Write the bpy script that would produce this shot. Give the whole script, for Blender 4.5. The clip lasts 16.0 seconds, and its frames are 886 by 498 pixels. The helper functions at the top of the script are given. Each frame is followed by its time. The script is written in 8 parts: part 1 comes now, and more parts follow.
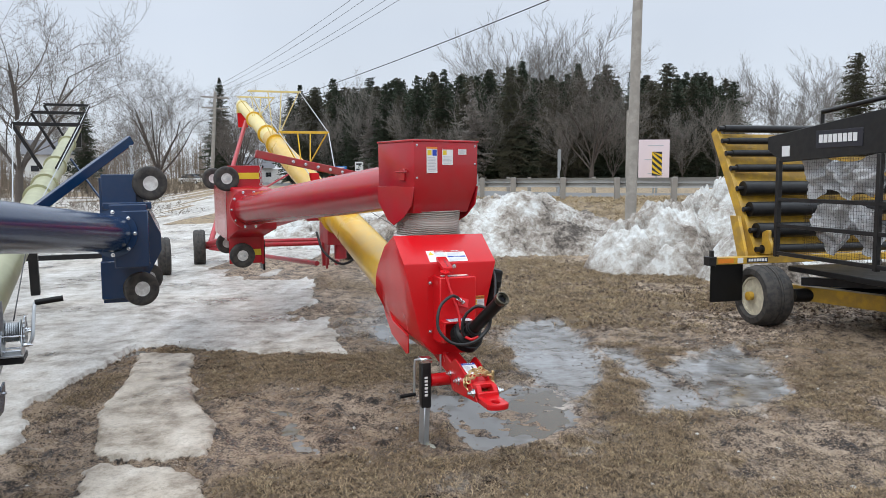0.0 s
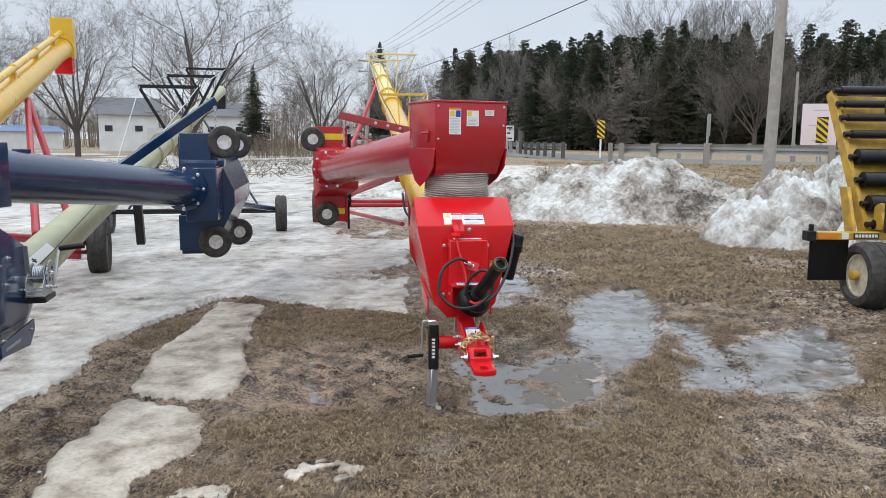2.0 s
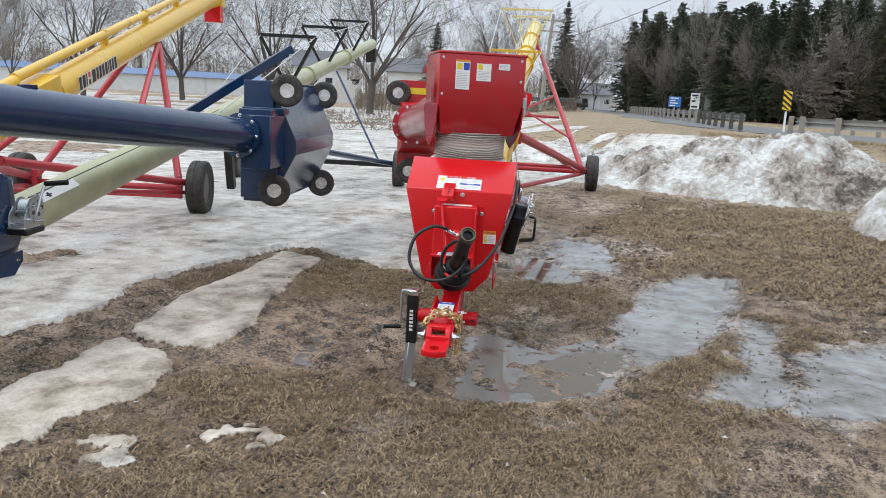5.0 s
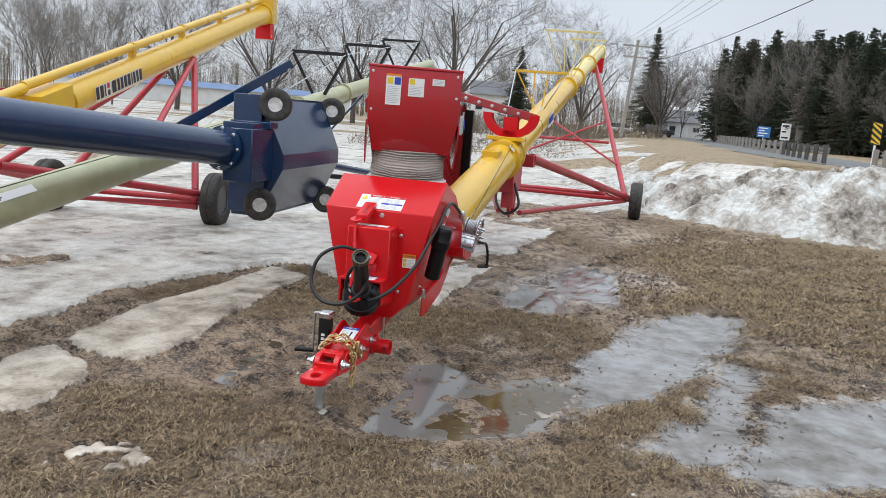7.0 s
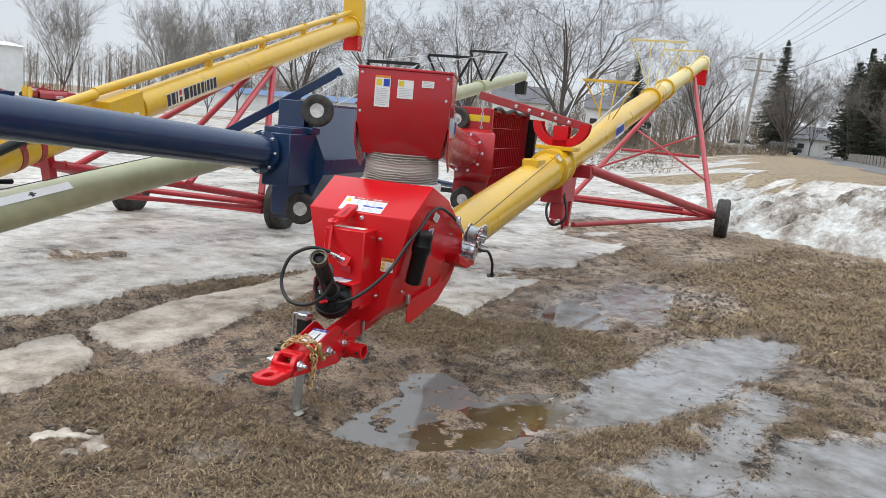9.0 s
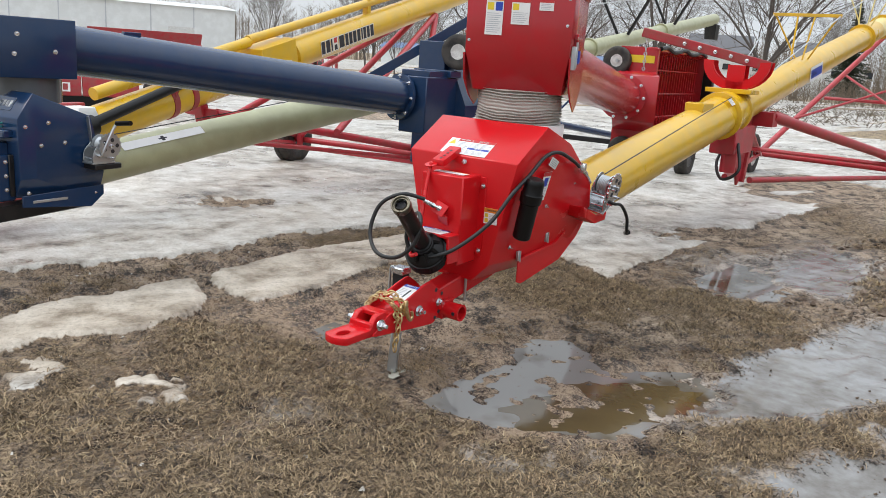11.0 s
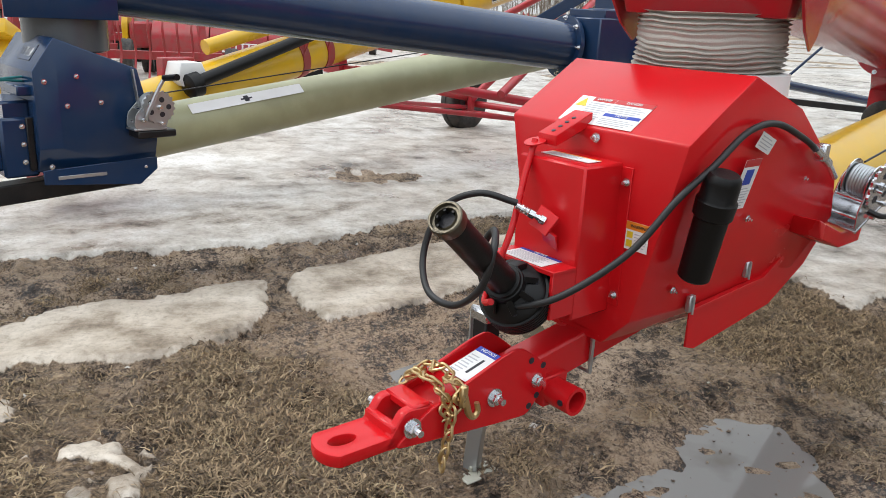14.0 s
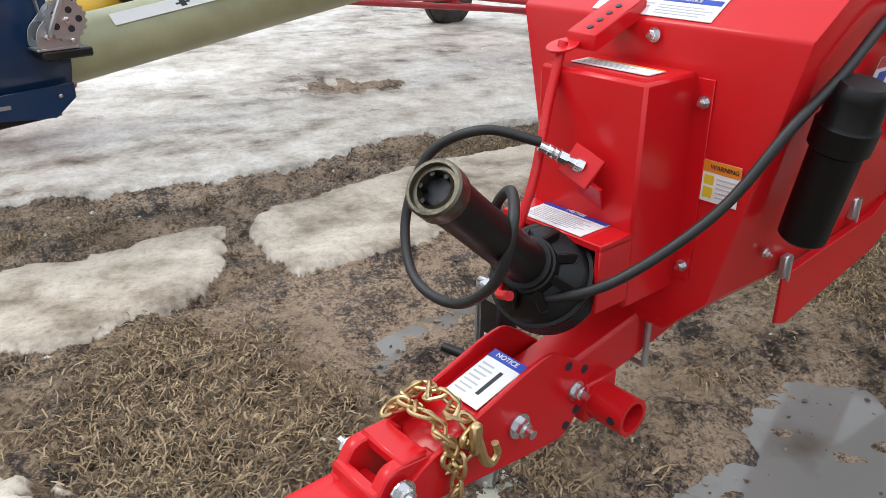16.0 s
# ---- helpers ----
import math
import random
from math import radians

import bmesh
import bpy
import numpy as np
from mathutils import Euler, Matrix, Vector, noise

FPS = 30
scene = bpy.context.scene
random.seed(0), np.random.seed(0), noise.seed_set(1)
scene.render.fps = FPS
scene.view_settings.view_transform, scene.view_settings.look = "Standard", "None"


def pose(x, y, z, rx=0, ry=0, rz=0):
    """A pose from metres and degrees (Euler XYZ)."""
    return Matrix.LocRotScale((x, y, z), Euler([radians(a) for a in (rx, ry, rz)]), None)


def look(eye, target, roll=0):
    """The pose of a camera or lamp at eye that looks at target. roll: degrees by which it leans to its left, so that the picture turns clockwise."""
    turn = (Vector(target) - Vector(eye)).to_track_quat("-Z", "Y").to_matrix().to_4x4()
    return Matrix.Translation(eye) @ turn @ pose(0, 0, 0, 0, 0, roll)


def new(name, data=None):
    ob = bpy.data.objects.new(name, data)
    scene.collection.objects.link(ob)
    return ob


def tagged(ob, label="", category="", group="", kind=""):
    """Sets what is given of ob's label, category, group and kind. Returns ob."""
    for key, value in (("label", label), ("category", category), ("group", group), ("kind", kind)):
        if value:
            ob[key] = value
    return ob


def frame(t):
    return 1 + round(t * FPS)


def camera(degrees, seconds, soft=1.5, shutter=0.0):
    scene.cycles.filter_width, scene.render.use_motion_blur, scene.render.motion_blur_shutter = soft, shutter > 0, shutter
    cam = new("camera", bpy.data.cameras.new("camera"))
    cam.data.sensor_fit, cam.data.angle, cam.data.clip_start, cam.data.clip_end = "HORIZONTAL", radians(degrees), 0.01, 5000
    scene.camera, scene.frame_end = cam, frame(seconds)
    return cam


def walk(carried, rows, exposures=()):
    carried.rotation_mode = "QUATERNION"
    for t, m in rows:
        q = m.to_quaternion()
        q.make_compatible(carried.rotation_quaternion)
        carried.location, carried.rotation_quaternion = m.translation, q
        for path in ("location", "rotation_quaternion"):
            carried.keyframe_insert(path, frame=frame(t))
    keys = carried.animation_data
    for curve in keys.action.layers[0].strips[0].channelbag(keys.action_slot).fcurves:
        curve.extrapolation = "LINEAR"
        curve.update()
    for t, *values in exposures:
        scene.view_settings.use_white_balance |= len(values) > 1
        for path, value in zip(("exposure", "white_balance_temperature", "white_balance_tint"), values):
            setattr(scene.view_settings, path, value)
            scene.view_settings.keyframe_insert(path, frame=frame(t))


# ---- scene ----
cam = camera(58.9, 16.0, soft=0.75)
PATH = [
    (0, (0.038, -0.028, 1.667), (0.028, 1.963, 1.483), -0.3),
    (0.5, (0.264, -0.01, 1.658), (0.185, 1.978, 1.454), -0.5),
    (1, (0.427, 0.043, 1.648), (0.251, 2.023, 1.421), -0.4),
    (1.5, (0.635, 0.12, 1.646), (0.344, 2.083, 1.397), -0.1),
    (2, (0.916, 0.104, 1.65), (0.513, 2.044, 1.376), 0.4),
    (2.5, (1.104, 0.135, 1.648), (0.608, 2.05, 1.351), 0.8),
    (3, (1.255, 0.291, 1.633), (0.68, 2.179, 1.308), 1.2),
    (3.5, (1.403, 0.438, 1.644), (0.762, 2.299, 1.292), 1.6),
    (3.7, (1.487, 0.463, 1.64), (0.821, 2.314, 1.28), 1.8),
    (5.8, (2.131, 1.139, 1.66), (1.232, 2.886, 1.285), 3.8),
    (6, (2.227, 1.2, 1.667), (1.311, 2.939, 1.297), 4.0),
    (6.5, (2.383, 1.323, 1.678), (1.422, 3.041, 1.323), 4.4),
    (7, (2.536, 1.494, 1.668), (1.523, 3.185, 1.327), 4.6),
    (7.5, (2.697, 1.64, 1.681), (1.628, 3.298, 1.352), 4.8),
    (8, (2.918, 1.755, 1.679), (1.79, 3.376, 1.36), 4.9),
    (8.2, (2.975, 1.789, 1.683), (1.827, 3.395, 1.366), 5.0),
    (10.3, (3.086, 2.428, 1.61), (1.632, 3.737, 1.197), 4.6),
    (10.5, (3.077, 2.483, 1.604), (1.593, 3.753, 1.173), 4.5),
    (11, (2.975, 2.64, 1.568), (1.426, 3.814, 1.094), 4.1),
    (11.5, (2.83, 2.842, 1.543), (1.228, 3.927, 1.033), 3.9),
    (12, (2.743, 3.066, 1.505), (1.091, 4.062, 0.976), 3.6),
    (12.5, (2.605, 3.265, 1.481), (0.902, 4.169, 0.948), 3.5),
    (13, (2.372, 3.452, 1.455), (0.627, 4.27, 0.919), 3.5),
    (13.5, (2.143, 3.622, 1.431), (0.37, 4.368, 0.883), 3.4),
    (14, (1.888, 3.789, 1.409), (0.108, 4.489, 0.824), 2.8),
    (14.5, (1.673, 3.861, 1.381), (-0.094, 4.546, 0.74), 2.1),
    (15, (1.412, 3.919, 1.361), (-0.325, 4.606, 0.648), 1.2),
    (15.5, (1.303, 3.98, 1.328), (-0.407, 4.669, 0.551), 0.4),
    (16, (1.259, 4.038, 1.327), (-0.429, 4.725, 0.503), -0.1),
]
walk(cam, [(t, look(eye, target, roll)) for t, eye, target, roll in PATH],
     exposures=[(0, 0.04, 6200, 10), (3.5, 0.04, 6200, 10), (7.5, 0.04, 6350, 10), (11, 0.08, 6500, 10), (13.5, 0.10, 6600, 10), (16, 0.20, 6450, 10)])

# ---- world, sun, exposure ----
def build_world():
    w = bpy.data.worlds.new("overcast_sky")
    scene.world = w
    w.use_nodes = True
    nt = w.node_tree
    nt.nodes.clear()
    out = nt.nodes.new("ShaderNodeOutputWorld")
    sky = nt.nodes.new("ShaderNodeTexSky")
    sky.sky_type = 'NISHITA'
    sky.sun_disc = False
    sky.sun_elevation = radians(38)
    sky.sun_rotation = radians(200)
    sky_bg = nt.nodes.new("ShaderNodeBackground")
    sky_bg.inputs["Strength"].default_value = 0.05
    nt.links.new(sky.outputs[0], sky_bg.inputs["Color"])
    # cloud deck: grey-white, a little lighter towards the horizon, soft large mottling
    tc = nt.nodes.new("ShaderNodeTexCoord")
    sep = nt.nodes.new("ShaderNodeSeparateXYZ")
    nt.links.new(tc.outputs["Generated"], sep.inputs[0])
    ramp = nt.nodes.new("ShaderNodeValToRGB")
    ramp.color_ramp.elements[0].position = 0.0
    ramp.color_ramp.elements[0].color = (0.80, 0.84, 0.88, 1)
    ramp.color_ramp.elements[1].position = 0.75
    ramp.color_ramp.elements[1].color = (0.86, 0.93, 1.0, 1)
    for at, c in ((0.18, (0.74, 0.79, 0.86, 1)), (0.34, (0.80, 0.84, 0.88, 1))):
        e = ramp.color_ramp.elements.new(at)
        e.color = c
    # an overcast sky is two to three times as bright overhead as at its rim
    lift = nt.nodes.new("ShaderNodeMapRange")
    lift.interpolation_type = 'SMOOTHSTEP'
    lift.inputs["From Min"].default_value = 0.22
    lift.inputs["From Max"].default_value = 0.85
    lift.inputs["To Min"].default_value = 1.0
    lift.inputs["To Max"].default_value = 2.15
    nt.links.new(sep.outputs["Z"], lift.inputs["Value"])
    nt.links.new(sep.outputs["Z"], ramp.inputs[0])
    noi = nt.nodes.new("ShaderNodeTexNoise")
    noi.inputs["Scale"].default_value = 3.0
    noi.inputs["Detail"].default_value = 4
    nt.links.new(tc.outputs["Generated"], noi.inputs["Vector"])
    mr = nt.nodes.new("ShaderNodeMapRange")
    mr.inputs["To Min"].default_value = 0.90
    mr.inputs["To Max"].default_value = 1.10
    nt.links.new(noi.outputs[0], mr.inputs["Value"])
    mul = nt.nodes.new("ShaderNodeVectorMath")
    mul.operation = 'SCALE'
    nt.links.new(ramp.outputs[0], mul.inputs[0])
    both = nt.nodes.new("ShaderNodeMath")
    both.operation = 'MULTIPLY'
    nt.links.new(mr.outputs[0], both.inputs[0])
    nt.links.new(lift.outputs[0], both.inputs[1])
    nt.links.new(both.outputs[0], mul.inputs["Scale"])
    cl = nt.nodes.new("ShaderNodeBackground")
    cl.inputs["Strength"].default_value = CLOUD
    nt.links.new(mul.outputs[0], cl.inputs["Color"])
    mix = nt.nodes.new("ShaderNodeMixShader")
    mix.inputs[0].default_value = 0.86
    nt.links.new(sky_bg.outputs[0], mix.inputs[1])
    nt.links.new(cl.outputs[0], mix.inputs[2])
    nt.links.new(mix.outputs[0], out.inputs[0])


CLOUD = 1.0
build_world()
sun_data = bpy.data.lights.new("sun", 'SUN')
sun_data.energy = 1.0
sun_data.angle = radians(25)
sun_data.color = (1.0, 0.96, 0.9)
sun = new("sun", sun_data)
sun.matrix_world = look((0, 0, 30), (8, 14, 8))


# ---- materials ----
def rgb(c):
    return (c[0], c[1], c[2], 1.0)


def mat(name, c, rough=0.5, metal=0.0, c2=None, scale=6.0, grain=60.0, bump=0.0, dirt=None, dirt_amt=0.0, spec=0.5, coat=0.0, rvar=0.1):
    """Painted or solid surface: two tones at a large scale, fine grain, optional dirt patches, bump."""
    m = bpy.data.materials.new(name)
    m.use_nodes = True
    nt = m.node_tree
    b = nt.nodes["Principled BSDF"]
    tc = nt.nodes.new("ShaderNodeTexCoord")
    n1 = nt.nodes.new("ShaderNodeTexNoise")
    n1.inputs["Scale"].default_value = scale
    n1.inputs["Detail"].default_value = 5
    n2 = nt.nodes.new("ShaderNodeTexNoise")
    n2.inputs["Scale"].default_value = grain
    n2.inputs["Detail"].default_value = 3
    for n in (n1, n2):
        nt.links.new(tc.outputs["Object"], n.inputs["Vector"])
    mx = nt.nodes.new("ShaderNodeMix")
    mx.data_type = 'RGBA'
    mx.inputs["A"].default_value = rgb(c)
    mx.inputs["B"].default_value = rgb(c2 or tuple(0.8 * k for k in c))
    nt.links.new(n1.outputs[0], mx.inputs["Factor"])
    col = mx.outputs["Result"]
    if dirt:
        r = nt.nodes.new("ShaderNodeValToRGB")
        r.color_ramp.elements[0].position = 0.52
        r.color_ramp.elements[1].position = 0.72
        ad = nt.nodes.new("ShaderNodeMath")
        ad.operation = 'ADD'
        hm = nt.nodes.new("ShaderNodeMath")
        hm.operation = 'MULTIPLY'
        hm.inputs[1].default_value = 0.3
        nt.links.new(n2.outputs[0], hm.inputs[0])
        n3 = nt.nodes.new("ShaderNodeTexNoise")
        n3.inputs["Scale"].default_value = scale * 2.3
        n3.inputs["Detail"].default_value = 6
        nt.links.new(tc.outputs["Object"], n3.inputs["Vector"])
        nt.links.new(n3.outputs[0], ad.inputs[0])
        nt.links.new(hm.outputs[0], ad.inputs[1])
        nt.links.new(ad.outputs[0], r.inputs[0])
        fm = nt.nodes.new("ShaderNodeMath")
        fm.operation = 'MULTIPLY'
        fm.inputs[1].default_value = dirt_amt
        nt.links.new(r.outputs[0], fm.inputs[0])
        mx2 = nt.nodes.new("ShaderNodeMix")
        mx2.data_type = 'RGBA'
        nt.links.new(fm.outputs[0], mx2.inputs["Factor"])
        nt.links.new(col, mx2.inputs["A"])
        mx2.inputs["B"].default_value = rgb(dirt)
        col = mx2.outputs["Result"]
    nt.links.new(col, b.inputs["Base Color"])
    mr = nt.nodes.new("ShaderNodeMapRange")
    mr.inputs["To Min"].default_value = max(0.02, rough - rvar)
    mr.inputs["To Max"].default_value = min(1.0, rough + rvar)
    nt.links.new(n1.outputs[0], mr.inputs["Value"])
    nt.links.new(mr.outputs[0], b.inputs["Roughness"])
    b.inputs["Metallic"].default_value = metal
    b.inputs["Specular IOR Level"].default_value = spec
    b.inputs["Coat Weight"].default_value = coat
    b.inputs["Coat Roughness"].default_value = 0.12
    if bump:
        bp = nt.nodes.new("ShaderNodeBump")
        bp.inputs["Strength"].default_value = bump
        bp.inputs["Distance"].default_value = 0.01
        nt.links.new(n2.outputs[0], bp.inputs["Height"])
        nt.links.new(bp.outputs[0], b.inputs["Normal"])
    return m


RED = mat("red_paint", (0.62, 0.008, 0.013), 0.24, 0, (0.54, 0.007, 0.011), 3, 400, 0.012, (0.33, 0.03, 0.028), 0.12, spec=0.30, coat=0.08)
CRIMSON = mat("crimson_paint", (0.46, 0.011, 0.020), 0.22, 0, (0.38, 0.009, 0.016), 3, 300, 0.015, (0.26, 0.04, 0.04), 0.25, spec=0.5, coat=0.1)
RED_OLD = mat("weathered_red_paint", (0.42, 0.02, 0.03), 0.45, 0, (0.33, 0.02, 0.028), 4, 120, 0.04, (0.18, 0.09, 0.07), 0.4)
PINK_RED = mat("frame_red_paint", (0.50, 0.018, 0.035), 0.38, 0, (0.4, 0.015, 0.03), 4, 150, 0.03, (0.2, 0.08, 0.06), 0.3)
YEL = mat("yellow_paint", (0.74, 0.44, 0.010), 0.30, 0, (0.64, 0.37, 0.012), 2.5, 200, 0.02, (0.5, 0.36, 0.10), 0.3, spec=0.42, coat=0.15)
YEL_PALE = mat("sun_faded_yellow_paint", (0.78, 0.62, 0.2), 0.35, 0, (0.7, 0.55, 0.18), 2.5, 200, 0.02, (0.6, 0.55, 0.35), 0.3)
YEL_W = mat("ochre_yellow_paint", (0.64, 0.38, 0.03), 0.4, 0, (0.52, 0.31, 0.03), 3, 150, 0.04, (0.2, 0.13, 0.05), 0.5)
BLUE = mat("navy_blue_paint", (0.006, 0.032, 0.095), 0.20, 0, (0.005, 0.025, 0.074), 3, 200, 0.012, (0.04, 0.05, 0.08), 0.2, spec=0.42, coat=0.2)
GREEN = mat("pale_green_paint", (0.42, 0.42, 0.25), 0.38, 0, (0.36, 0.37, 0.22), 3, 180, 0.02, (0.28, 0.27, 0.16), 0.4)
GALV = mat("galvanised_steel", (0.55, 0.57, 0.58), 0.38, 0.85, (0.42, 0.44, 0.46), 14, 120, 0.05)
CHROME = mat("bright_zinc_steel", (0.72, 0.73, 0.75), 0.22, 0.95, (0.6, 0.6, 0.62), 20, 200, 0.02)
GOLD = mat("yellow_zinc_chain", (0.70, 0.52, 0.27), 0.30, 0.9, (0.50, 0.36, 0.18), 30, 200, 0.03)
BLACK = mat("black_plastic", (0.0045, 0.0045, 0.005), 0.38, 0, (0.008, 0.008, 0.008), 12, 150, 0.05, spec=0.24)
BLACK_P = mat("black_paint", (0.008, 0.0085, 0.010), 0.36, 0, (0.012, 0.012, 0.013), 6, 150, 0.03, (0.045, 0.04, 0.036), 0.2, spec=0.3)
RUBBER = mat("tyre_rubber", (0.018, 0.018, 0.019), 0.75, 0, (0.03, 0.029, 0.028), 8, 100, 0.15, (0.10, 0.085, 0.07), 0.4)
HOSE = mat("hose_rubber", (0.009, 0.0095, 0.010), 0.5, 0, (0.015, 0.015, 0.016), 20, 300, 0.06)
WHITE = mat("white_label", (0.80, 0.80, 0.79), 0.45, 0, (0.72, 0.72, 0.72), 10, 200, 0.0)
LABEL_RED = mat("label_red", (0.55, 0.03, 0.03), 0.45)
LABEL_BLUE = mat("label_blue", (0.02, 0.06, 0.42), 0.45)
LABEL_ORANGE = mat("label_orange", (0.80, 0.25, 0.02), 0.45)
LABEL_YEL = mat("label_yellow", (0.80, 0.60, 0.03), 0.45)
LABEL_GREY = mat("label_print", (0.50, 0.51, 0.54), 0.5)
# black for print, and for the shade painted inside holes
INK_AND_HOLE = mat("print_and_hole_black", (0.02, 0.02, 0.03), 0.5)
FABRIC = mat("grey_boot_fabric", (0.43, 0.40, 0.36), 0.75, 0, (0.33, 0.305, 0.275), 12, 180, 0.25)
RIM_W = mat("cream_rim_paint", (0.72, 0.68, 0.52), 0.4, 0, (0.62, 0.58, 0.45), 8, 100, 0.03, (0.3, 0.25, 0.18), 0.35)
RIM_G = mat("white_rim_paint", (0.76, 0.76, 0.74), 0.4, 0, (0.64, 0.64, 0.62), 10, 100, 0.03, (0.25, 0.22, 0.2), 0.4)
RIM_K = mat("dark_rim_paint", (0.03, 0.03, 0.035), 0.4, 0, (0.05, 0.05, 0.05), 8, 100, 0.03)
WOODPOLE = mat("weathered_pole_wood", (0.42, 0.39, 0.35), 0.85, 0, (0.30, 0.28, 0.25), 2.5, 60, 0.3, (0.18, 0.16, 0.14), 0.4)
POSTWOOD = mat("guard_post_wood", (0.30, 0.28, 0.25), 0.9, 0, (0.22, 0.2, 0.18), 3, 40, 0.3)
DARKWOOD = mat("dark_post_wood", (0.07, 0.065, 0.06), 0.9, 0, (0.11, 0.1, 0.09), 3, 40, 0.3)
STEEL_F = mat("rail_steel", (0.42, 0.42, 0.41), 0.5, 0.6, (0.33, 0.33, 0.32), 3, 30, 0.05)
BARK = mat("grey_bark", (0.12, 0.10, 0.088), 0.95, 0, (0.08, 0.068, 0.06), 3, 25, 0.4)
TWIG = mat("bare_twig_bark", (0.165, 0.142, 0.124), 0.95, 0, (0.115, 0.098, 0.086), 2, 10, 0.0)
TWIG_PALE = mat("pale_twig_bark", (0.25, 0.228, 0.205), 0.95, 0, (0.17, 0.152, 0.136), 2, 10, 0.0)
NEEDLE = mat("dark_needles", (0.034, 0.050, 0.030), 0.9, 0, (0.055, 0.068, 0.042), 0.6, 8, 0.0)
NEEDLE_B = mat("olive_needles", (0.065, 0.072, 0.046), 0.9, 0, (0.095, 0.088, 0.06), 0.6, 8, 0.0)
BRUSH = mat("dry_brush", (0.20, 0.16, 0.115), 0.95, 0, (0.14, 0.11, 0.085), 1, 10, 0.0)
STRAW = mat("dry_grass", (0.37, 0.25, 0.135), 0.9, 0, (0.17, 0.108, 0.058), 3, 40, 0.0)
STRAW_L = mat("pale_dead_grass", (0.42, 0.32, 0.18), 0.9, 0, (0.28, 0.2, 0.1), 1.5, 40, 0.0)
def by_blade(m, c):
    nt = m.node_tree
    b = nt.nodes["Principled BSDF"]
    g = nt.nodes.new("ShaderNodeNewGeometry")
    r = nt.nodes.new("ShaderNodeValToRGB")
    r.color_ramp.elements[0].color = rgb(c[0])
    r.color_ramp.elements[1].color = rgb(c[2])
    e = r.color_ramp.elements.new(.55)
    e.color = rgb(c[1])
    nt.links.new(g.outputs["Random Per Island"], r.inputs[0])
    nt.links.new(r.outputs[0], b.inputs["Base Color"])
    return m


by_blade(STRAW, ((0.042, 0.029, 0.018), (0.205, 0.144, 0.086), (0.41, 0.30, 0.18)))
by_blade(STRAW_L, ((0.20, 0.14, 0.075), (0.34, 0.255, 0.145), (0.46, 0.37, 0.23)))
SIDING = mat("white_metal_siding", (0.74, 0.75, 0.74), 0.55, 0, (0.66, 0.67, 0.67), 0.5, 20, 0.03, (0.5, 0.5, 0.48), 0.3)
ROOF_D = mat("grey_roof", (0.16, 0.16, 0.17), 0.8, 0, (0.12, 0.12, 0.13), 0.6, 20, 0.1)
ROOF_B = mat("blue_roof", (0.10, 0.17, 0.32), 0.5, 0, (0.08, 0.14, 0.26), 0.5, 20, 0.05)
GLASS_D = mat("dark_glass", (0.02, 0.025, 0.03), 0.12, 0, (0.03, 0.03, 0.035), 2, 20)
SIGN_Y = mat("sign_yellow", (0.80, 0.52, 0.01), 0.45)
SIGN_BL = mat("sign_blue", (0.05, 0.20, 0.55), 0.45)
SIGN_P = mat("pink_white_board", (0.78, 0.66, 0.68), 0.55, 0, (0.7, 0.58, 0.6), 3, 20)
FOOT_WET = mat("pale_plate", (0.5, 0.5, 0.42), 0.5, 0.4, (0.4, 0.4, 0.34), 20, 80, 0.1)


def snow_mat():
    m = bpy.data.materials.new("dirty_snow")
    m.use_nodes = True
    nt = m.node_tree
    b = nt.nodes["Principled BSDF"]
    tc = nt.nodes.new("ShaderNodeTexCoord")
    a = nt.nodes.new("ShaderNodeTexNoise")
    a.inputs["Scale"].default_value = 0.9
    a.inputs["Detail"].default_value = 8
    a.inputs["Roughness"].default_value = 0.68
    f = nt.nodes.new("ShaderNodeTexNoise")
    f.inputs["Scale"].default_value = 9
    f.inputs["Distortion"].default_value = 0.6
    f.inputs["Detail"].default_value = 6
    f.inputs["Roughness"].default_value = 0.75
    for n in (a, f):
        nt.links.new(tc.outputs["Object"], n.inputs["Vector"])
    ad = nt.nodes.new("ShaderNodeMath")
    ad.operation = 'MULTIPLY_ADD'
    ad.inputs[1].default_value = 0.46
    nt.links.new(f.outputs[0], ad.inputs[0])
    nt.links.new(a.outputs[0], ad.inputs[2])
    r = nt.nodes.new("ShaderNodeValToRGB")
    els = r.color_ramp.elements
    els[0].position = 0.62
    els[0].color = (0.70, 0.715, 0.70, 1)
    els[1].position = 0.88
    els[1].color = (0.06, 0.048, 0.038, 1)
    e = els.new(0.695)
    e.color = (0.52, 0.50, 0.465, 1)
    e = els.new(0.785)
    e.color = (0.30, 0.26, 0.22, 1)
    nt.links.new(ad.outputs[0], r.inputs[0])
    nt.links.new(r.outputs[0], b.inputs["Base Color"])
    b.inputs["Roughness"].default_value = 0.7
    bp = nt.nodes.new("ShaderNodeBump")
    bp.inputs["Strength"].default_value = 0.8
    bp.inputs["Distance"].default_value = 0.05
    nt.links.new(f.outputs[0], bp.inputs["Height"])
    nt.links.new(bp.outputs[0], b.inputs["Normal"])
    return m


SNOW = snow_mat()


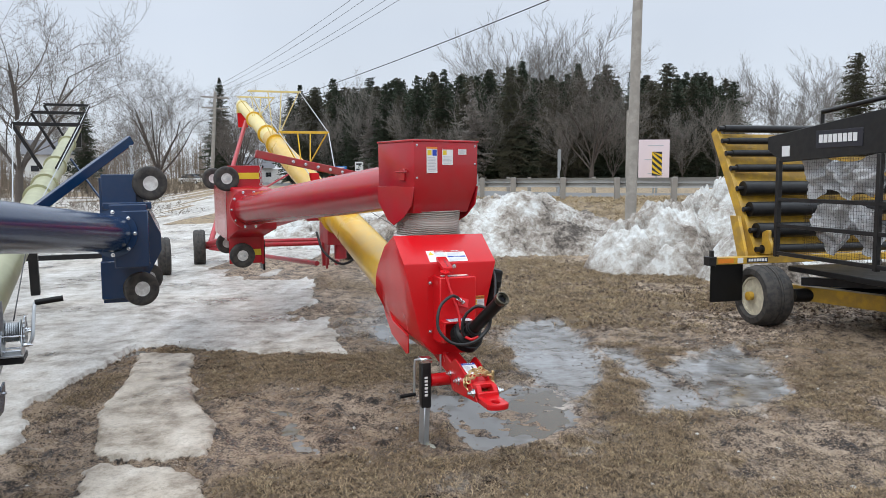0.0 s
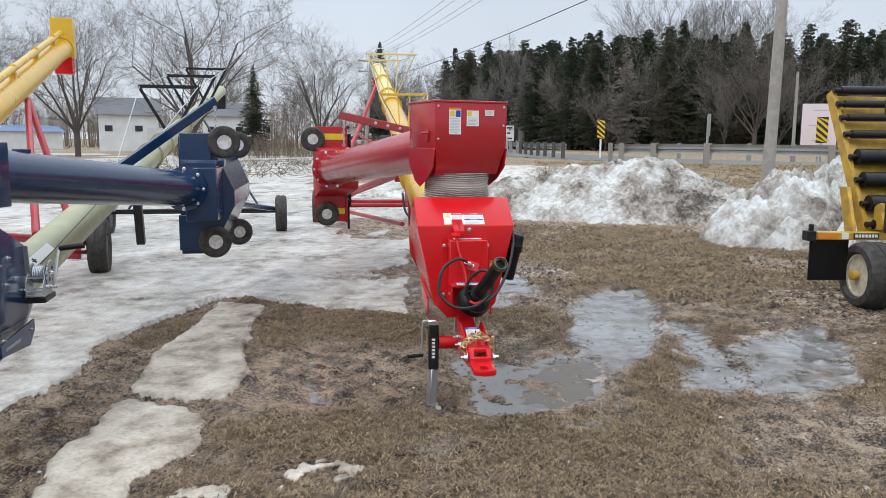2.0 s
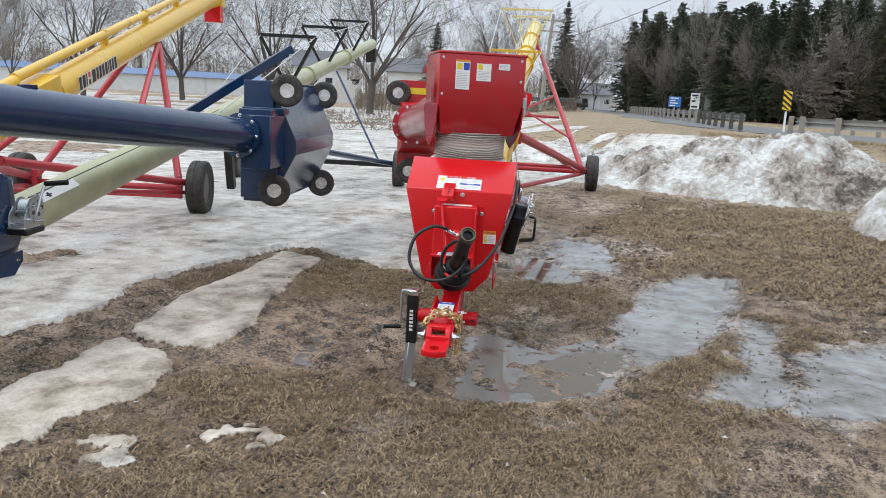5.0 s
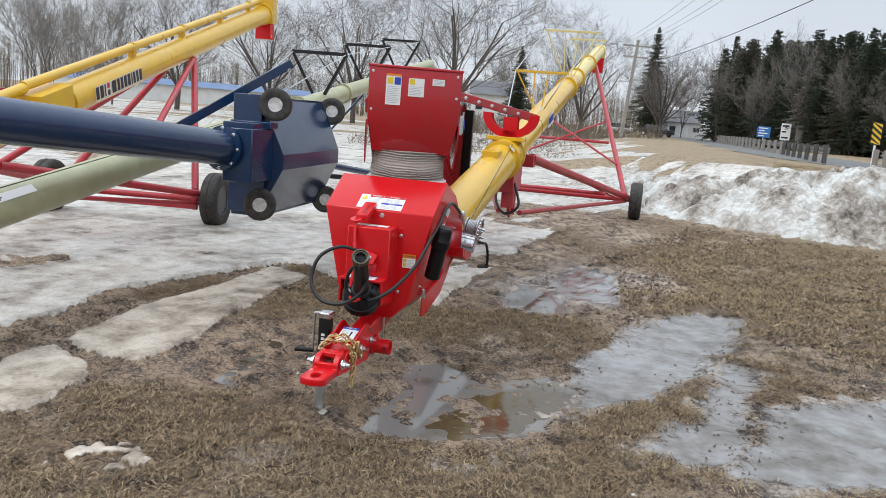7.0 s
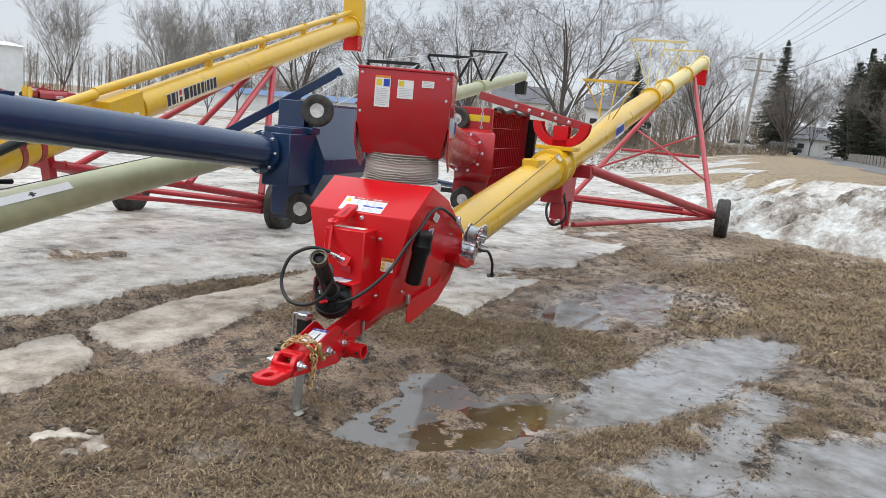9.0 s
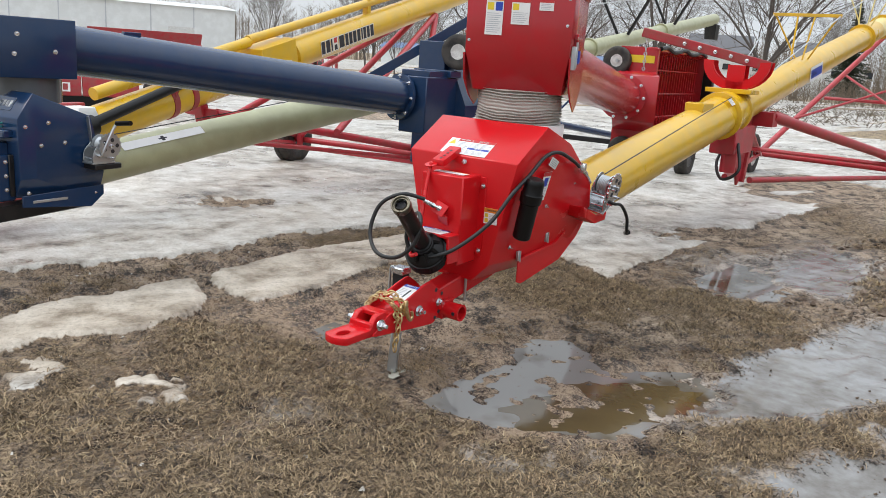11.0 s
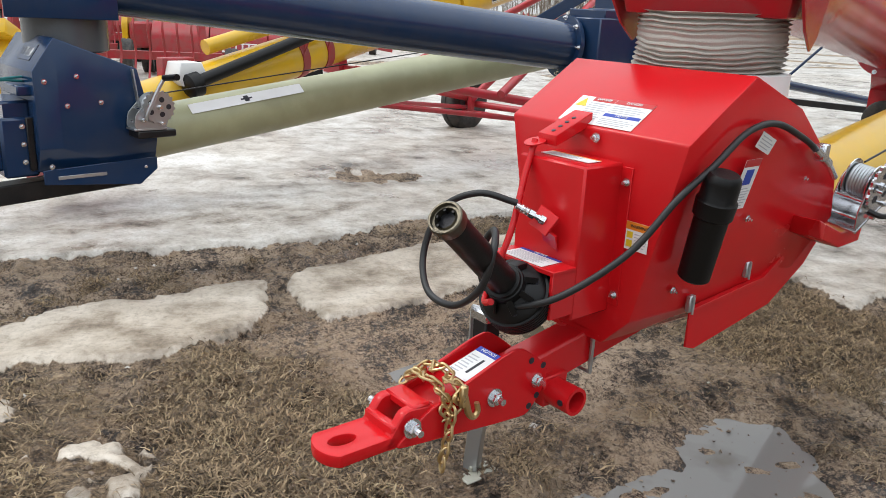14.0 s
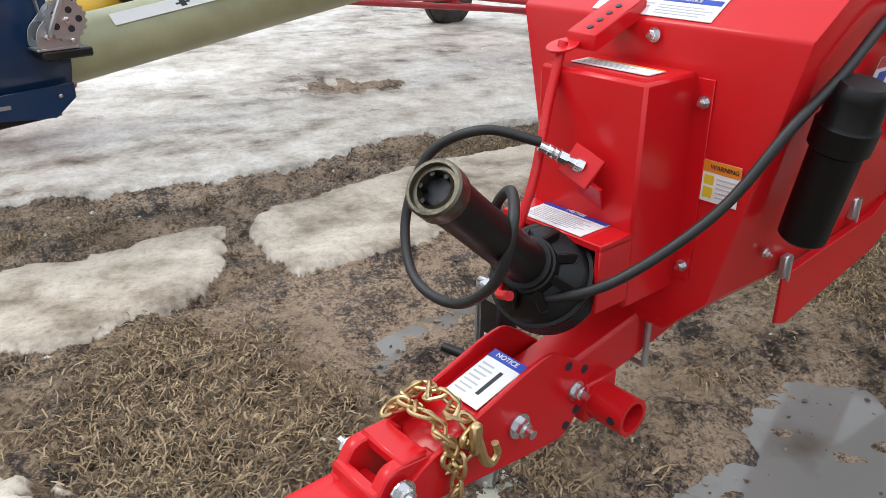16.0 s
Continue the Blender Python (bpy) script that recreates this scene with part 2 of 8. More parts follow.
def ground_mat():
    """Mud with matted dead grass; the cover attributes hold ice, wetness and grass amounts."""
    m = bpy.data.materials.new("thawing_ground")
    m.use_nodes = True
    nt = m.node_tree
    L = nt.links.new
    b = nt.nodes["Principled BSDF"]
    tc = nt.nodes.new("ShaderNodeTexCoord")

    def noise_node(scale, detail=5, rough=0.6, stretch=None):
        n = nt.nodes.new("ShaderNodeTexNoise")
        n.inputs["Scale"].default_value = scale
        n.inputs["Detail"].default_value = detail
        n.inputs["Roughness"].default_value = rough
        if stretch:
            mp = nt.nodes.new("ShaderNodeMapping")
            mp.inputs["Scale"].default_value = stretch
            mp.inputs["Rotation"].default_value = (0, 0, 0.5)
            L(tc.outputs["Object"], mp.inputs["Vector"])
            L(mp.outputs[0], n.inputs["Vector"])
        else:
            L(tc.outputs["Object"], n.inputs["Vector"])
        return n.outputs[0]

    def ramp(inp, stops):
        r = nt.nodes.new("ShaderNodeValToRGB")
        els = r.color_ramp.elements
        els[0].position, els[0].color = stops[0][0], rgb(stops[0][1])
        els[1].position, els[1].color = stops[-1][0], rgb(stops[-1][1])
        for p, c in stops[1:-1]:
            e = els.new(p)
            e.color = rgb(c)
        L(inp, r.inputs[0])
        return r.outputs[0]

    def mixc(f, a, c):
        x = nt.nodes.new("ShaderNodeMix")
        x.data_type = 'RGBA'
        L(f, x.inputs["Factor"])
        L(a, x.inputs["A"])
        L(c, x.inputs["B"])
        return x.outputs["Result"]

    def math2(op, a, c):
        x = nt.nodes.new("ShaderNodeMath")
        x.operation = op
        for k, v in enumerate((a, c)):
            if isinstance(v, (int, float)):
                x.inputs[k].default_value = v
            else:
                L(v, x.inputs[k])
        return x.outputs[0]

    def attr(n):
        a = nt.nodes.new("ShaderNodeAttribute")
        a.attribute_name = n
        return a.outputs["Fac"]

    ice, wet, grass = attr("ice"), attr("wet"), attr("grass")
    big, mid, fine, fib = noise_node(0.8, 6), noise_node(5, 6, 0.65), noise_node(38, 6, 0.8), noise_node(60, 5, 0.75, (1, 0.25, 1))
    grit = noise_node(95, 4, 0.7)
    clot = math2('ADD', math2('MULTIPLY', mid, 0.38), math2('ADD', math2('MULTIPLY', fine, 0.37), math2('MULTIPLY', grit, 0.25)))
    # crevice shade and wet sheen are put into the mud's dark and light stops
    mud = ramp(clot, [(0.445, (0.020, 0.013, 0.009)), (0.475, (0.145, 0.104, 0.074)), (0.505, (0.36, 0.268, 0.190)), (0.55, (0.58, 0.455, 0.335))])
    dead = ramp(fib, [(0.40, (0.030, 0.018, 0.010)), (0.5, (0.235, 0.158, 0.090)), (0.60, (0.53, 0.39, 0.24))])
    gm = math2('MULTIPLY', grass, ramp(math2('ADD', math2('MULTIPLY', mid, 0.6), math2('MULTIPLY', fine, 0.4)), [(0.40, (0, 0, 0)), (0.56, (1, 1, 1))]))
    soil = mixc(gm, mud, dead)
    tan, slush = attr("tan"), attr("slush")
    soil = mixc(math2('MULTIPLY', math2('MULTIPLY', tan, gm), ramp(big, [(0.36, (0.25, 0.25, 0.25)), (0.56, (1, 1, 1))])), soil, ramp(fib, [(0.3, (0.16, 0.115, 0.06)), (0.5, (0.33, 0.25, 0.14)), (0.7, (0.50, 0.41, 0.25))]))
    streak = noise_node(2.2, 7, 0.7, (1, 0.35, 1))
    icec = ramp(math2('ADD', math2('MULTIPLY', big, 0.25), math2('ADD', math2('SUBTRACT', math2('MULTIPLY', mid, 0.40), math2('MULTIPLY', attr("dirt"), 0.018)), math2('MULTIPLY', streak, 0.35))),
                [(0.39, (0.09, 0.075, 0.06)), (0.43, (0.27, 0.235, 0.195)), (0.50, (0.51, 0.48, 0.435)), (0.60, (0.71, 0.695, 0.665))])
    grain = nt.nodes.new("ShaderNodeMix")
    grain.data_type = 'RGBA'
    grain.blend_type = 'MULTIPLY'
    grain.inputs["Factor"].default_value = 0.8
    L(icec, grain.inputs["A"])
    L(ramp(fine, [(0.34, (0.55, 0.53, 0.50)), (0.52, (1, 1, 1))]), grain.inputs["B"])
    icec = grain.outputs["Result"]
    warm = nt.nodes.new("ShaderNodeMix")
    warm.data_type = 'RGBA'
    warm.blend_type = 'MULTIPLY'
    L(math2('MULTIPLY', attr("dirt"), 0.85), warm.inputs["Factor"])
    L(icec, warm.inputs["A"])
    warm.inputs["B"].default_value = (0.95, 0.86, 0.75, 1)
    icec = warm.outputs["Result"]
    speck = ramp(fine, [(0.66, (0, 0, 0)), (0.76, (1, 1, 1))])
    icec = mixc(math2('MULTIPLY', speck, 0.35), icec, mud)
    glz = math2('MULTIPLY', attr("glaze"), ramp(math2('ADD', math2('MULTIPLY', mid, 0.5), math2('MULTIPLY', fine, 0.5)), [(0.40, (1, 1, 1)), (0.56, (0.1, 0.1, 0.1))]))
    icef = ramp(math2('ADD', ice, math2('MULTIPLY', math2('SUBTRACT', fine, 0.5), 0.22)), [(0.44, (0, 0, 0)), (0.54, (1, 1, 1))])
    slp = ramp(math2('ADD', math2('ADD', math2('MULTIPLY', mid, 0.45), math2('MULTIPLY', fine, 0.55)), math2('MULTIPLY', slush, 0.22)), [(0.52, (0, 0, 0)), (0.66, (1, 1, 1))])
    slf = math2('MULTIPLY', math2('MINIMUM', math2('MULTIPLY', slush, 3.0), 1.0), slp)
    soil = mixc(math2('MULTIPLY', slf, 0.55), soil, ramp(mid, [(0.35, (0.10, 0.088, 0.076)), (0.5, (0.185, 0.175, 0.165)), (0.65, (0.30, 0.30, 0.30))]))
    soak = nt.nodes.new("ShaderNodeMix")
    soak.data_type = 'RGBA'
    soak.blend_type = 'MULTIPLY'
    L(math2('MULTIPLY', wet, 0.7), soak.inputs["Factor"])
    L(soil, soak.inputs["A"])
    soak.inputs["B"].default_value = (0.58, 0.52, 0.46, 1)
    soil = mixc(slf, soak.outputs["Result"], soil)
    pool = ramp(math2('ADD', attr("pond"), math2('ADD', math2('MULTIPLY', math2('SUBTRACT', mid, 0.5), 0.95), math2('MULTIPLY', math2('SUBTRACT', fine, 0.5), 1.35))), [(0.50, (0, 0, 0)), (0.56, (1, 1, 1))])
    milky = ramp(math2('ADD', math2('MULTIPLY', mid, 0.5), math2('MULTIPLY', big, 0.5)), [(0.38, (0.075, 0.06, 0.046)), (0.48, (0.16, 0.148, 0.135)), (0.60, (0.27, 0.268, 0.268))])
    soil = mixc(pool, soil, milky)
    L(mixc(icef, soil, icec), b.inputs["Base Color"])
    ro = math2('SUBTRACT', math2('SUBTRACT', 0.74, math2('MULTIPLY', wet, 0.46)), math2('MULTIPLY', slf, 0.10))
    ro = math2('ADD', math2('MULTIPLY', ro, math2('SUBTRACT', 1.0, glz)), math2('MULTIPLY', glz, 0.09))
    ro = math2('ADD', math2('MULTIPLY', ro, math2('SUBTRACT', 1.0, pool)), math2('MULTIPLY', pool, ramp(mid, [(0.40, (0.04,) * 3), (0.62, (0.13,) * 3)])))
    ro2 = math2('ADD', math2('MULTIPLY', ro, math2('SUBTRACT', 1.0, icef)), math2('MULTIPLY', icef, ramp(big, [(0.35, (0.22,) * 3), (0.65, (0.55,) * 3)])))
    L(ro2, b.inputs["Roughness"])
    bp = nt.nodes.new("ShaderNodeBump")
    bp.inputs["Distance"].default_value = 0.06
    L(math2('MAXIMUM', math2('SUBTRACT', math2('SUBTRACT', 1.0, math2('MULTIPLY', icef, 0.75)), math2('MAXIMUM', math2('MAXIMUM', math2('MULTIPLY', slf, 0.6), math2('MULTIPLY', pool, 0.985)), math2('MULTIPLY', glz, 0.85))), 0.012), bp.inputs["Strength"])
    L(math2('ADD', math2('MULTIPLY', mid, 0.6), math2('ADD', math2('MULTIPLY', fine, 0.35), math2('MULTIPLY', fib, 0.3))), bp.inputs["Height"])
    L(bp.outputs[0], b.inputs["Normal"])
    return m


GROUND = ground_mat()


def water_mat():
    """Meltwater: brown where deep, pale on ice; the pale tone also paints reflected sky."""
    m = mat("puddle_water", (0.075, 0.058, 0.038), 0.04, 0, (0.19, 0.182, 0.172), 1.3, 7, 0.03, rvar=0.03)
    nt = m.node_tree
    b = nt.nodes["Principled BSDF"]
    b.inputs["IOR"].default_value = 1.36
    mx = [n for n in nt.nodes if n.type == 'MIX'][0]
    src = mx.inputs["Factor"].links[0].from_socket
    r = nt.nodes.new("ShaderNodeValToRGB")
    r.color_ramp.elements[0].position = 0.40
    r.color_ramp.elements[1].position = 0.50
    nt.links.new(src, r.inputs[0])
    nt.links.new(r.outputs[0], mx.inputs["Factor"])
    return m


WATER = water_mat()
SILT = mat("silty_water", (0.105, 0.076, 0.040), 0.04, 0, (0.055, 0.040, 0.022), 5, 25, 0.05, rvar=0.02)


# ---- mesh helpers ----
def obj(name, bm, material, smooth=False):
    me = bpy.data.meshes.new(name)
    bm.normal_update()
    bm.to_mesh(me)
    bm.free()
    if smooth:
        me.shade_smooth()
        me.set_sharp_from_angle(angle=radians(40))
    me.materials.append(material)
    return new(name, me)


def part(name, bm, material, parent, label="", m=None, smooth=True):
    ob = obj(name, bm, material, smooth)
    ob.parent = parent
    if m is not None:
        ob.matrix_basis = m
    if label:
        tagged(ob, label)
    return ob


def share(ob, parent, m):
    """Another object on the same mesh."""
    o = new(ob.name.split(".")[0], ob.data)
    o.parent = parent
    o.matrix_basis = m
    return o


def thing(name, m, label, category, group="", kind=""):
    e = new(name)
    e.empty_display_size = 0.2
    e.matrix_basis = m
    return tagged(e, label, category, group, kind)


def merge(*bms):
    out = bms[0]
    for b in bms[1:]:
        vs = [out.verts.new(v.co) for v in b.verts]
        b.verts.index_update()
        for f in b.faces:
            try:
                out.faces.new([vs[v.index] for v in f.verts])
            except ValueError:
                pass
        b.free()
    return out


def moved(bm, m):
    bm.transform(m)
    return bm


def bevelled(bm, w, seg=2):
    if w > 0:
        bmesh.ops.recalc_face_normals(bm, faces=bm.faces)
        es = [e for e in bm.edges if len(e.link_faces) == 2 and e.calc_face_angle(0) > 0.35]
        bmesh.ops.bevel(bm, geom=es, offset=w, segments=seg, affect='EDGES', profile=0.5, clamp_overlap=True)
    return bm


def box(x0, x1, y0, y1, z0, z1, bev=0.004):
    bm = bmesh.new()
    bmesh.ops.create_cube(bm, size=1)
    bm.transform(Matrix.Translation(((x0 + x1) / 2, (y0 + y1) / 2, (z0 + z1) / 2)) @ Matrix.Diagonal((x1 - x0, y1 - y0, z1 - z0, 1)))
    return bevelled(bm, bev, 1)


def loft(rings, closed=True, caps=True):
    bm = bmesh.new()
    rv = [[bm.verts.new(p) for p in r] for r in rings]
    n = len(rv[0])
    for a, b in zip(rv, rv[1:]):
        for i in range(n if closed else n - 1):
            j = (i + 1) % n
            bm.faces.new((a[i], a[j], b[j], b[i]))
    if caps:
        bm.faces.new(rv[0][::-1])
        bm.faces.new(rv[-1])
    bmesh.ops.recalc_face_normals(bm, faces=bm.faces)
    return bm


def prism_x(poly, x0, x1, bev=0.003):
    """A plate with the outline poly of (y, z), from x0 to x1."""
    return bevelled(loft([[(x0, y, z) for y, z in poly], [(x1, y, z) for y, z in poly]]), bev, 1)


def prism_z(poly, z0, z1, bev=0.003):
    return bevelled(loft([[(x, y, z0) for x, y in poly], [(x, y, z1) for x, y in poly]]), bev, 1)


def axes(p0, p1):
    d = (Vector(p1) - Vector(p0)).normalized()
    s = d.cross(Vector((0, 0, 1)))
    if s.length < 1e-4:
        s = Vector((1, 0, 0))
    s.normalize()
    return d, s, s.cross(d)


def tube(p0, p1, r, n=12, r1=None, caps=True):
    d, s, u = axes(p0, p1)
    rings = []
    for p, rr in ((p0, r), (p1, r if r1 is None else r1)):
        rings.append([Vector(p) + rr * (math.cos(2 * math.pi * i / n) * s + math.sin(2 * math.pi * i / n) * u) for i in range(n)])
    return loft(rings, caps=caps)


def beam(p0, p1, w, h, bev=0.003):
    """A square bar, w across and h high."""
    d, s, u = axes(p0, p1)
    rings = [[Vector(p) + a * w / 2 * s + b * h / 2 * u for a, b in ((-1, -1), (1, -1), (1, 1), (-1, 1))] for p in (p0, p1)]
    return bevelled(loft(rings), bev, 1)


def lathe(profile, p0, d, n=24, close=False):
    """Turn (radius, distance along d) about the axis at p0."""
    p0, d = Vector(p0), Vector(d).normalized()
    _, s, u = axes((0, 0, 0), d)
    rings = [[p0 + d * h + max(r, 1e-4) * (math.cos(2 * math.pi * i / n) * s + math.sin(2 * math.pi * i / n) * u) for i in range(n)] for r, h in profile]
    if close:
        rings.append(rings[0])
        bm = loft(rings, caps=False)
        bmesh.ops.remove_doubles(bm, verts=bm.verts, dist=1e-6)
        return bm
    return loft(rings)


def spline(pts, n=8):
    """Points along a smooth curve through pts."""
    P = [Vector(p) for p in pts]
    P = [2 * P[0] - P[1]] + P + [2 * P[-1] - P[-2]]
    out = []
    for i in range(1, len(P) - 2):
        a, b, c, d = P[i - 1], P[i], P[i + 1], P[i + 2]
        for k in range(n):
            t = k / n
            out.append(0.5 * ((2 * b) + (c - a) * t + (2 * a - 5 * b + 4 * c - d) * t * t + (3 * b - a - 3 * c + d) * t ** 3))
    out.append(P[-2])
    return out


def sweep(pts, r, n=8, smooth_n=8, closed=False, taper=1.0):
    q = spline(pts, smooth_n) if smooth_n else [Vector(p) for p in pts]
    rings = []
    nrm = None
    for i, p in enumerate(q):
        d = (q[min(i + 1, len(q) - 1)] - q[max(i - 1, 0)]).normalized()
        if nrm is None:
            nrm = d.orthogonal().normalized()
        nrm = (nrm - d * nrm.dot(d)).normalized()
        bn = d.cross(nrm)
        rr = r * (1 + (taper - 1) * i / max(1, len(q) - 1))
        rings.append([p + rr * (math.cos(2 * math.pi * k / n) * nrm + math.sin(2 * math.pi * k / n) * bn) for k in range(n)])
    return loft(rings)


def wheel(parent, c, axis, r, w, rim_mat, name="wheel", lugs=0, rim_r=0.55):
    """A tyre with its rim and hub, about the axis."""
    c, d = Vector(c), Vector(axis).normalized()
    h = w / 2
    prof = [(r * rim_r, -h * .75), (r * .72, -h), (r * .90, -h * .96), (r * .975, -h * .78), (r, -h * .45), (r, -h * .12), (r * .975, -h * .10), (r * .975, h * .10), (r, h * .12), (r, h * .45),
            (r * .975, h * .78), (r * .90, h * .96), (r * .72, h), (r * rim_r, h * .75)]
    t = part(name, lathe(prof, c, d, 36, close=True), RUBBER, parent, "worn black rubber tyre")
    q = r * rim_r
    rp = [(q * 1.03, -h * .72), (q * 1.03, -h * .8), (q * .93, -h * .8), (q * .85, -h * .3), (q * .35, -h * .3), (q * .32, -h * .62), (0.001, -h * .62),
          (0.001, h * .62), (q * .32, h * .62), (q * .35, h * .3), (q * .85, h * .3), (q * .93, h * .8), (q * 1.03, h * .8), (q * 1.03, h * .72)]
    part("rim", lathe(rp, c, d, 28), rim_mat, t)
    return t


def hexbolt(parent, c, axis, r=0.016, mat_=None, name="bolt"):
    c, d = Vector(c), Vector(axis).normalized()
    a = lathe([(r * 1.5, 0), (r * 1.5, r * .25)], c, d, 14)
    b = lathe([(r, r * .25), (r, r * 1.1), (r * .8, r * 1.2)], c, d, 6)
    e = lathe([(r * .55, r * 1.2), (r * .55, r * 2.2)], c, d, 8)
    return part(name, merge(a, b, e), mat_ or CHROME, parent, smooth=False)


def decal(parent, m, w, h, rows, name="decal", label="white warning label with fine print"):
    """A printed sticker in the plane of m: a white sheet, and blocks (x0, x1, y0, y1, material) in parts of its size."""
    d = part(name, box(-w / 2, w / 2, -h / 2, h / 2, 0, 0.0015, 0), WHITE, parent, label, m, False)
    for x0, x1, y0, y1, mt in rows:
        part("print", box((x0 - .5) * w, (x1 - .5) * w, (y0 - .5) * h, (y1 - .5) * h, 0.001, 0.0022, 0), mt, d, smooth=False)
    return d


def lines(x0, x1, y0, y1, n, mt=None):
    """Rows of unreadable small print."""
    s = (y1 - y0) / n
    return [(x0, x0 + (x1 - x0) * (0.82 + 0.18 * ((i * 7) % 3) / 2), y0 + s * (i + .3), y0 + s * (i + .62), mt or LABEL_GREY) for i in range(n)]


def word(parent, text, m, size, material, name="lettering"):
    cu = bpy.data.curves.new(name, 'FONT')
    cu.body = text
    cu.size = size
    cu.align_x = 'CENTER'
    cu.align_y = 'CENTER'
    cu.extrude = 0.0006
    tmp = bpy.data.objects.new(name, cu)
    me = bpy.data.meshes.new_from_object(tmp)
    bpy.data.objects.remove(tmp)
    me.materials.clear()
    me.materials.append(material)
    o = new(name, me)
    o.parent = parent
    o.matrix_basis = m
    return o


def facing(p, n, up=(0, 0, 1), spin=0):
    """A pose at p whose z looks along n and whose y points as far up as it can."""
    z = Vector(n).normalized()
    x = Vector(up).cross(z).normalized()
    y = z.cross(x)
    return Matrix.Translation(p) @ Matrix((x, y, z)).transposed().to_4x4() @ pose(0, 0, 0, 0, 0, spin)


def along(p, n, d):
    """A pose at p whose x runs along d and whose z looks out along n."""
    x = Vector(d).normalized()
    z = (Vector(n) - x * Vector(n).dot(x)).normalized()
    return Matrix.Translation(p) @ Matrix((x, z.cross(x), z)).transposed().to_4x4()


def rounded(poly, r=0.02):
    out = []
    n = len(poly)
    for i in range(n):
        p, a, b = Vector(poly[i]), Vector(poly[i - 1]), Vector(poly[(i + 1) % n])
        d1, d2 = (a - p), (b - p)
        k = min(r, d1.length * .45, d2.length * .45)
        q1, q2 = p + d1.normalized() * k, p + d2.normalized() * k
        for t in (0, .33, .67, 1):
            out.append(tuple((1 - t) ** 2 * q1 + 2 * t * (1 - t) * p + t * t * q2))
    return out


def hand_winch(parent, m, steel, crank, crank_mat=None):
    """A hand winch: x outwards, y along the cable, z up. crank: points of the crank; its last two carry the grip."""
    cheek = rounded([(-.085, -.07), (.075, -.07), (.085, -.01), (.05, .055), (.0, .075), (-.075, .0)], .02)
    f = part("winch_frame", prism_x(cheek, -.050, -.045, .001), steel, parent, "plated steel winch frame", m)
    part("winch_cheek", prism_x(cheek, .040, .045, .001), steel, f)
    part("winch_base", box(-.052, .047, -.085, .075, -.078, -.069, .001), steel, f)
    part("winch_drum", lathe([(.062, -.042), (.062, -.038), (.026, -.037), (.026, .030), (.062, .031), (.062, .035)], (0, .035, .03), (1, 0, 0), 28), steel, f)
    part("cable_coil", lathe([(.030, -.036)] + [(.047 + .003 * (i % 2), -.034 + .0045 * i) for i in range(14)] + [(.030, .028)], (0, .035, .03), (1, 0, 0), 24), GALV, f)
    teeth = []
    n = 72
    for k in range(n):
        a = 2 * math.pi * k / n
        r = .080 if (k // 2) % 2 else .073
        teeth.append((.035 + r * math.cos(a), .03 + r * math.sin(a)))
    part("winch_gear", prism_x(teeth, .048, .056, 0), steel, f, "toothed gear wheel", None, False)
    # flat black discs paint the shaded openings of the gear
    for k in range(5):
        a = 2 * math.pi * k / 5
        part("gear_hole_shade", lathe([(.013, 0), (.013, .001)], (.0562, .035 + .048 * math.cos(a), .03 + .036 * math.sin(a)), (1, 0, 0), 12), INK_AND_HOLE, f)
    for y, z, r in ((.035, .03, .013), (-.045, -.025, .011), (.045, -.045, .008), (-.01, .05, .007)):
        part("winch_nut", lathe([(r, 0), (r, .014), (r * .6, .016), (r * .6, .03)], (.050, y, z), (1, 0, 0), 6), CHROME, f)
    for y, z in ((-.05, -.05), (.05, -.055), (-.04, .02)):
        part("winch_tie", tube((-.046, y, z), (.042, y, z), .005, 8), CHROME, f)
    part("winch_crank", sweep(crank[:-1], .009, 8, 6), crank_mat or GALV, f)
    part("winch_handle", tube(crank[-2], crank[-1], .015, 14), BLACK, f, "black rubber grip")
    return f


# ---- ground ----
def lattice(seed):
    return np.random.RandomState(seed).rand(256, 256)


LAT = [lattice(s) for s in range(4)]


def vnoise(x, y, k=0):
    xi, yi = np.floor(x).astype(int), np.floor(y).astype(int)
    fx, fy = x - xi, y - yi
    fx, fy = fx * fx * (3 - 2 * fx), fy * fy * (3 - 2 * fy)
    g = LAT[k]
    a, b = g[xi % 256, yi % 256], g[(xi + 1) % 256, yi % 256]
    c, d = g[xi % 256, (yi + 1) % 256], g[(xi + 1) % 256, (yi + 1) % 256]
    return (a * (1 - fx) + b * fx) * (1 - fy) + (c * (1 - fx) + d * fx) * fy - 0.5


def fbm(x, y, octaves=4, k=0):
    s, a = 0, 1.0
    for i in range(octaves):
        s = s + a * vnoise(x * 2 ** i + 17.3 * i, y * 2 ** i + 9.1 * i, (k + i) % 4)
        a *= 0.55
    return s


def sstep(a, b, x):
    t = np.clip((x - a) / (b - a), 0, 1)
    return t * t * (3 - 2 * t)


def capsule(x, y, ax, ay, bx, by, r):
    t = np.clip(((x - ax) * (bx - ax) + (y - ay) * (by - ay)) / ((bx - ax) ** 2 + (by - ay) ** 2), 0, 1)
    return r - np.hypot(x - ax - t * (bx - ax), y - ay - t * (by - ay))


def road_side(x, y):
    """Distance past the foot of the road bank: it runs across on the right and turns away on the left."""
    a = (y - 22.0) + 0.28 * (x - 2.0)
    b = 0.93 * (x + 6.0) + 0.33 * (y - 40.0) + 9.0
    return np.minimum(a, b)


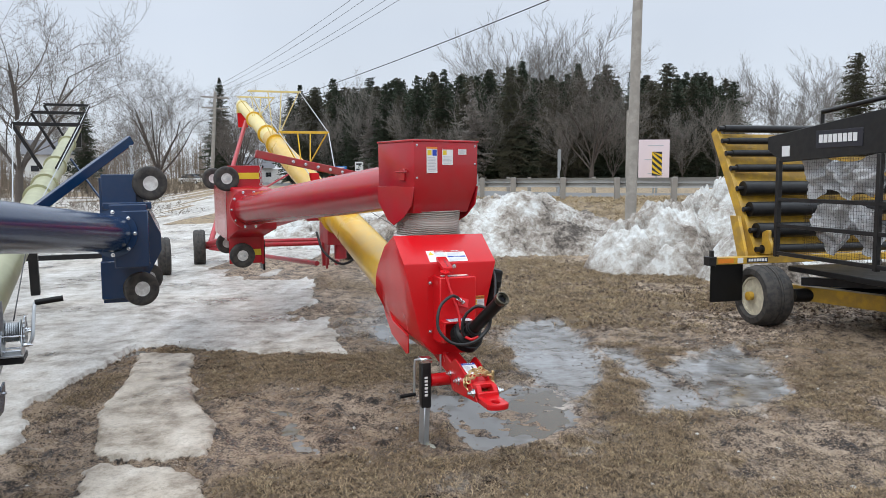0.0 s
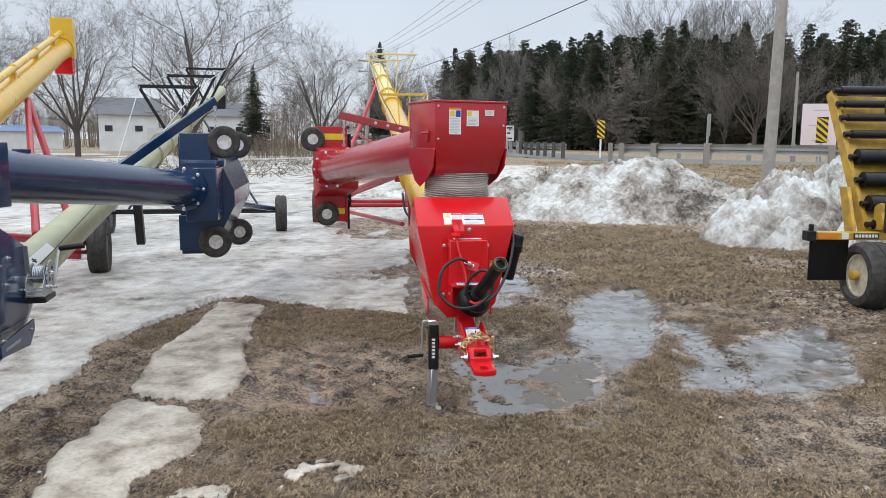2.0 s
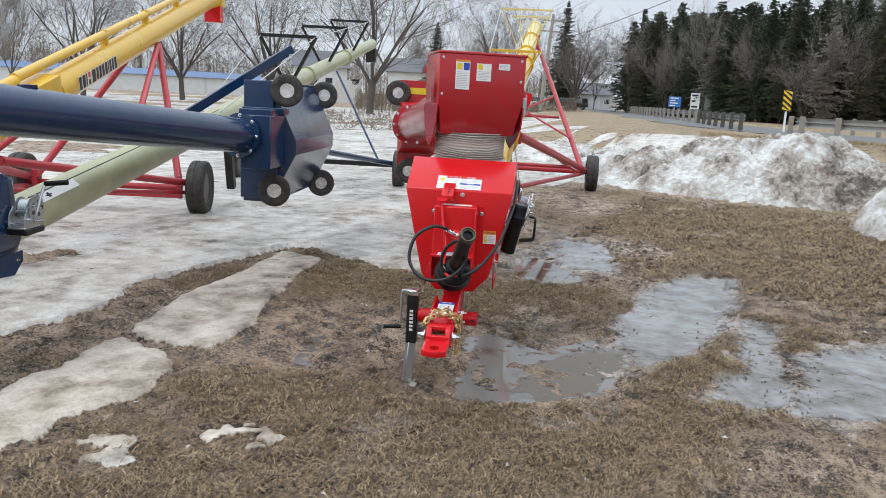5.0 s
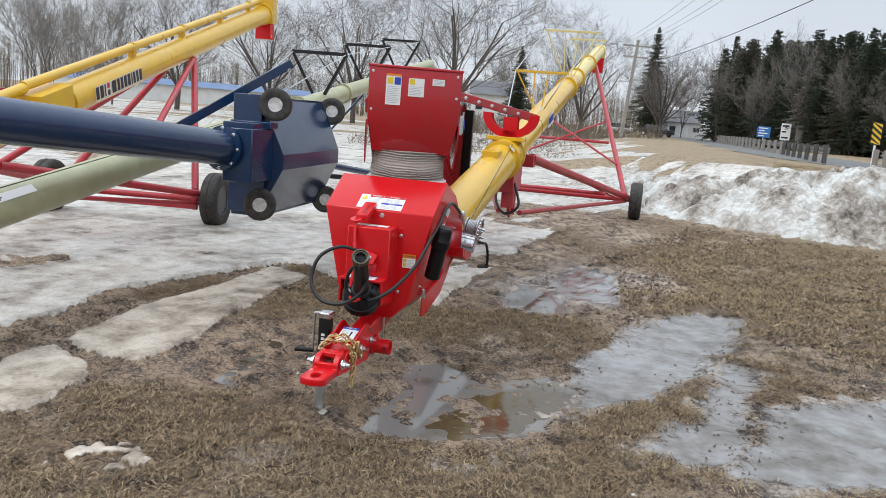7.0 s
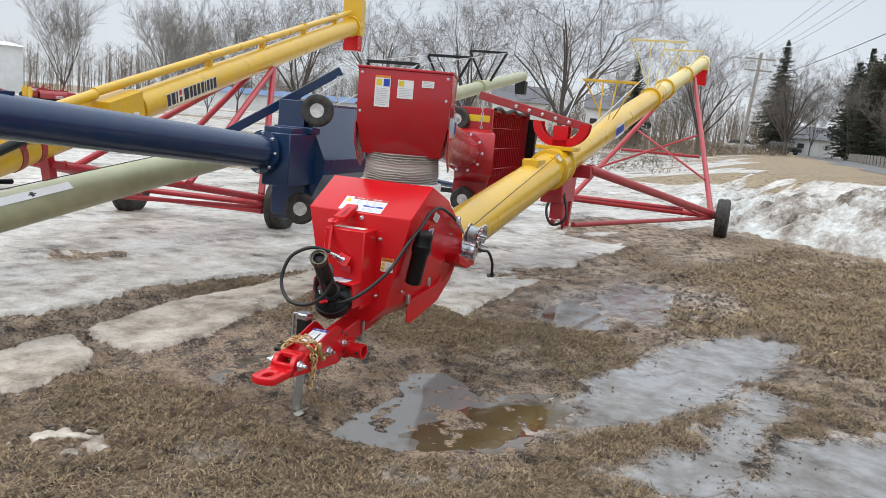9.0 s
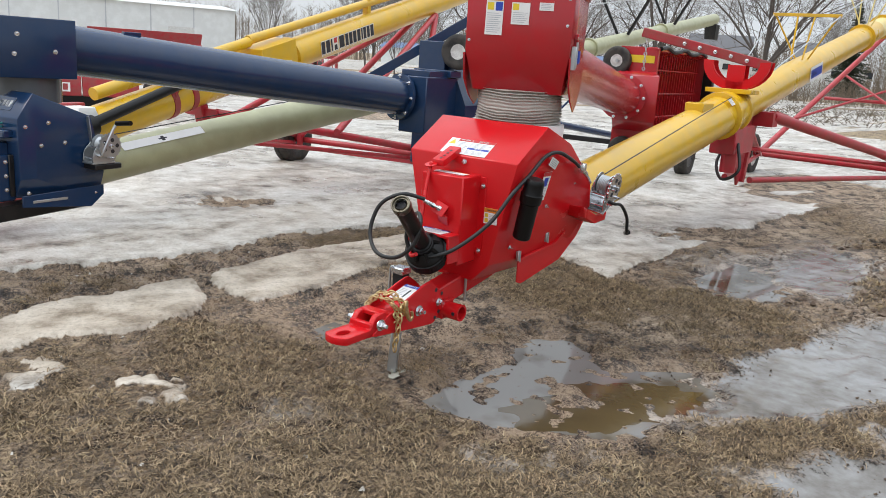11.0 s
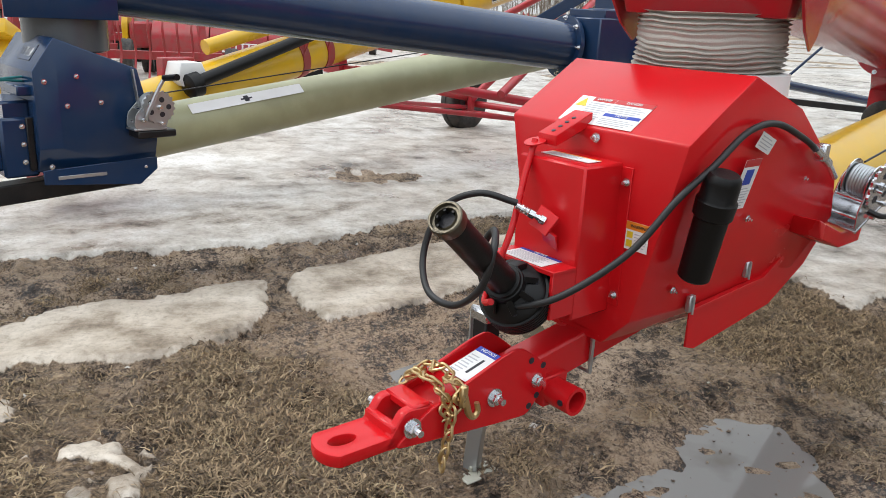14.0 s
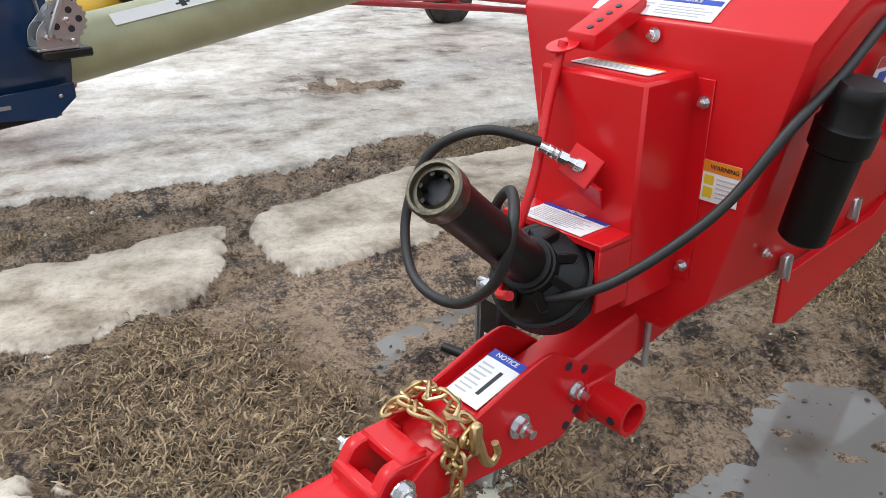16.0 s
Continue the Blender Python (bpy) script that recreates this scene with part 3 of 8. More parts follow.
def inside(x, y, pts):
    """Distance inside a closed outline: positive within, negative outside."""
    d = np.full(np.shape(x), 1e9)
    odd = np.zeros(np.shape(x), bool)
    for (ax, ay), (bx, by) in zip(pts, pts[1:] + pts[:1]):
        ex, ey = bx - ax, by - ay
        t = np.clip(((x - ax) * ex + (y - ay) * ey) / (ex * ex + ey * ey), 0, 1)
        d = np.minimum(d, np.hypot(x - ax - t * ex, y - ay - t * ey))
        if ey:
            odd ^= ((ay > y) != (by > y)) & (x < ax + ex * (y - ay) / ey)
    return np.where(odd, d, -d)


# outlines of the puddles: grey slush over ice, clear pools that mirror the sky, and brown silty water
SLUSHY = [
    [(0.80, 6.02), (1.02, 5.78), (1.20, 6.10), (1.34, 6.60), (1.46, 7.9), (1.36, 8.85), (0.98, 8.98), (0.66, 8.35), (0.70, 7.2), (0.66, 6.5)],
    [(1.95, 5.55), (2.20, 5.50), (2.62, 5.85), (2.80, 6.5), (2.86, 7.6), (2.52, 7.45), (2.30, 6.9), (1.96, 6.6)],
    [(1.56, 5.50), (1.80, 5.50), (1.86, 6.2), (1.74, 7.3), (1.56, 7.3), (1.60, 6.4)],
    [(-0.66, 9.2), (-0.40, 8.7), (-0.02, 8.35), (0.20, 8.65), (-0.24, 9.8), (-0.78, 10.4)],
]
CLEAR = [
    [(-0.56, 7.76), (-0.88, 8.76), (-0.56, 9.02), (-0.10, 8.30), (-0.02, 7.96), (-0.30, 7.66)],
    [(0.22, 4.68), (0.64, 4.78), (0.90, 5.22), (1.00, 5.62), (0.84, 6.06), (0.58, 6.16), (0.34, 5.78), (0.08, 5.92), (-0.18, 6.02), (-0.22, 5.72), (-0.04, 5.44), (0.08, 5.16)],
    [(-0.80, 4.50), (-0.72, 4.62), (-1.18, 5.68), (-1.30, 5.66), (-1.06, 5.05)],
    [(-3.02, 6.95), (-3.44, 7.38), (-3.23, 7.74), (-2.80, 7.36)],
]
SILTY = [[(0.46, 5.02), (0.66, 4.90), (0.84, 5.22), (0.92, 5.72), (0.80, 6.04), (0.58, 5.86), (0.42, 5.48)]]
SLAB_A = [(-2.04, 4.44), (-1.66, 4.47), (-1.40, 4.53), (-1.52, 5.10), (-1.80, 5.52), (-2.06, 6.2), (-2.30, 7.1), (-2.86, 7.2), (-2.58, 6.3), (-2.40, 5.30)]
SLAB_B = [(-2.00, 4.33), (-1.62, 4.33), (-1.30, 4.10), (-1.20, 3.75), (-1.26, 3.30), (-1.16, 3.05), (-1.20, 2.70), (-1.46, 2.70), (-1.66, 3.20), (-1.86, 3.62)]


def warped(x, y):
    """Ragged shift of a place, so that outlines wander."""
    return x + 0.13 * fbm(x * 2.3 + 3, y * 2.3, 4, 2) + 0.05 * fbm(x * 9, y * 9, 3, 1), y + 0.18 * fbm(x * 2.3, y * 2.3 + 7, 4, 3) + 0.06 * fbm(x * 9 + 5, y * 9, 3, 0)


LAST = []


def ponds(x, y):
    """Distance inside slush puddles, clear pools and silty pools; the last answer is kept."""
    if LAST and LAST[0] is x and LAST[1] is y:
        return LAST[2]
    u, v = warped(x, y)
    s = np.maximum.reduce([inside(u, v, p) for p in SLUSHY]) + 0.10 * fbm(x * 3.1, y * 3.1, 4, 1) + 0.02
    c = np.maximum.reduce([inside(u, v, p) for p in CLEAR]) + 0.05 * fbm(x * 5, y * 5, 3, 1) + 0.02
    b = np.maximum.reduce([inside(u, v, p) for p in SILTY]) + 0.06 * fbm(x * 5, y * 5, 3, 2)
    s = np.minimum(s, -np.maximum(b, c) + 0.02)
    LAST[:] = [x, y, (s, c, b)]
    return s, c, b


def cover(x, y):
    """Ice, water depth and grass at a place of the yard."""
    n1 = fbm(x * 1.1, y * 1.1, 5, 0)
    n2 = fbm(x * 4.0, y * 4.0, 4, 1)
    n3 = fbm(x * 13.0, y * 13.0, 3, 2)
    wob = 0.26 * n1 + 0.14 * n2 + 0.05 * n3
    main = np.minimum(-1.0 - 0.23 * (np.minimum(y, 15) - 7.5) + 0.10 * np.maximum(y - 17, 0) - x, y - 7.22 + 0.18 * np.minimum(x + 1.2, 0) * (x > -3.2))
    main = np.minimum(main, -inside(x, y, [(-2.0, 9.3), (-1.6, 9.0), (-1.0, 9.3), (-1.2, 10.4), (-1.7, 9.9)]) * 1.4)
    left = -2.66 - 0.36 * sstep(4.6, 5.6, y) - x
    chunk = 0.8 * np.maximum(capsule(x, y, -0.52, 3.52, -0.43, 3.66, 0.085), capsule(x, y, -0.98, 3.2, -0.88, 3.45, 0.06))
    chunk = np.maximum(chunk, 0.8 * capsule(x, y, -0.86, 3.02, -0.80, 3.12, 0.05))
    ice = np.maximum(main, np.minimum(left, 7.9 - y))
    u, v = warped(x, y)
    strips = np.maximum(inside(0.6 * x + 0.4 * u, 0.6 * y + 0.4 * v, SLAB_A), inside(0.5 * x + 0.5 * u, 0.5 * y + 0.5 * v, SLAB_B) - 0.03 * sstep(3.7, 3.0, y) + 0.05 * n2)
    # thaw gaps far back and bare patches within the sheet
    ice = np.minimum(ice, 0.55 - 2.2 * np.maximum(fbm(x * 0.35 + 3.1, y * 0.22, 4, 2) - 0.12, 0) - 0.6 * sstep(13, 24, y) * (0.6 + 1.5 * fbm(x * .2, y * .12, 3, 3)))
    bare = np.maximum(capsule(x, y, -4.5, 5.4, -4.3, 5.9, 0.16), capsule(x, y, -1.75, 9.0, -1.6, 8.8, 0.02)) + 0.5 * n2 + 0.25 * n3
    ice = np.minimum(ice, -bare * 1.5 + 0.15 * n2)
    ice = np.maximum.reduce([ice + wob * 0.55, strips + 0.03 * n3, np.minimum(chunk + 0.25 * n2 + 0.10 * n3, 0.006)])
    s, c, b = ponds(x, y)
    pud = np.maximum.reduce([s, c, b])
    grass = sstep(-0.35, 0.25, fbm(x * 0.6 + 8, y * 0.6, 4, 3) + 0.25 * sstep(6, 13, y) * (x > 0.5))
    return ice, pud, grass


def film(x, y):
    """Thin grey slush left on the ground, and smooth wet mud."""
    w = 0.30 * fbm(x * 1.3 + 5, y * 1.3, 4, 2) + 0.24 * fbm(x * 5, y * 5, 3, 0)
    s, c, b = ponds(x, y)
    f = np.maximum.reduce([s - 0.02, capsule(x, y, 1.60, 5.3, 1.70, 7.0, 0.10), capsule(x, y, 2.5, 7.4, 3.0, 7.6, 0.10), capsule(x, y, 0.0, 10.1, 0.06, 10.3, 0.10), capsule(x, y, 0.6, 11.6, 0.7, 12.0, 0.14), capsule(x, y, -0.75, 8.4, 0.1, 9.2, 0.30), capsule(x, y, -0.9, 8.8, 0.1, 10.6, 0.16), capsule(x, y, 0.92, 5.55, 1.05, 6.0, 0.12),
                           capsule(x, y, 0.9, 4.6, 1.3, 4.9, 0.05), capsule(x, y, 0.05, 4.1, 0.35, 4.3, 0.06)])
    g = np.maximum.reduce([s + 0.02, b + 0.06, c + 0.02, capsule(x, y, 0.12, 4.0, 0.38, 4.4, 0.14), capsule(x, y, 1.95, 5.4, 2.6, 7.2, 0.26), capsule(x, y, -2.2, 7.0, -1.05, 4.5, 0.08), capsule(x, y, -2.35, 4.9, -2.15, 4.1, 0.06),
                           capsule(x, y, -1.25, 4.7, -0.75, 3.7, 0.16), capsule(x, y, 0.15, 3.9, 0.30, 4.3, 0.16), capsule(x, y, 2.75, 6.4, 3.25, 7.05, 0.25), capsule(x, y, 0.28, 4.75, 0.80, 5.05, 0.30), capsule(x, y, 0.35, 5.8, 0.60, 6.4, 0.18), capsule(x, y, -0.2, 3.2, 0.1, 3.6, 0.0)])
    return f + 0.8 * w, g + 1.1 * w - 0.04


def ground_height(x, y, fine=True):
    ice, pud, grass = cover(x, y)
    i = sstep(-0.006, 0.014, ice)
    h = 0.008 + 0.012 * fbm(x * 2.2, y * 2.2, 3, 2)
    if fine:
        h = h + (0.042 * fbm(x * 6, y * 6, 3, 1) + 0.034 * fbm(x * 19, y * 19, 3, 3)) * (1 - 0.8 * i) * (1 - 0.6 * sstep(-0.1, 0.25, film(x, y)[1]))
        clod = 0.055 * np.maximum(fbm(x * 5, y * 5, 4, 0) - 0.16, 0) + 0.024 * fbm(x * 14, y * 14, 3, 2)
        s, c, b = ponds(x, y)
        flat = sstep(-0.05, 0.10, s)
        h = np.maximum(h, -0.014)
        h = h * (1 - flat) + flat * (-0.013 + 0.8 * np.maximum(clod - 0.008, 0))
        deep = sstep(-0.07, 0.06, np.maximum(c, b)) * (1 - i)
        h = h * (1 - deep) + deep * (-0.0215 - 0.009 * sstep(0.0, 0.12, np.maximum(c, b)) + 1.2 * clod)
    h = h + 0.035 * i
    rs = road_side(x, y)
    h = h + 0.80 * sstep(0, 6.5, rs) + 0.14 * fbm(x * .4, y * .4, 3, 1) * sstep(-3, 2, rs) * (1 - sstep(5, 8, rs))
    return h


def graded(lo, hi, a, b, step, grow=1.09):
    mid = list(np.arange(a, b, step))
    up, s, v = [], step, b
    while v < hi:
        up.append(v)
        s *= grow
        v += s
    dn, s, v = [], step, a
    while True:
        s *= grow
        v -= s
        if v <= lo:
            break
        dn.append(v)
    return np.array([lo] + dn[::-1] + mid + up + [hi])


def build_ground():
    xs = graded(-900, 900, -3.4, 3.3, 0.019)
    ys = graded(-300, 1500, 2.5, 7.8, 0.019)
    X, Y = np.meshgrid(xs, ys)
    x, y = X.ravel(), Y.ravel()
    z = ground_height(x, y)
    nx, ny = len(xs), len(ys)
    me = bpy.data.meshes.new("ground")
    me.vertices.add(nx * ny)
    me.vertices.foreach_set("co", np.column_stack([x, y, z]).ravel())
    i = np.arange((nx - 1) * (ny - 1))
    q = (i // (nx - 1)) * nx + i % (nx - 1)
    quads = np.column_stack([q, q + 1, q + nx + 1, q + nx]).ravel()
    me.loops.add(len(quads))
    me.loops.foreach_set("vertex_index", quads)
    me.polygons.add(len(i))
    me.polygons.foreach_set("loop_start", np.arange(len(i)) * 4)
    me.polygons.foreach_set("loop_total", np.full(len(i), 4))
    me.update()
    me.validate()
    ice, pud, grass = cover(x, y)
    rs = road_side(x, y)
    far = sstep(14, 30, np.hypot(x, y))
    patch = 0.75 * sstep(-0.08, 0.06, np.maximum(fbm(x * .45 + 2, y * .22, 5, 1), 0.16 * capsule(x, y, -2.4, 18.5, -6.8, 33, 1.7) + 0.7 * fbm(x * .9, y * .5, 5, 2))) * sstep(17, 21, y) * (1 - sstep(60, 90, y)) * (x < 3 - .2 * (y - 18)) * (rs < 5.5)
    vals = {"ice": np.clip(0.5 + ice * 13, 0, 1) * (rs < 1) * (1 - 0.55 * sstep(40, 60, y)) + patch, "wet": np.clip(sstep(-0.6, 0.0, pud) + sstep(-0.4, 0.05, film(x, y)[1]) + 0.5 * sstep(-0.35, 0.0, ice), 0, 1) * (1 - far), "grass": np.clip(grass + sstep(-3, 1, rs) + sstep(18, 26, y), 0, 1) * (1 - sstep(-0.3, 0.05, pud)),
            "tan": np.clip(sstep(-4, 1, rs) + 0.6 * sstep(16, 24, y) + 0.6 * (x > 0.4) * sstep(7.5, 10, y), 0, 1), "slush": sstep(-0.22, 0.22, film(x, y)[0]) * (1 - far), "glaze": sstep(-0.12, 0.20, film(x, y)[1]) * (1 - far), "dirt": sstep(-0.15, 0.0, np.maximum.reduce([inside(x, y, SLAB_A), inside(x, y, SLAB_B), capsule(x, y, -0.52, 3.52, -0.43, 3.66, 0.12), capsule(x, y, -1.0, 3.1, -0.86, 3.5, 0.14)]) + 0.1 * fbm(x * 3, y * 3, 3, 1)) + 0.35 * sstep(0.0, 0.3, fbm(x * .7, y * .7, 4, 3))}
    vals["pond"] = np.clip(0.5 + 3.2 * ponds(x, y)[0], 0, 1) * (1 - far)
    vals["wet"] = np.maximum(vals["wet"], (0.25 + 0.9 * fbm(x * .9, y * .9, 4, 1)).clip(0, .6) * (1 - far) * (1 - 0.8 * sstep(7.5, 10, y)))
    vals["wet"] = np.clip(vals["wet"] + 0.8 * sstep(-0.25, 0.15, capsule(x, y, -0.35, 4.15, 0.5, 4.75, 0.32) + 0.25 * fbm(x * 2, y * 2, 3, 0)), 0, 1)
    for k, v in vals.items():
        a = me.attributes.new(k, 'FLOAT', 'POINT')
        a.data.foreach_set("value", v.astype(np.float32))
    me.shade_smooth()
    me.materials.append(GROUND)
    return tagged(new("ground", me), "thawing yard of mud, flattened dead grass and dirty ice", "ground", kind="structure")


build_ground()


def puddle(outline, z, material, label, grow=.12):
    """A thin level sheet of water that reaches a little past the hollow it fills."""
    cx, cy = sum(p[0] for p in outline) / len(outline), sum(p[1] for p in outline) / len(outline)
    o = []
    for p, q in zip(outline, outline[1:] + outline[:1]):
        n = max(2, int(math.hypot(q[0] - p[0], q[1] - p[1]) / .03))
        for i in range(n):
            d = Vector((p[0] + (q[0] - p[0]) * i / n - cx, p[1] + (q[1] - p[1]) * i / n - cy))
            w = float(fbm(np.array([cx + d.x]) * 7, np.array([cy + d.y]) * 7, 4, 2)[0])
            d = d * (1 + (grow + .13 * w) / max(d.length, .2))
            o.append((cx + d.x, cy + d.y))
    ob = obj("puddle", prism_z(o, z - .002, z, 0), material)
    return tagged(ob, label, "puddle", "puddles in the yard", "structure")


for k, outline in enumerate(CLEAR):
    puddle(outline, -.0200 - .0001 * k, WATER, "still clear meltwater that mirrors the sky", (.24, .07, .05, .2)[k])
for k, outline in enumerate(SILTY):
    puddle(outline, -.0194 + .0001 * k, SILT, "brown silty meltwater in a shallow hollow", .03)


# ---- the red and yellow auger in the middle ----
A = pose(0.30, 4.183, 0, 0, 0, 18)
S = pose(0.04, 5.22, 0, 0, 0, 36)
AS = A.inverted() @ S
auger = thing("grain_auger", A, "red and yellow swing-hopper grain auger, new, on transport wheels", "auger", "grain augers in the yard")


def az(u):
    """Height of the main tube's axis at u."""
    return 0.742 + 0.1600 * (u - 1.6)


# hitch and tongue
def ring_plate(outer, inner, z0, z1):
    """A flat plate with one hole."""
    bm = bmesh.new()
    n = len(outer)
    v = [[bm.verts.new((x, y, z)) for x, y in c] for c, z in ((outer, z0), (inner, z0), (outer, z1), (inner, z1))]
    for i in range(n):
        j = (i + 1) % n
        bm.faces.new((v[0][j], v[0][i], v[1][i], v[1][j]))
        bm.faces.new((v[2][i], v[2][j], v[3][j], v[3][i]))
        bm.faces.new((v[0][i], v[0][j], v[2][j], v[2][i]))
        bm.faces.new((v[1][j], v[1][i], v[3][i], v[3][j]))
    bmesh.ops.recalc_face_normals(bm, faces=bm.faces)
    return bm


def hitch():
    outer, inner = [], []
    n = 40
    for i in range(n):
        a = 2 * math.pi * i / n
        c, s = math.cos(a), math.sin(a)
        outer.append((0.062 * max(-1, min(1, c * 1.25)), (0.070 * s if s < 0 else 0.155 * min(1, s * 1.6))))
        inner.append((0.021 * c, 0.036 * s))
    pl = part("hitch_plate", moved(bevelled(ring_plate(outer, inner, 0.404, 0.436), 0.004, 2), Matrix.Identity(4)), RED, auger, "red steel drawbar eye with oval hole")
    # clevis block: two cheeks, a bridge and a cross bar
    bms = [prism_x(rounded([(0.075, 0.402), (0.20, 0.402), (0.24, 0.485), (0.135, 0.495)], .02), sx * 0.034, sx * 0.062, .004) for sx in (-1, 1)]
    bms.append(box(-0.06, 0.06, 0.16, 0.215, 0.472, 0.497, .005))
    bms.append(box(-0.06, 0.06, 0.100, 0.125, 0.43, 0.462, .005))
    part("clevis", merge(*bms), RED, auger)
    plate = rounded([(0.10, 0.405), (0.20, 0.478), (0.44, 0.562), (0.50, 0.575), (0.56, 0.535), (0.615, 0.49), (0.60, 0.425), (0.545, 0.362), (0.42, 0.372), (0.16, 0.398)], .025)
    for sx in (-1, 1):
        part("side_plate", prism_x(plate, sx * 0.064 - .005, sx * 0.064 + .005, .0025), RED, auger, "red hitch side plate")
    part("tie_plate", prism_x([(0.21, 0.452), (0.21, 0.462), (0.46, 0.535), (0.46, 0.525)], -0.06, 0.06, .001), RED, auger)
    d = decal(auger, facing((0, 0.40, 0.5255), (0, -0.28, 1), (0, 1, 0)), 0.085, 0.13, [(0, 1, .84, 1, LABEL_BLUE)] + lines(.08, .5, .1, .75, 7) + [(.62, .72, .2, .7, INK_AND_HOLE)], label="white hitch notice label")
    word(d, "NOTICE", pose(0, 0.055, 0.003), 0.015, WHITE)
    for u, z, r in ((0.151, 0.450, .017), (0.415, 0.455, .017), (0.569, 0.462, .014)):
        hexbolt(auger, (0.070, u, z), (1, 0, 0), r)
        hexbolt(auger, (-0.070, u, z), (-1, 0, 0), r)
    # no holes are cut: dark discs carry their shade as colour
    for u, z in ((0.545, 0.525), (0.592, 0.50), (0.575, 0.415), (0.548, 0.39)):
        part("bolt_hole_shade", lathe([(0.0095, 0), (0.0095, 0.0012)], (0.0692, u, z), (1, 0, 0), 10), INK_AND_HOLE, auger)
    part("tongue", beam((0, 0.44, 0.435), (0, 1.75, 0.665), 0.105, 0.105, .008), RED, auger, "red square-tube tongue")
    part("jack_mount", merge(lathe([(0.024, 0.0), (0.040, 0.0), (0.040, 0.105), (0.030, 0.105), (0.030, 0.0)], (0.052, 0.640, 0.412), (1, 0, 0), 24), box(0.04, 0.075, 0.60, 0.69, 0.37, 0.46)), RED, auger)
    # black discs paint the shaded inside of the tube and its pin hole
    part("tube_hole_shade", lathe([(0.0295, 0), (0.0295, 0.002)], (0.11, 0.640, 0.412), (1, 0, 0), 20), INK_AND_HOLE, auger)
    part("tube_hole_shade", lathe([(0.009, 0), (0.009, 0.002)], (0.135, 0.60, 0.412), (0, -1, 0), 10), INK_AND_HOLE, auger)
    part("jack_mount", lathe([(0.040, 0), (0.040, 0.13)], (-0.05, 0.640, 0.412), (-1, 0, 0), 20), RED, auger)
    # u-bolt over the tongue with its nuts
    ub = [(sx * 0.062, 0.80, z) for sx, z in ((-1, .60), (-1, .42), (1, .42), (1, .60))]
    part("u_bolt", sweep([ub[0], ub[1], ub[2], ub[3]], 0.007, 8, 0), GALV, auger)
    part("clamp_strap", box(-0.085, 0.085, 0.775, 0.825, 0.555, 0.566), RED, auger)
    for sx in (-1, 1):
        hexbolt(auger, (sx * 0.062, 0.80, 0.566), (0, 0, 1), .013)


hitch()


def jack():
    # swivel jack on the left of the tongue
    bx, by = -0.218, 0.638
    j = part("jack", beam((bx + .004, by, 0.245), (bx + .004, by + .0, 0.53), 0.062, 0.062, .006), BLACK_P, auger, "black jack tube with white lettering")
    part("jack_cap", box(bx - .034, bx + .042, by - .036, by + .036, 0.525, 0.560, .006), CHROME, j)
    part("jack_leg", beam((bx - .012, by - .008, 0.012), (bx + .002, by, 0.26), 0.048, 0.048, .004), GALV, j, "galvanised inner leg")
    part("jack_foot", merge(box(bx - .075, bx + .05, by - .075, by + .06, 0.0, 0.010), box(bx - .03, bx + .01, by - .03, by + .02, 0.01, 0.03)), FOOT_WET, j, "muddy foot plate")
    part("jack_crank", merge(sweep([(bx, by + .0, 0.545), (bx - .05, by, 0.548), (bx - .062, by, 0.53), (bx - .064, by, 0.42), (bx - .066, by, 0.335)], 0.0065, 8, 5)), GALV, j)
    part("jack_handle", tube((bx - .06, by, 0.333), (bx - .16, by - .02, 0.330), 0.012, 12), BLACK, j)
    for k in range(6):
        part("lettering", box(bx - .008, bx + .012, by - .0318, by - .031, 0.32 + k * .022, 0.334 + k * .022, 0), WHITE, j, smooth=False)


jack()


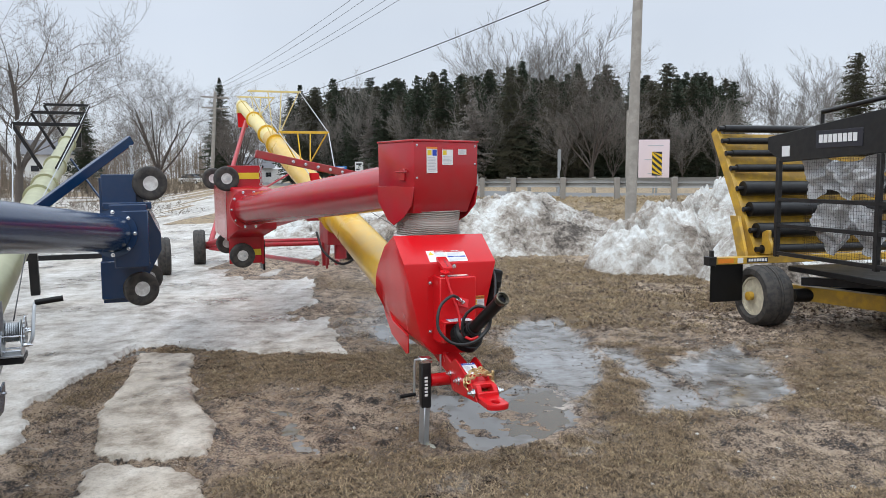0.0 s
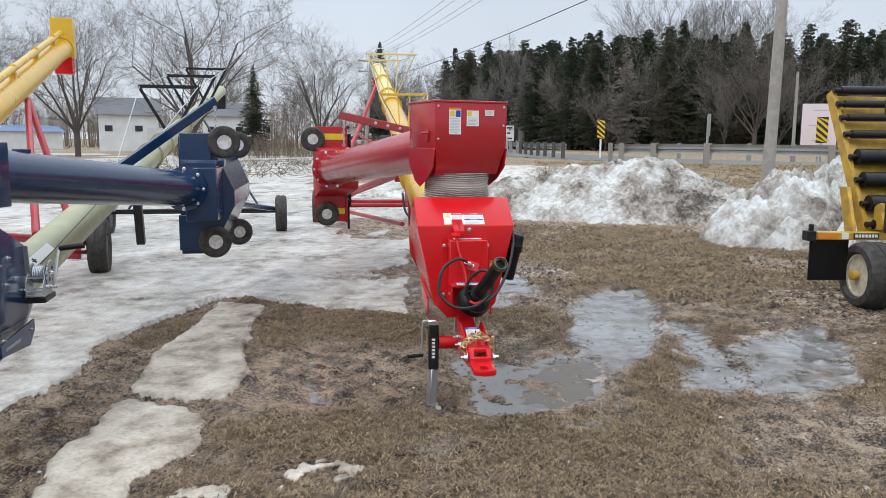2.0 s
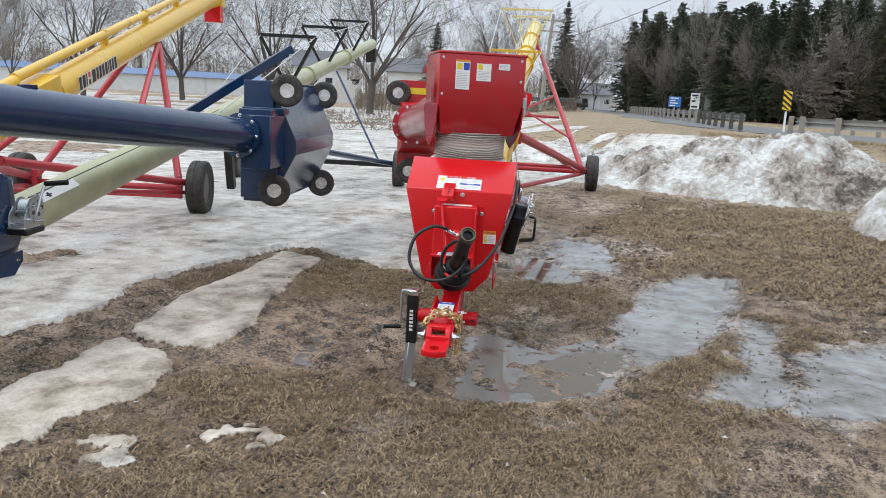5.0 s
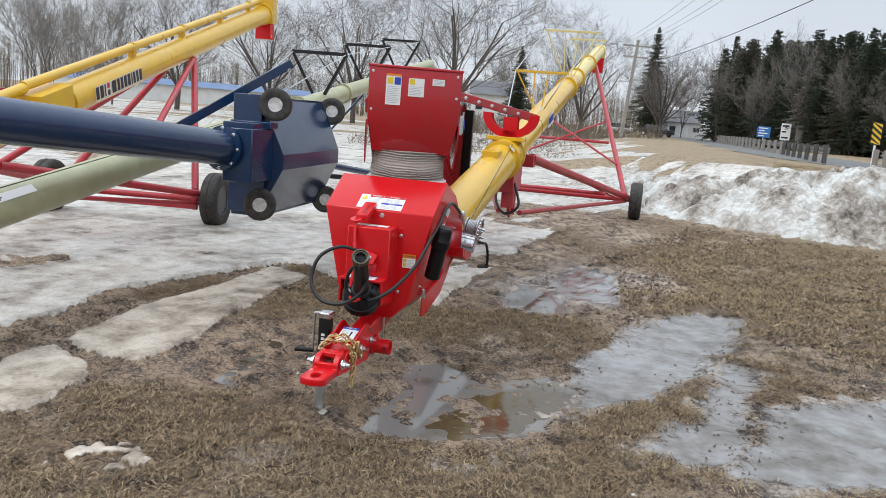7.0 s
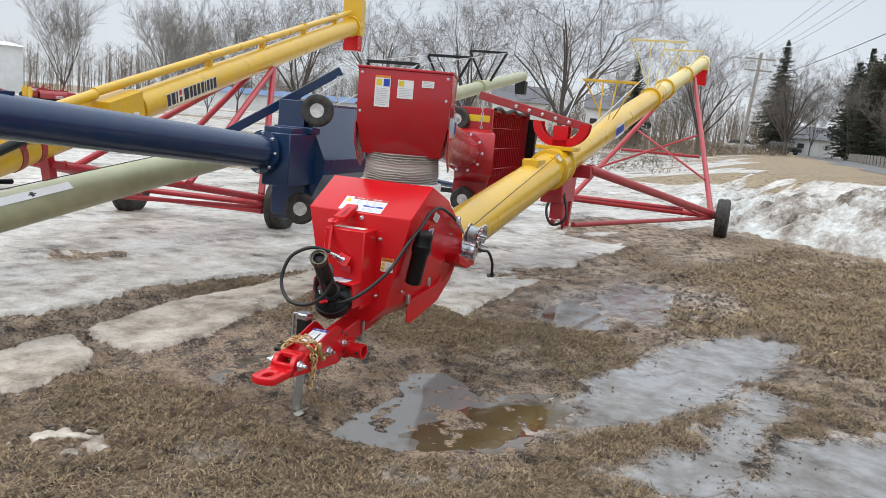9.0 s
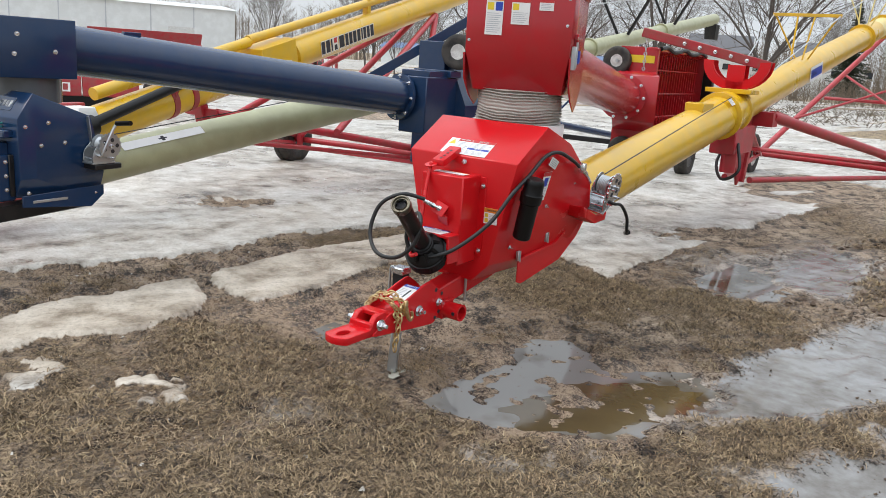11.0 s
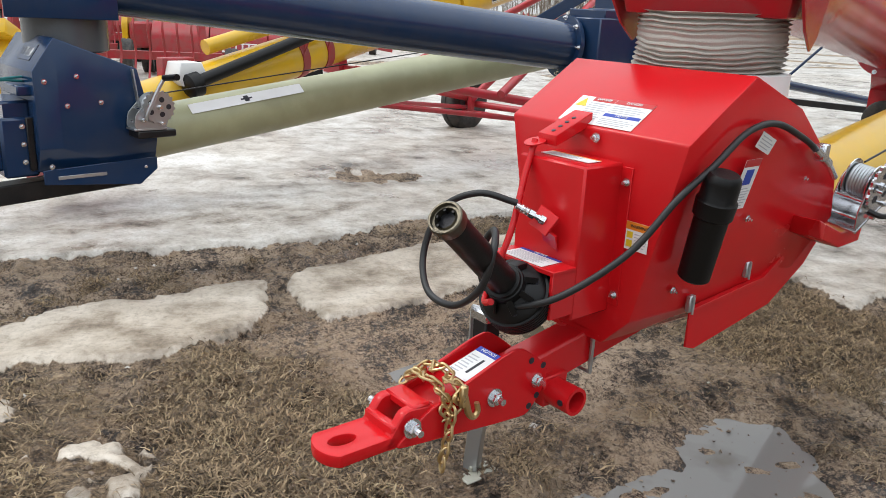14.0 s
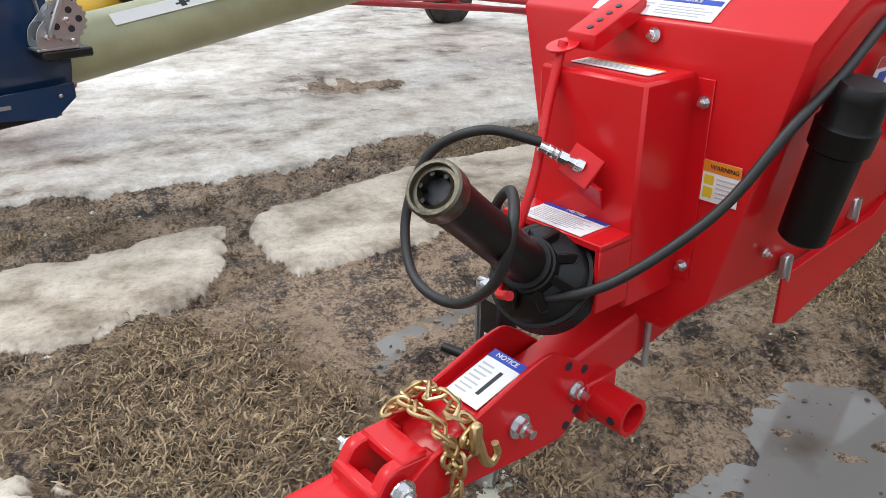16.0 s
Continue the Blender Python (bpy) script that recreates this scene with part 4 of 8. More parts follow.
# intake housing
def housing():
    def section(u, zt, zm, zb, wt, wm, wb):
        return [(-wt, u, zt), (-wm, u, zm), (-wb, u, zb), (wb, u, zb), (wm, u, zm), (wt, u, zt)]
    rings = [section(0.775, 1.122, 0.625, 0.535, .308, .195, .11), section(1.03, 1.284, 0.62, 0.535, .310, .20, .115), section(1.288, 1.192, 0.62, 0.535, .310, .20, .13),
             section(1.49, 1.045, 0.645, 0.56, .308, .21, .14), section(1.575, 0.965, 0.66, 0.58, .306, .22, .15), section(1.615, 0.84, 0.69, 0.62, .30, .22, .15)]
    part("intake_housing", bevelled(loft(rings), .007, 2), RED, auger, "glossy red sheet-steel intake housing")
    for sx in (-1, 1):
        part("skirt", prism_x([(1.03, .61), (1.03, .50), (1.075, .485), (1.47, .545), (1.66, .65), (1.74, .73), (1.66, .80), (1.40, .64)], sx * 0.212 - .004, sx * 0.212 + .004, .002), RED, auger)
        part("flange_strip", prism_x([(1.03, .612), (1.03, .624), (1.40, .655), (1.62, .79), (1.62, .775), (1.42, .64)], sx * 0.208, sx * 0.226, .001), RED, auger)
    # latches on the seam
    for u, z in ((1.02, .645), (1.30, .70)):
        lx = 0.222
        part("latch", merge(box(lx - .012, lx + .004, u - .014, u + .014, z - .03, z + .02, .003), tube((lx + .006, u, z - .035), (lx + .006, u, z + .02), .004, 6)), GALV, auger)
    # gearbox cover, upper and lower
    part("gearbox_cover", box(-0.118, 0.118, 0.628, 0.778, 0.635, 1.048, .006), RED, auger)
    hood = [box(-0.118, 0.118, 0.545, 0.632, 0.772, 0.786, .002), box(0.106, 0.118, 0.545, 0.632, 0.655, 0.78, .002), box(-0.118, -0.106, 0.545, 0.632, 0.655, 0.78, .002)]
    part("shaft_hood", merge(*hood), RED, auger)
    for sx in (-1, 1):
        part("cover_flange", box(sx * .135 - .018, sx * .135 + .018, 0.770, 0.7765, 0.66, 1.04, .001), RED, auger)
        for z in (.69, 1.0):
            hexbolt(auger, (sx * .138, 0.769, z), (0, -1, 0), .008)
    d = decal(auger, pose(-0.005, 0.590, 0.787), 0.15, 0.082, [(0, 1, .82, 1, LABEL_BLUE)] + lines(.06, .9, .1, .75, 8), label="white notice label with blue heading")
    word(d, "NOTICE", pose(0, 0.0335, 0.003), 0.012, WHITE)
    decal(auger, pose(0.0, 0.700, 1.0495), 0.17, 0.05, lines(.05, .75, .1, .9, 5) + [(0, 1, .88, 1, LABEL_ORANGE)], label="white label with orange edge")
    # big label on the sloping lid
    n = Vector((0, -0.162, 0.255))
    d = decal(auger, facing((-0.006, 0.832, 1.1597), n, (0, 1, .6)), 0.255, 0.115, [(.2, .5, .84, 1, LABEL_RED), (.51, 1, .84, 1, LABEL_RED)] + lines(.20, .48, .08, .8, 9) + lines(.52, .96, .5, .8, 4) + [(.51, .98, .36, .47, LABEL_BLUE)] + lines(.52, .96, .05, .3, 4), label="white danger label with red and blue bars")
    part("print", prism_z([(-.120, .012), (-.101, .048), (-.082, .012)], .001, .0025, 0), LABEL_YEL, d)
    word(d, "DANGER", pose(-0.038, 0.0483, 0.003), 0.013, WHITE)
    word(d, "DANGER", pose(0.064, 0.0483, 0.003), 0.013, WHITE)
    word(d, "NOTICE", pose(0.063, -0.0097, 0.003), 0.011, WHITE)
    d = decal(auger, facing((0.190, 0.7715, 0.865), (0, -1, 0)), 0.072, 0.075, [(0, 1, .72, 1, LABEL_ORANGE)] + lines(.4, .95, .1, .65, 5) + [(.06, .32, .1, .35, LABEL_YEL), (.06, .32, .42, .65, LABEL_YEL)], label="orange and white warning label")
    word(d, "WARNING", pose(0.006, 0.027, 0.003), 0.0115, INK_AND_HOLE)
    # labels on the right flank
    side = Vector((1, 0, -0.23))
    decal(auger, facing((0.279, 1.10, 0.99), side), 0.075, 0.15, [(0, 1, .86, 1, LABEL_RED), (.25, .75, .5, .8, LABEL_BLUE)] + lines(.1, .9, .05, .45, 7), label="white safety label")
    decal(auger, facing((0.303, 1.13, 1.105), side, spin=-20), 0.09, 0.045, lines(.1, .9, .1, .9, 4), label="small white label")
    for u, z in ((1.18, .88), (.92, .70), (1.42, .98)):
        w = .20 + (.308 - .20) * (z - .62) / (1.12 - .62)
        hexbolt(auger, (w + .002, u, z), side, .007)


housing()


# shaft, holder, hose and manual canister
def drive():
    b, t = Vector((0.012, 0.540, 0.682)), Vector((0.118, 0.180, 0.978))
    d = (t - b).normalized()
    bell = [(0.085, -0.012)]
    for i in range(6):
        bell += [(0.100 - .0006 * i, 0.009 * i), (0.100 - .0006 * i, 0.009 * i + .005), (0.093 - .0006 * i, 0.009 * i + .006), (0.093 - .0006 * i, 0.009 * i + .0085)]
    bell += [(0.088, 0.056), (0.082, 0.064), (0.066, 0.072), (0.054, 0.084), (0.048, 0.086), (0.047, 0.130), (0.040, 0.132)]
    p = part("shaft_guard_bell", lathe([(0.03, -0.01)] + bell, b, d, 40), BLACK, auger, "black ribbed plastic shaft guard")
    _, sx, ux = axes(b, t)
    for i in range(8):
        a = 2 * math.pi * (i + .3) / 8
        r = math.cos(a) * sx + math.sin(a) * ux
        part("guard_rib", beam(b + d * .070 + r * .074, b + d * .104 + r * .048, .007, .016, .001), BLACK, p)
        if i % 2:
            # black plug painted as the shade of an opening in the guard
            part("guard_slot_shade", tube(b + d * .068 + r * .069, b + d * .0715 + r * .069, .009, 10), INK_AND_HOLE, p)
    part("guard_tag", beam(b + d * .088 + sx * .060 - ux * .02, b + d * .088 + sx * .060 + ux * .012, .012, .003, 0), WHITE, p)
    part("clamp_ring", lathe([(0.048, 0.100), (0.051, 0.102), (0.051, 0.116), (0.048, 0.118)], b, d, 24), BLACK, p)
    L = (t - b).length
    s = part("shaft_guard", lathe([(0.039, 0.12), (0.036, L - .10), (0.037, L - .02), (0.033, L - .02)], b, d, 28), BLACK, auger, "black plastic shaft tube")
    yo = part("shaft_yoke", lathe([(0.039, L - .035), (0.042, L - .03), (0.042, L - .003), (0.039, L), (0.035, L), (0.033, L - .008), (0.028, L - .008), (0.025, L - .003), (0.024, L - .03)], b, d, 28), mat("worn_dark_steel", (0.05, 0.045, 0.036), 0.30, 0.8, (0.17, 0.15, 0.11), 15, 90, .1), s)
    # teeth and end disc are black: the hollow's shade is put into their colour
    for i in range(6):
        a = i * math.pi / 3
        _, sx, ux = axes(b, t)
        c = b + d * (L - .001) + 0.0225 * (math.cos(a) * sx + math.sin(a) * ux)
        part("spline_tooth", tube(c - d * .02, c - d * .004, .004, 6), BLACK, yo)
    part("bore_shade", lathe([(0.0225, L - .022), (0.0225, L - .020)], b, d, 20), INK_AND_HOLE, yo)
    # folding shaft holder
    part("holder_bracket", merge(prism_x([(0.665, 1.075), (0.80, 1.125), (0.80, 1.160), (0.66, 1.105)], -0.088, -0.022, .002)), RED, auger, "perforated red bracket")
    # perforations drawn as dark discs, with their shade as colour
    for k in range(4):
        part("bracket_hole_shade", lathe([(0.006, 0), (0.006, .0015)], (-0.050, 0.680 + k * .025, 1.1135 + k * .0098), (0, -.37, .93), 8), INK_AND_HOLE, auger)
    hexbolt(auger, (0.022, 0.77, 1.10), (0, -1, 0), .009)
    part("holder_rod", sweep([(-0.080, 0.645, 1.088), (-0.066, 0.60, 0.99), (-0.035, 0.535, 0.86), (-0.028, 0.47, 0.735), (0.005, 0.42, 0.70), (0.05, 0.40, 0.715)], 0.009, 10, 6), RED, auger, "red rod holding the shaft")
    part("holder_washer", lathe([(0.030, 0), (0.030, .004)], (-0.080, 0.645, 1.080), (0, -.3, 1), 18), RED, auger)
    # grease hose: loops under the shaft and up the flank
    part("hose_bracket", merge(moved(box(-0.034, 0.034, -.004, .004, -.030, .030, .002), pose(.022, .596, .893, -28, 18, 0)), moved(prism_x([(-.004, .028), (.004, .03), (.034, -.03)], -.030, .030, .001), pose(.030, .598, .842, 0, 18, 0))), RED, auger)
    part("hose_fitting", merge(lathe([(0.013, 0), (0.013, .014), (0.009, .016), (0.009, .022)], (0.025, 0.596, 0.893), (-.62, -.60, .40), 6), lathe([(0.007, .02), (0.007, .03), (0.0125, .031), (0.0125, .046), (0.0085, .047)], (0.025, 0.596, 0.893), (-.62, -.60, .40), 6), lathe([(0.010, .047), (0.0115, .05), (0.0115, .056), (0.010, .057), (0.0115, .062), (0.0115, .068), (0.010, .07), (0.0105, .085)], (0.025, 0.596, 0.893), (-.62, -.60, .40), 14)), CHROME, auger, "zinc hose fitting", smooth=False)
    hose = [(-0.03, 0.545, 0.935), (-0.10, 0.47, 0.955), (-0.185, 0.42, 0.90), (-0.205, 0.38, 0.78), (-0.13, 0.34, 0.70), (-0.01, 0.33, 0.70), (0.085, 0.33, 0.775), (0.10, 0.35, 0.87), (0.045, 0.40, 0.90), (-0.02, 0.43, 0.845), (-0.04, 0.44, 0.76),
            (0.0, 0.45, 0.70), (0.07, 0.47, 0.695), (0.16, 0.54, 0.74), (0.25, 0.665, 0.855), (0.30, 0.765, 0.99), (0.318, 0.87, 1.065), (0.322, 1.0, 1.145), (0.324, 1.13, 1.160), (0.325, 1.28, 1.115), (0.328, 1.38, 1.07)]
    part("grease_hose", sweep(hose, 0.0092, 10, 8), HOSE, auger, "black rubber grease hose in loops")
    part("hose_fitting", merge(tube((0.328, 1.36, 1.08), (0.33, 1.45, 1.03), 0.014, 10), tube((0.33, 1.45, 1.03), (0.325, 1.52, .98), 0.010, 8), box(.312, .345, 1.39, 1.42, 1.04, 1.09)), CHROME, auger)
    # canister
    ct, cb = Vector((0.352, 0.872, 1.055)), Vector((0.292, 0.895, 0.762))
    ax = (ct - cb).normalized()
    Lc = (ct - cb).length
    can = part("manual_canister", lathe([(0.036, 0), (0.0425, .006), (0.044, Lc * .6), (0.051, Lc * .62), (0.052, Lc * .76), (0.047, Lc * .78), (0.046, Lc * .93), (0.044, Lc * .97), (0.036, Lc)], cb, ax, 28), BLACK, auger, "black plastic manual canister")
    part("canister_clip", box(0.27, 0.31, .88, .92, .79, .82), BLACK, can)
    part("canister_clip", box(0.29, 0.34, .87, .92, .96, 1.0), BLACK, can)
    # hand winch at the rear of the flank
    wx, wu, wz = 0.345, 1.655, 0.915
    wm = pose(wx, wu, wz, 30, 8, 0)
    crank = [wm.inverted() @ Vector(q) for q in ((.400, 1.62, .88), (.430, 1.63, .87), (.442, 1.70, .855), (.442, 1.80, .775), (.438, 1.83, .70), (.430, 1.87, .680), (.345, 2.06, .635))]
    hand_winch(auger, wm, CHROME, crank, BLACK_P)
    part("winch_cable", tube((wx - .01, wu + .03, wz + .10), (0.12, 4.6, az(4.6) + .19), 0.0035, 6), BLACK_P, auger)
    part("winch_bracket", prism_x([(1.44, .86), (1.60, .80), (1.74, .80), (1.73, .755), (1.60, .75), (1.46, .80)], .235, .345, .003), RED, auger)


drive()


# flexible boot and swinging transfer hopper
def transfer():
    c = (0.0, 1.27, 0)
    prof = []
    for i in range(57):
        z = 1.235 + 0.200 * i / 56
        prof.append((0.214 + 0.0055 * math.cos(i * math.pi * .5) + 0.004 * math.sin(i * 1.7), z))
    bm = lathe(prof, c, (0, 0, 1), 64)
    for v in bm.verts:
        a = math.atan2(v.co.y - c[1], v.co.x)
        k = (v.co.z - 1.235) / .2
        v.co.z += (0.009 * math.sin(2 * a + 1) + 0.002 * math.sin(7 * a + 9 * k) + 0.0012 * math.sin(13 * a - 14 * k)) * (1 - abs(2 * k - 1) * .6)
        sw = 1 + 0.012 * math.sin(5 * a + 11 * k)
        v.co.x *= sw
    part("flexible_boot", bm, FABRIC, auger, "grey pleated fabric boot")
    part("boot_ring", lathe([(0.20, 1.20), (0.238, 1.20), (0.238, 1.272), (0.20, 1.276)], c, (0, 0, 1), 48), WHITE, auger)
    # hopper body: closed box whose lower part draws in
    def ring(z, w, y0, y1):
        return [(-w, y0, z), (w, y0, z), (w, y1, z), (-w, y1, z)]
    body = bevelled(loft([ring(1.425, .225, .07, .40), ring(1.615, .258, .002, .45), ring(1.895, .262, 0.0, .45)]), .006, 2)
    part("transfer_hopper", body, CRIMSON, auger, "red sheet-steel transfer hopper", AS)
    part("hopper_lid", box(-.268, .268, -.006, .456, 1.893, 1.908, .004), CRIMSON, auger, "", AS)
    side = [(0.0, 1.60), (0.45, 1.60), (0.45, 1.50), (0.33, 1.375), (0.25, 1.34), (0.13, 1.395), (0.03, 1.475)]
    for sx in (-1, 1):
        part("hopper_cheek", prism_x(side, sx * .262 - .004, sx * .262 + .004, .002), CRIMSON, auger, "", AS)
        part("hinge", merge(box(sx * .262 - .012, sx * .262 + .016, .10, .16, 1.64, 1.72, .003), tube((sx * .274, .06, 1.70), (sx * .274, .20, 1.70), .007, 8)), CRIMSON, auger, "", AS)
    part("door_latch", merge(box(.262, .285, .02, .05, 1.55, 1.66, .003), tube((.285, .035, 1.56), (.285, .035, 1.68), .006, 8)), GALV, auger, "", AS)
    part("latch_grip", tube((.29, .055, 1.58), (.29, .055, 1.64), .010, 8), LABEL_BLUE, auger, "", AS)
    f = (0, -1, 0)
    d = decal(auger, AS @ facing((-.122, -.0015, 1.775), f), 0.085, 0.17, [(0, 1, .93, 1, LABEL_ORANGE), (.55, .95, .66, .9, LABEL_BLUE), (.08, .45, .68, .88, LABEL_YEL)] + lines(.08, .9, .05, .62, 10))
    decal(auger, AS @ facing((0.005, -.0015, 1.80), f), 0.088, 0.112, [(0, 1, .90, 1, LABEL_RED), (.06, .4, .58, .85, LABEL_YEL)] + lines(.08, .9, .06, .52, 6))
    decal(auger, AS @ facing((0.128, -.0015, 1.835), f), 0.068, 0.044, [(0, 1, .82, 1, LABEL_RED)] + lines(.1, .9, .1, .75, 4))
    for x, z in ((-.24, 1.87), (.235, 1.75), (-.24, 1.66), (.235, 1.87)):
        hexbolt(auger, AS @ Vector((x, 0, z)), AS.to_3x3() @ Vector(f), .005)
    # swing tube
    p0, p1 = Vector((0.0, .40, 1.615)), Vector((0.185, 3.93, 1.320))
    part("swing_tube", tube(p0, p1, .168, 40), CRIMSON, auger, "long red swing tube", AS)
    d = (p1 - p0).normalized()
    fl = part("tube_flange", lathe([(.168, -.03), (.215, -.03), (.215, 0), (.168, 0)], p1, d, 40), CRIMSON, auger, "", AS)
    _, sx, ux = axes(p0, p1)
    for i in range(10):
        a = 2 * math.pi * i / 10
        q = p1 - d * .03 + .196 * (math.cos(a) * sx + math.sin(a) * ux)
        hexbolt(auger, AS @ q, AS.to_3x3() @ -d, .010)


transfer()


def folded_intake():
    """The intake hopper, folded up on edge: x to its open side, y along, z up."""
    m = A.inverted() @ pose(-2.18, 8.53, 0, 0, 0, 21)
    L, z0, z1 = 1.95, .70, 1.78
    part("intake_neck", bevelled(loft([[(-.06, .02, 1.10), (.36, .02, 1.10), (.36, .02, 1.53), (-.06, .02, 1.53)], [(-.15, .30, .98), (.22, .30, .98), (.22, .30, 1.58), (-.15, .30, 1.58)]]), .006, 1), CRIMSON, auger, "", m)
    bm = loft([[(-.15, .36, .96), (-.15, L, .96), (-.15, L, 1.56), (-.15, .36, 1.56)], [(.24, .28, z0), (.24, L + .05, z0), (.24, L + .05, z1), (.24, .28, z1)]], caps=False)
    bm.faces.new([v for v in bm.verts][:4])
    bmesh.ops.recalc_face_normals(bm, faces=bm.faces)
    bmesh.ops.solidify(bm, geom=list(bm.faces), thickness=.008)
    part("intake_pan", bm, CRIMSON, auger, "red sheet-steel intake pan, open on one side", m, False)
    part("end_frame", merge(box(.215, .245, .255, .285, z0, z1, .003), box(.215, .245, .255, L + .06, z1 - .015, z1 + .012, .003), box(.215, .245, .255, L + .06, z0 - .012, z0 + .015, .003)), CRIMSON, auger, "", m)
    for za, zb, zw, xw in ((1.56, 1.80, 1.655, -.13), (.70, 1.00, .795, .02)):
        part("wheel_wing", box(-.14, .23, .262, .275, za, zb, .004), CRIMSON, auger, "", m)
        part("stripe", prism_z([(-.10, .258), (.21, .258), (.21, .2605), (-.10, .2605)], za + .09, za + .16, 0), LABEL_YEL, auger, "", m, False)
        for yy in (.23, L + .08):
            ax = part("caster_axle", tube(m @ Vector((xw + .0, yy - .06, zw)), m @ Vector((xw, yy + .06, zw)), .015, 8), GALV, auger)
            wheel(auger, m @ Vector((xw - .02, yy, zw)), m.to_3x3() @ Vector((.05, -1, 0)), .138, .085, RIM_G, "caster_wheel", rim_r=.42)
    for i in range(19):
        part("grid_bar", tube((.17, .34 + .086 * i, z0 + .05), (.17, .34 + .086 * i, z1 - .05), .006, 6), CRIMSON, auger, "", m)
    for i in range(4):
        part("grid_bar", beam((.165, .32, z0 + .20 + .23 * i), (.165, L, z0 + .20 + .23 * i), .02, .012, 0), CRIMSON, auger, "", m)
    part("rubber_flap", box(.25, .36, L - .04, L + .06, z0 + .05, z1 - .05, .006), BLACK, auger, "black rubber flap", m)
    part("rubber_flap", box(.246, .27, .36, .62, z0 - .10, z0 + .25, .006), BLACK, auger, "black rubber flap", m)
    part("rubber_flap", sweep([(.25, .30 + .2 * k, z1 + .01 + .02 * math.sin(k * 2)) for k in range(9)], .02, 8), BLACK, auger, "", m)


folded_intake()


# main tube, truss frames, transport gear
def main_tube():
    def P(u, v=0.0, dz=0.0):
        return Vector((v, u, az(u) + dz))
    d = (P(20) - P(0)).normalized()
    n = Vector((0, -d.z, d.y))
    part("auger_tube", tube(P(1.35), P(4.95), .168, 40), YEL, auger, "glossy yellow auger tube")
    part("auger_tube", tube(P(4.95), P(12.2), .160, 40), YEL, auger)
    part("auger_tube", tube(P(12.2), P(20.7), .156, 32), YEL_PALE, auger)
    part("tube_collar", lathe([(.168, 0), (.205, .01), (.205, .05), (.185, .06), (.185, .30), (.205, .31), (.205, .35), (.168, .36)], P(4.68), d, 40), YEL, auger, "yellow flanged sleeve")
    part("inspection_cover", merge(box(-.075, .075, 4.02, 4.28, az(4.15) + .135, az(4.15) + .205, .006), box(-.06, .06, 4.03, 4.05, az(4.15) + .205, az(4.15) + .21, 0)), YEL, auger)
    for u in (11.2, 13.0, 16.4):
        part("tube_flange", lathe([(.156, -.03), (.20, -.03), (.20, .03), (.156, .03)], P(u), d, 32), YEL, auger)
    decal(auger, facing(P(4.60, .12, .15), (.75, 0, .66), (0, 1, .15)), .07, .13, lines(.1, .9, .1, .9, 5), label="small white label")
    decal(auger, facing(P(7.6, .163, .0), (1, 0, .05), (0, -.15, 1)), .62, .16, [(.05, .95, .2, .8, LABEL_BLUE), (.1, .5, .35, .65, INK_AND_HOLE)], label="white and blue maker's plate")
    # lift arm on a quadrant over the collar
    for yy in (4.93, 5.06):
        rings = []
        for k in range(15):
            a = radians(176 + 188 * k / 14)
            c, s = math.cos(a), math.sin(a)
            rings.append([(.02 + r * c, yy + o, 1.70 + r * s * .82) for r, o in ((.20, 0), (.29, 0), (.29, .012), (.20, .012))])
        part("arm_quadrant", loft(rings), RED, auger, "red curved quadrant plate", smooth=False)
        part("quadrant_web", box(-.05, .10, yy, yy + .012, az(5) + .17, 1.68, .002), RED, auger)
    part("quadrant_base", box(-.20, .20, 4.86, 5.12, az(5) + .15, az(5) + .19, .004), YEL, auger)
    a0, a1 = Vector((0.20, 5.02, 1.70)), Vector((-.87, 4.94, 1.925))
    part("lift_arm", beam(a0 + (a0 - a1) * .08, a1, .07, .085, .006), RED_OLD, auger, "red hopper lift arm")
    for k in range(5):
        t = .10 + .13 * k
        hexbolt(auger, a0.lerp(a1, t) + Vector((0, -.045, 0)), (0, -1, 0), .012)
    for i in range(9):
        part("chain_link", lathe([(.010, -.004), (.018, -.004), (.018, .004), (.010, .004)], a1 + Vector((0.05, -.02, -.06 - .034 * i)), (1, .2, 0) if i % 2 else (0.2, 1, 0), 10, True), GALV, auger)
    # hydraulic gear below the collar
    part("hydraulic_block", merge(box(-.10, .12, 4.9, 5.5, az(5.2) - .42, az(5.2) - .17, .01), tube((.06, 5.0, az(5) - .35), (.06, 5.0, az(5) - .55), .07, 16)), PINK_RED, auger)
    part("hydraulic_hose", sweep([(.12, 5.0, 1.0), (.2, 4.85, .78), (.05, 4.9, .68), (-.1, 5.2, .80), (-.12, 5.6, 1.0)], .014, 8), HOSE, auger)
    # trusses: a cross bar on a V of struts, with cables
    for u, hgt, hw, mt in ((7.4, .63, .36, YEL), (11.3, .98, .49, YEL_PALE), (15.6, .60, .45, YEL_PALE)):
        p = P(u)
        top = p + Vector((0, 0, hgt))
        part("truss_bar", beam(top + Vector((-hw, 0, 0)), top + Vector((hw, 0, 0)), .03, .035), mt, auger, "yellow truss cross bar")
        for sx in (-1, 1):
            part("truss_strut", tube(p + n * .15 + Vector((sx * .06, .12, 0)), top + Vector((sx * hw * .92, 0, 0)), .010, 8), mt, auger)
            part("truss_strut", tube(p + n * .15 + Vector((sx * .06, -.12, 0)), top + Vector((sx * hw * .25, 0, 0)), .010, 8), mt, auger)
            a = top + Vector((sx * hw * .97, 0, 0))
            if u < 8:
                part("truss_cable", tube(a, P(5.3) + n * .17 + Vector((sx * .1, 0, 0)), .007, 6), GALV, auger)
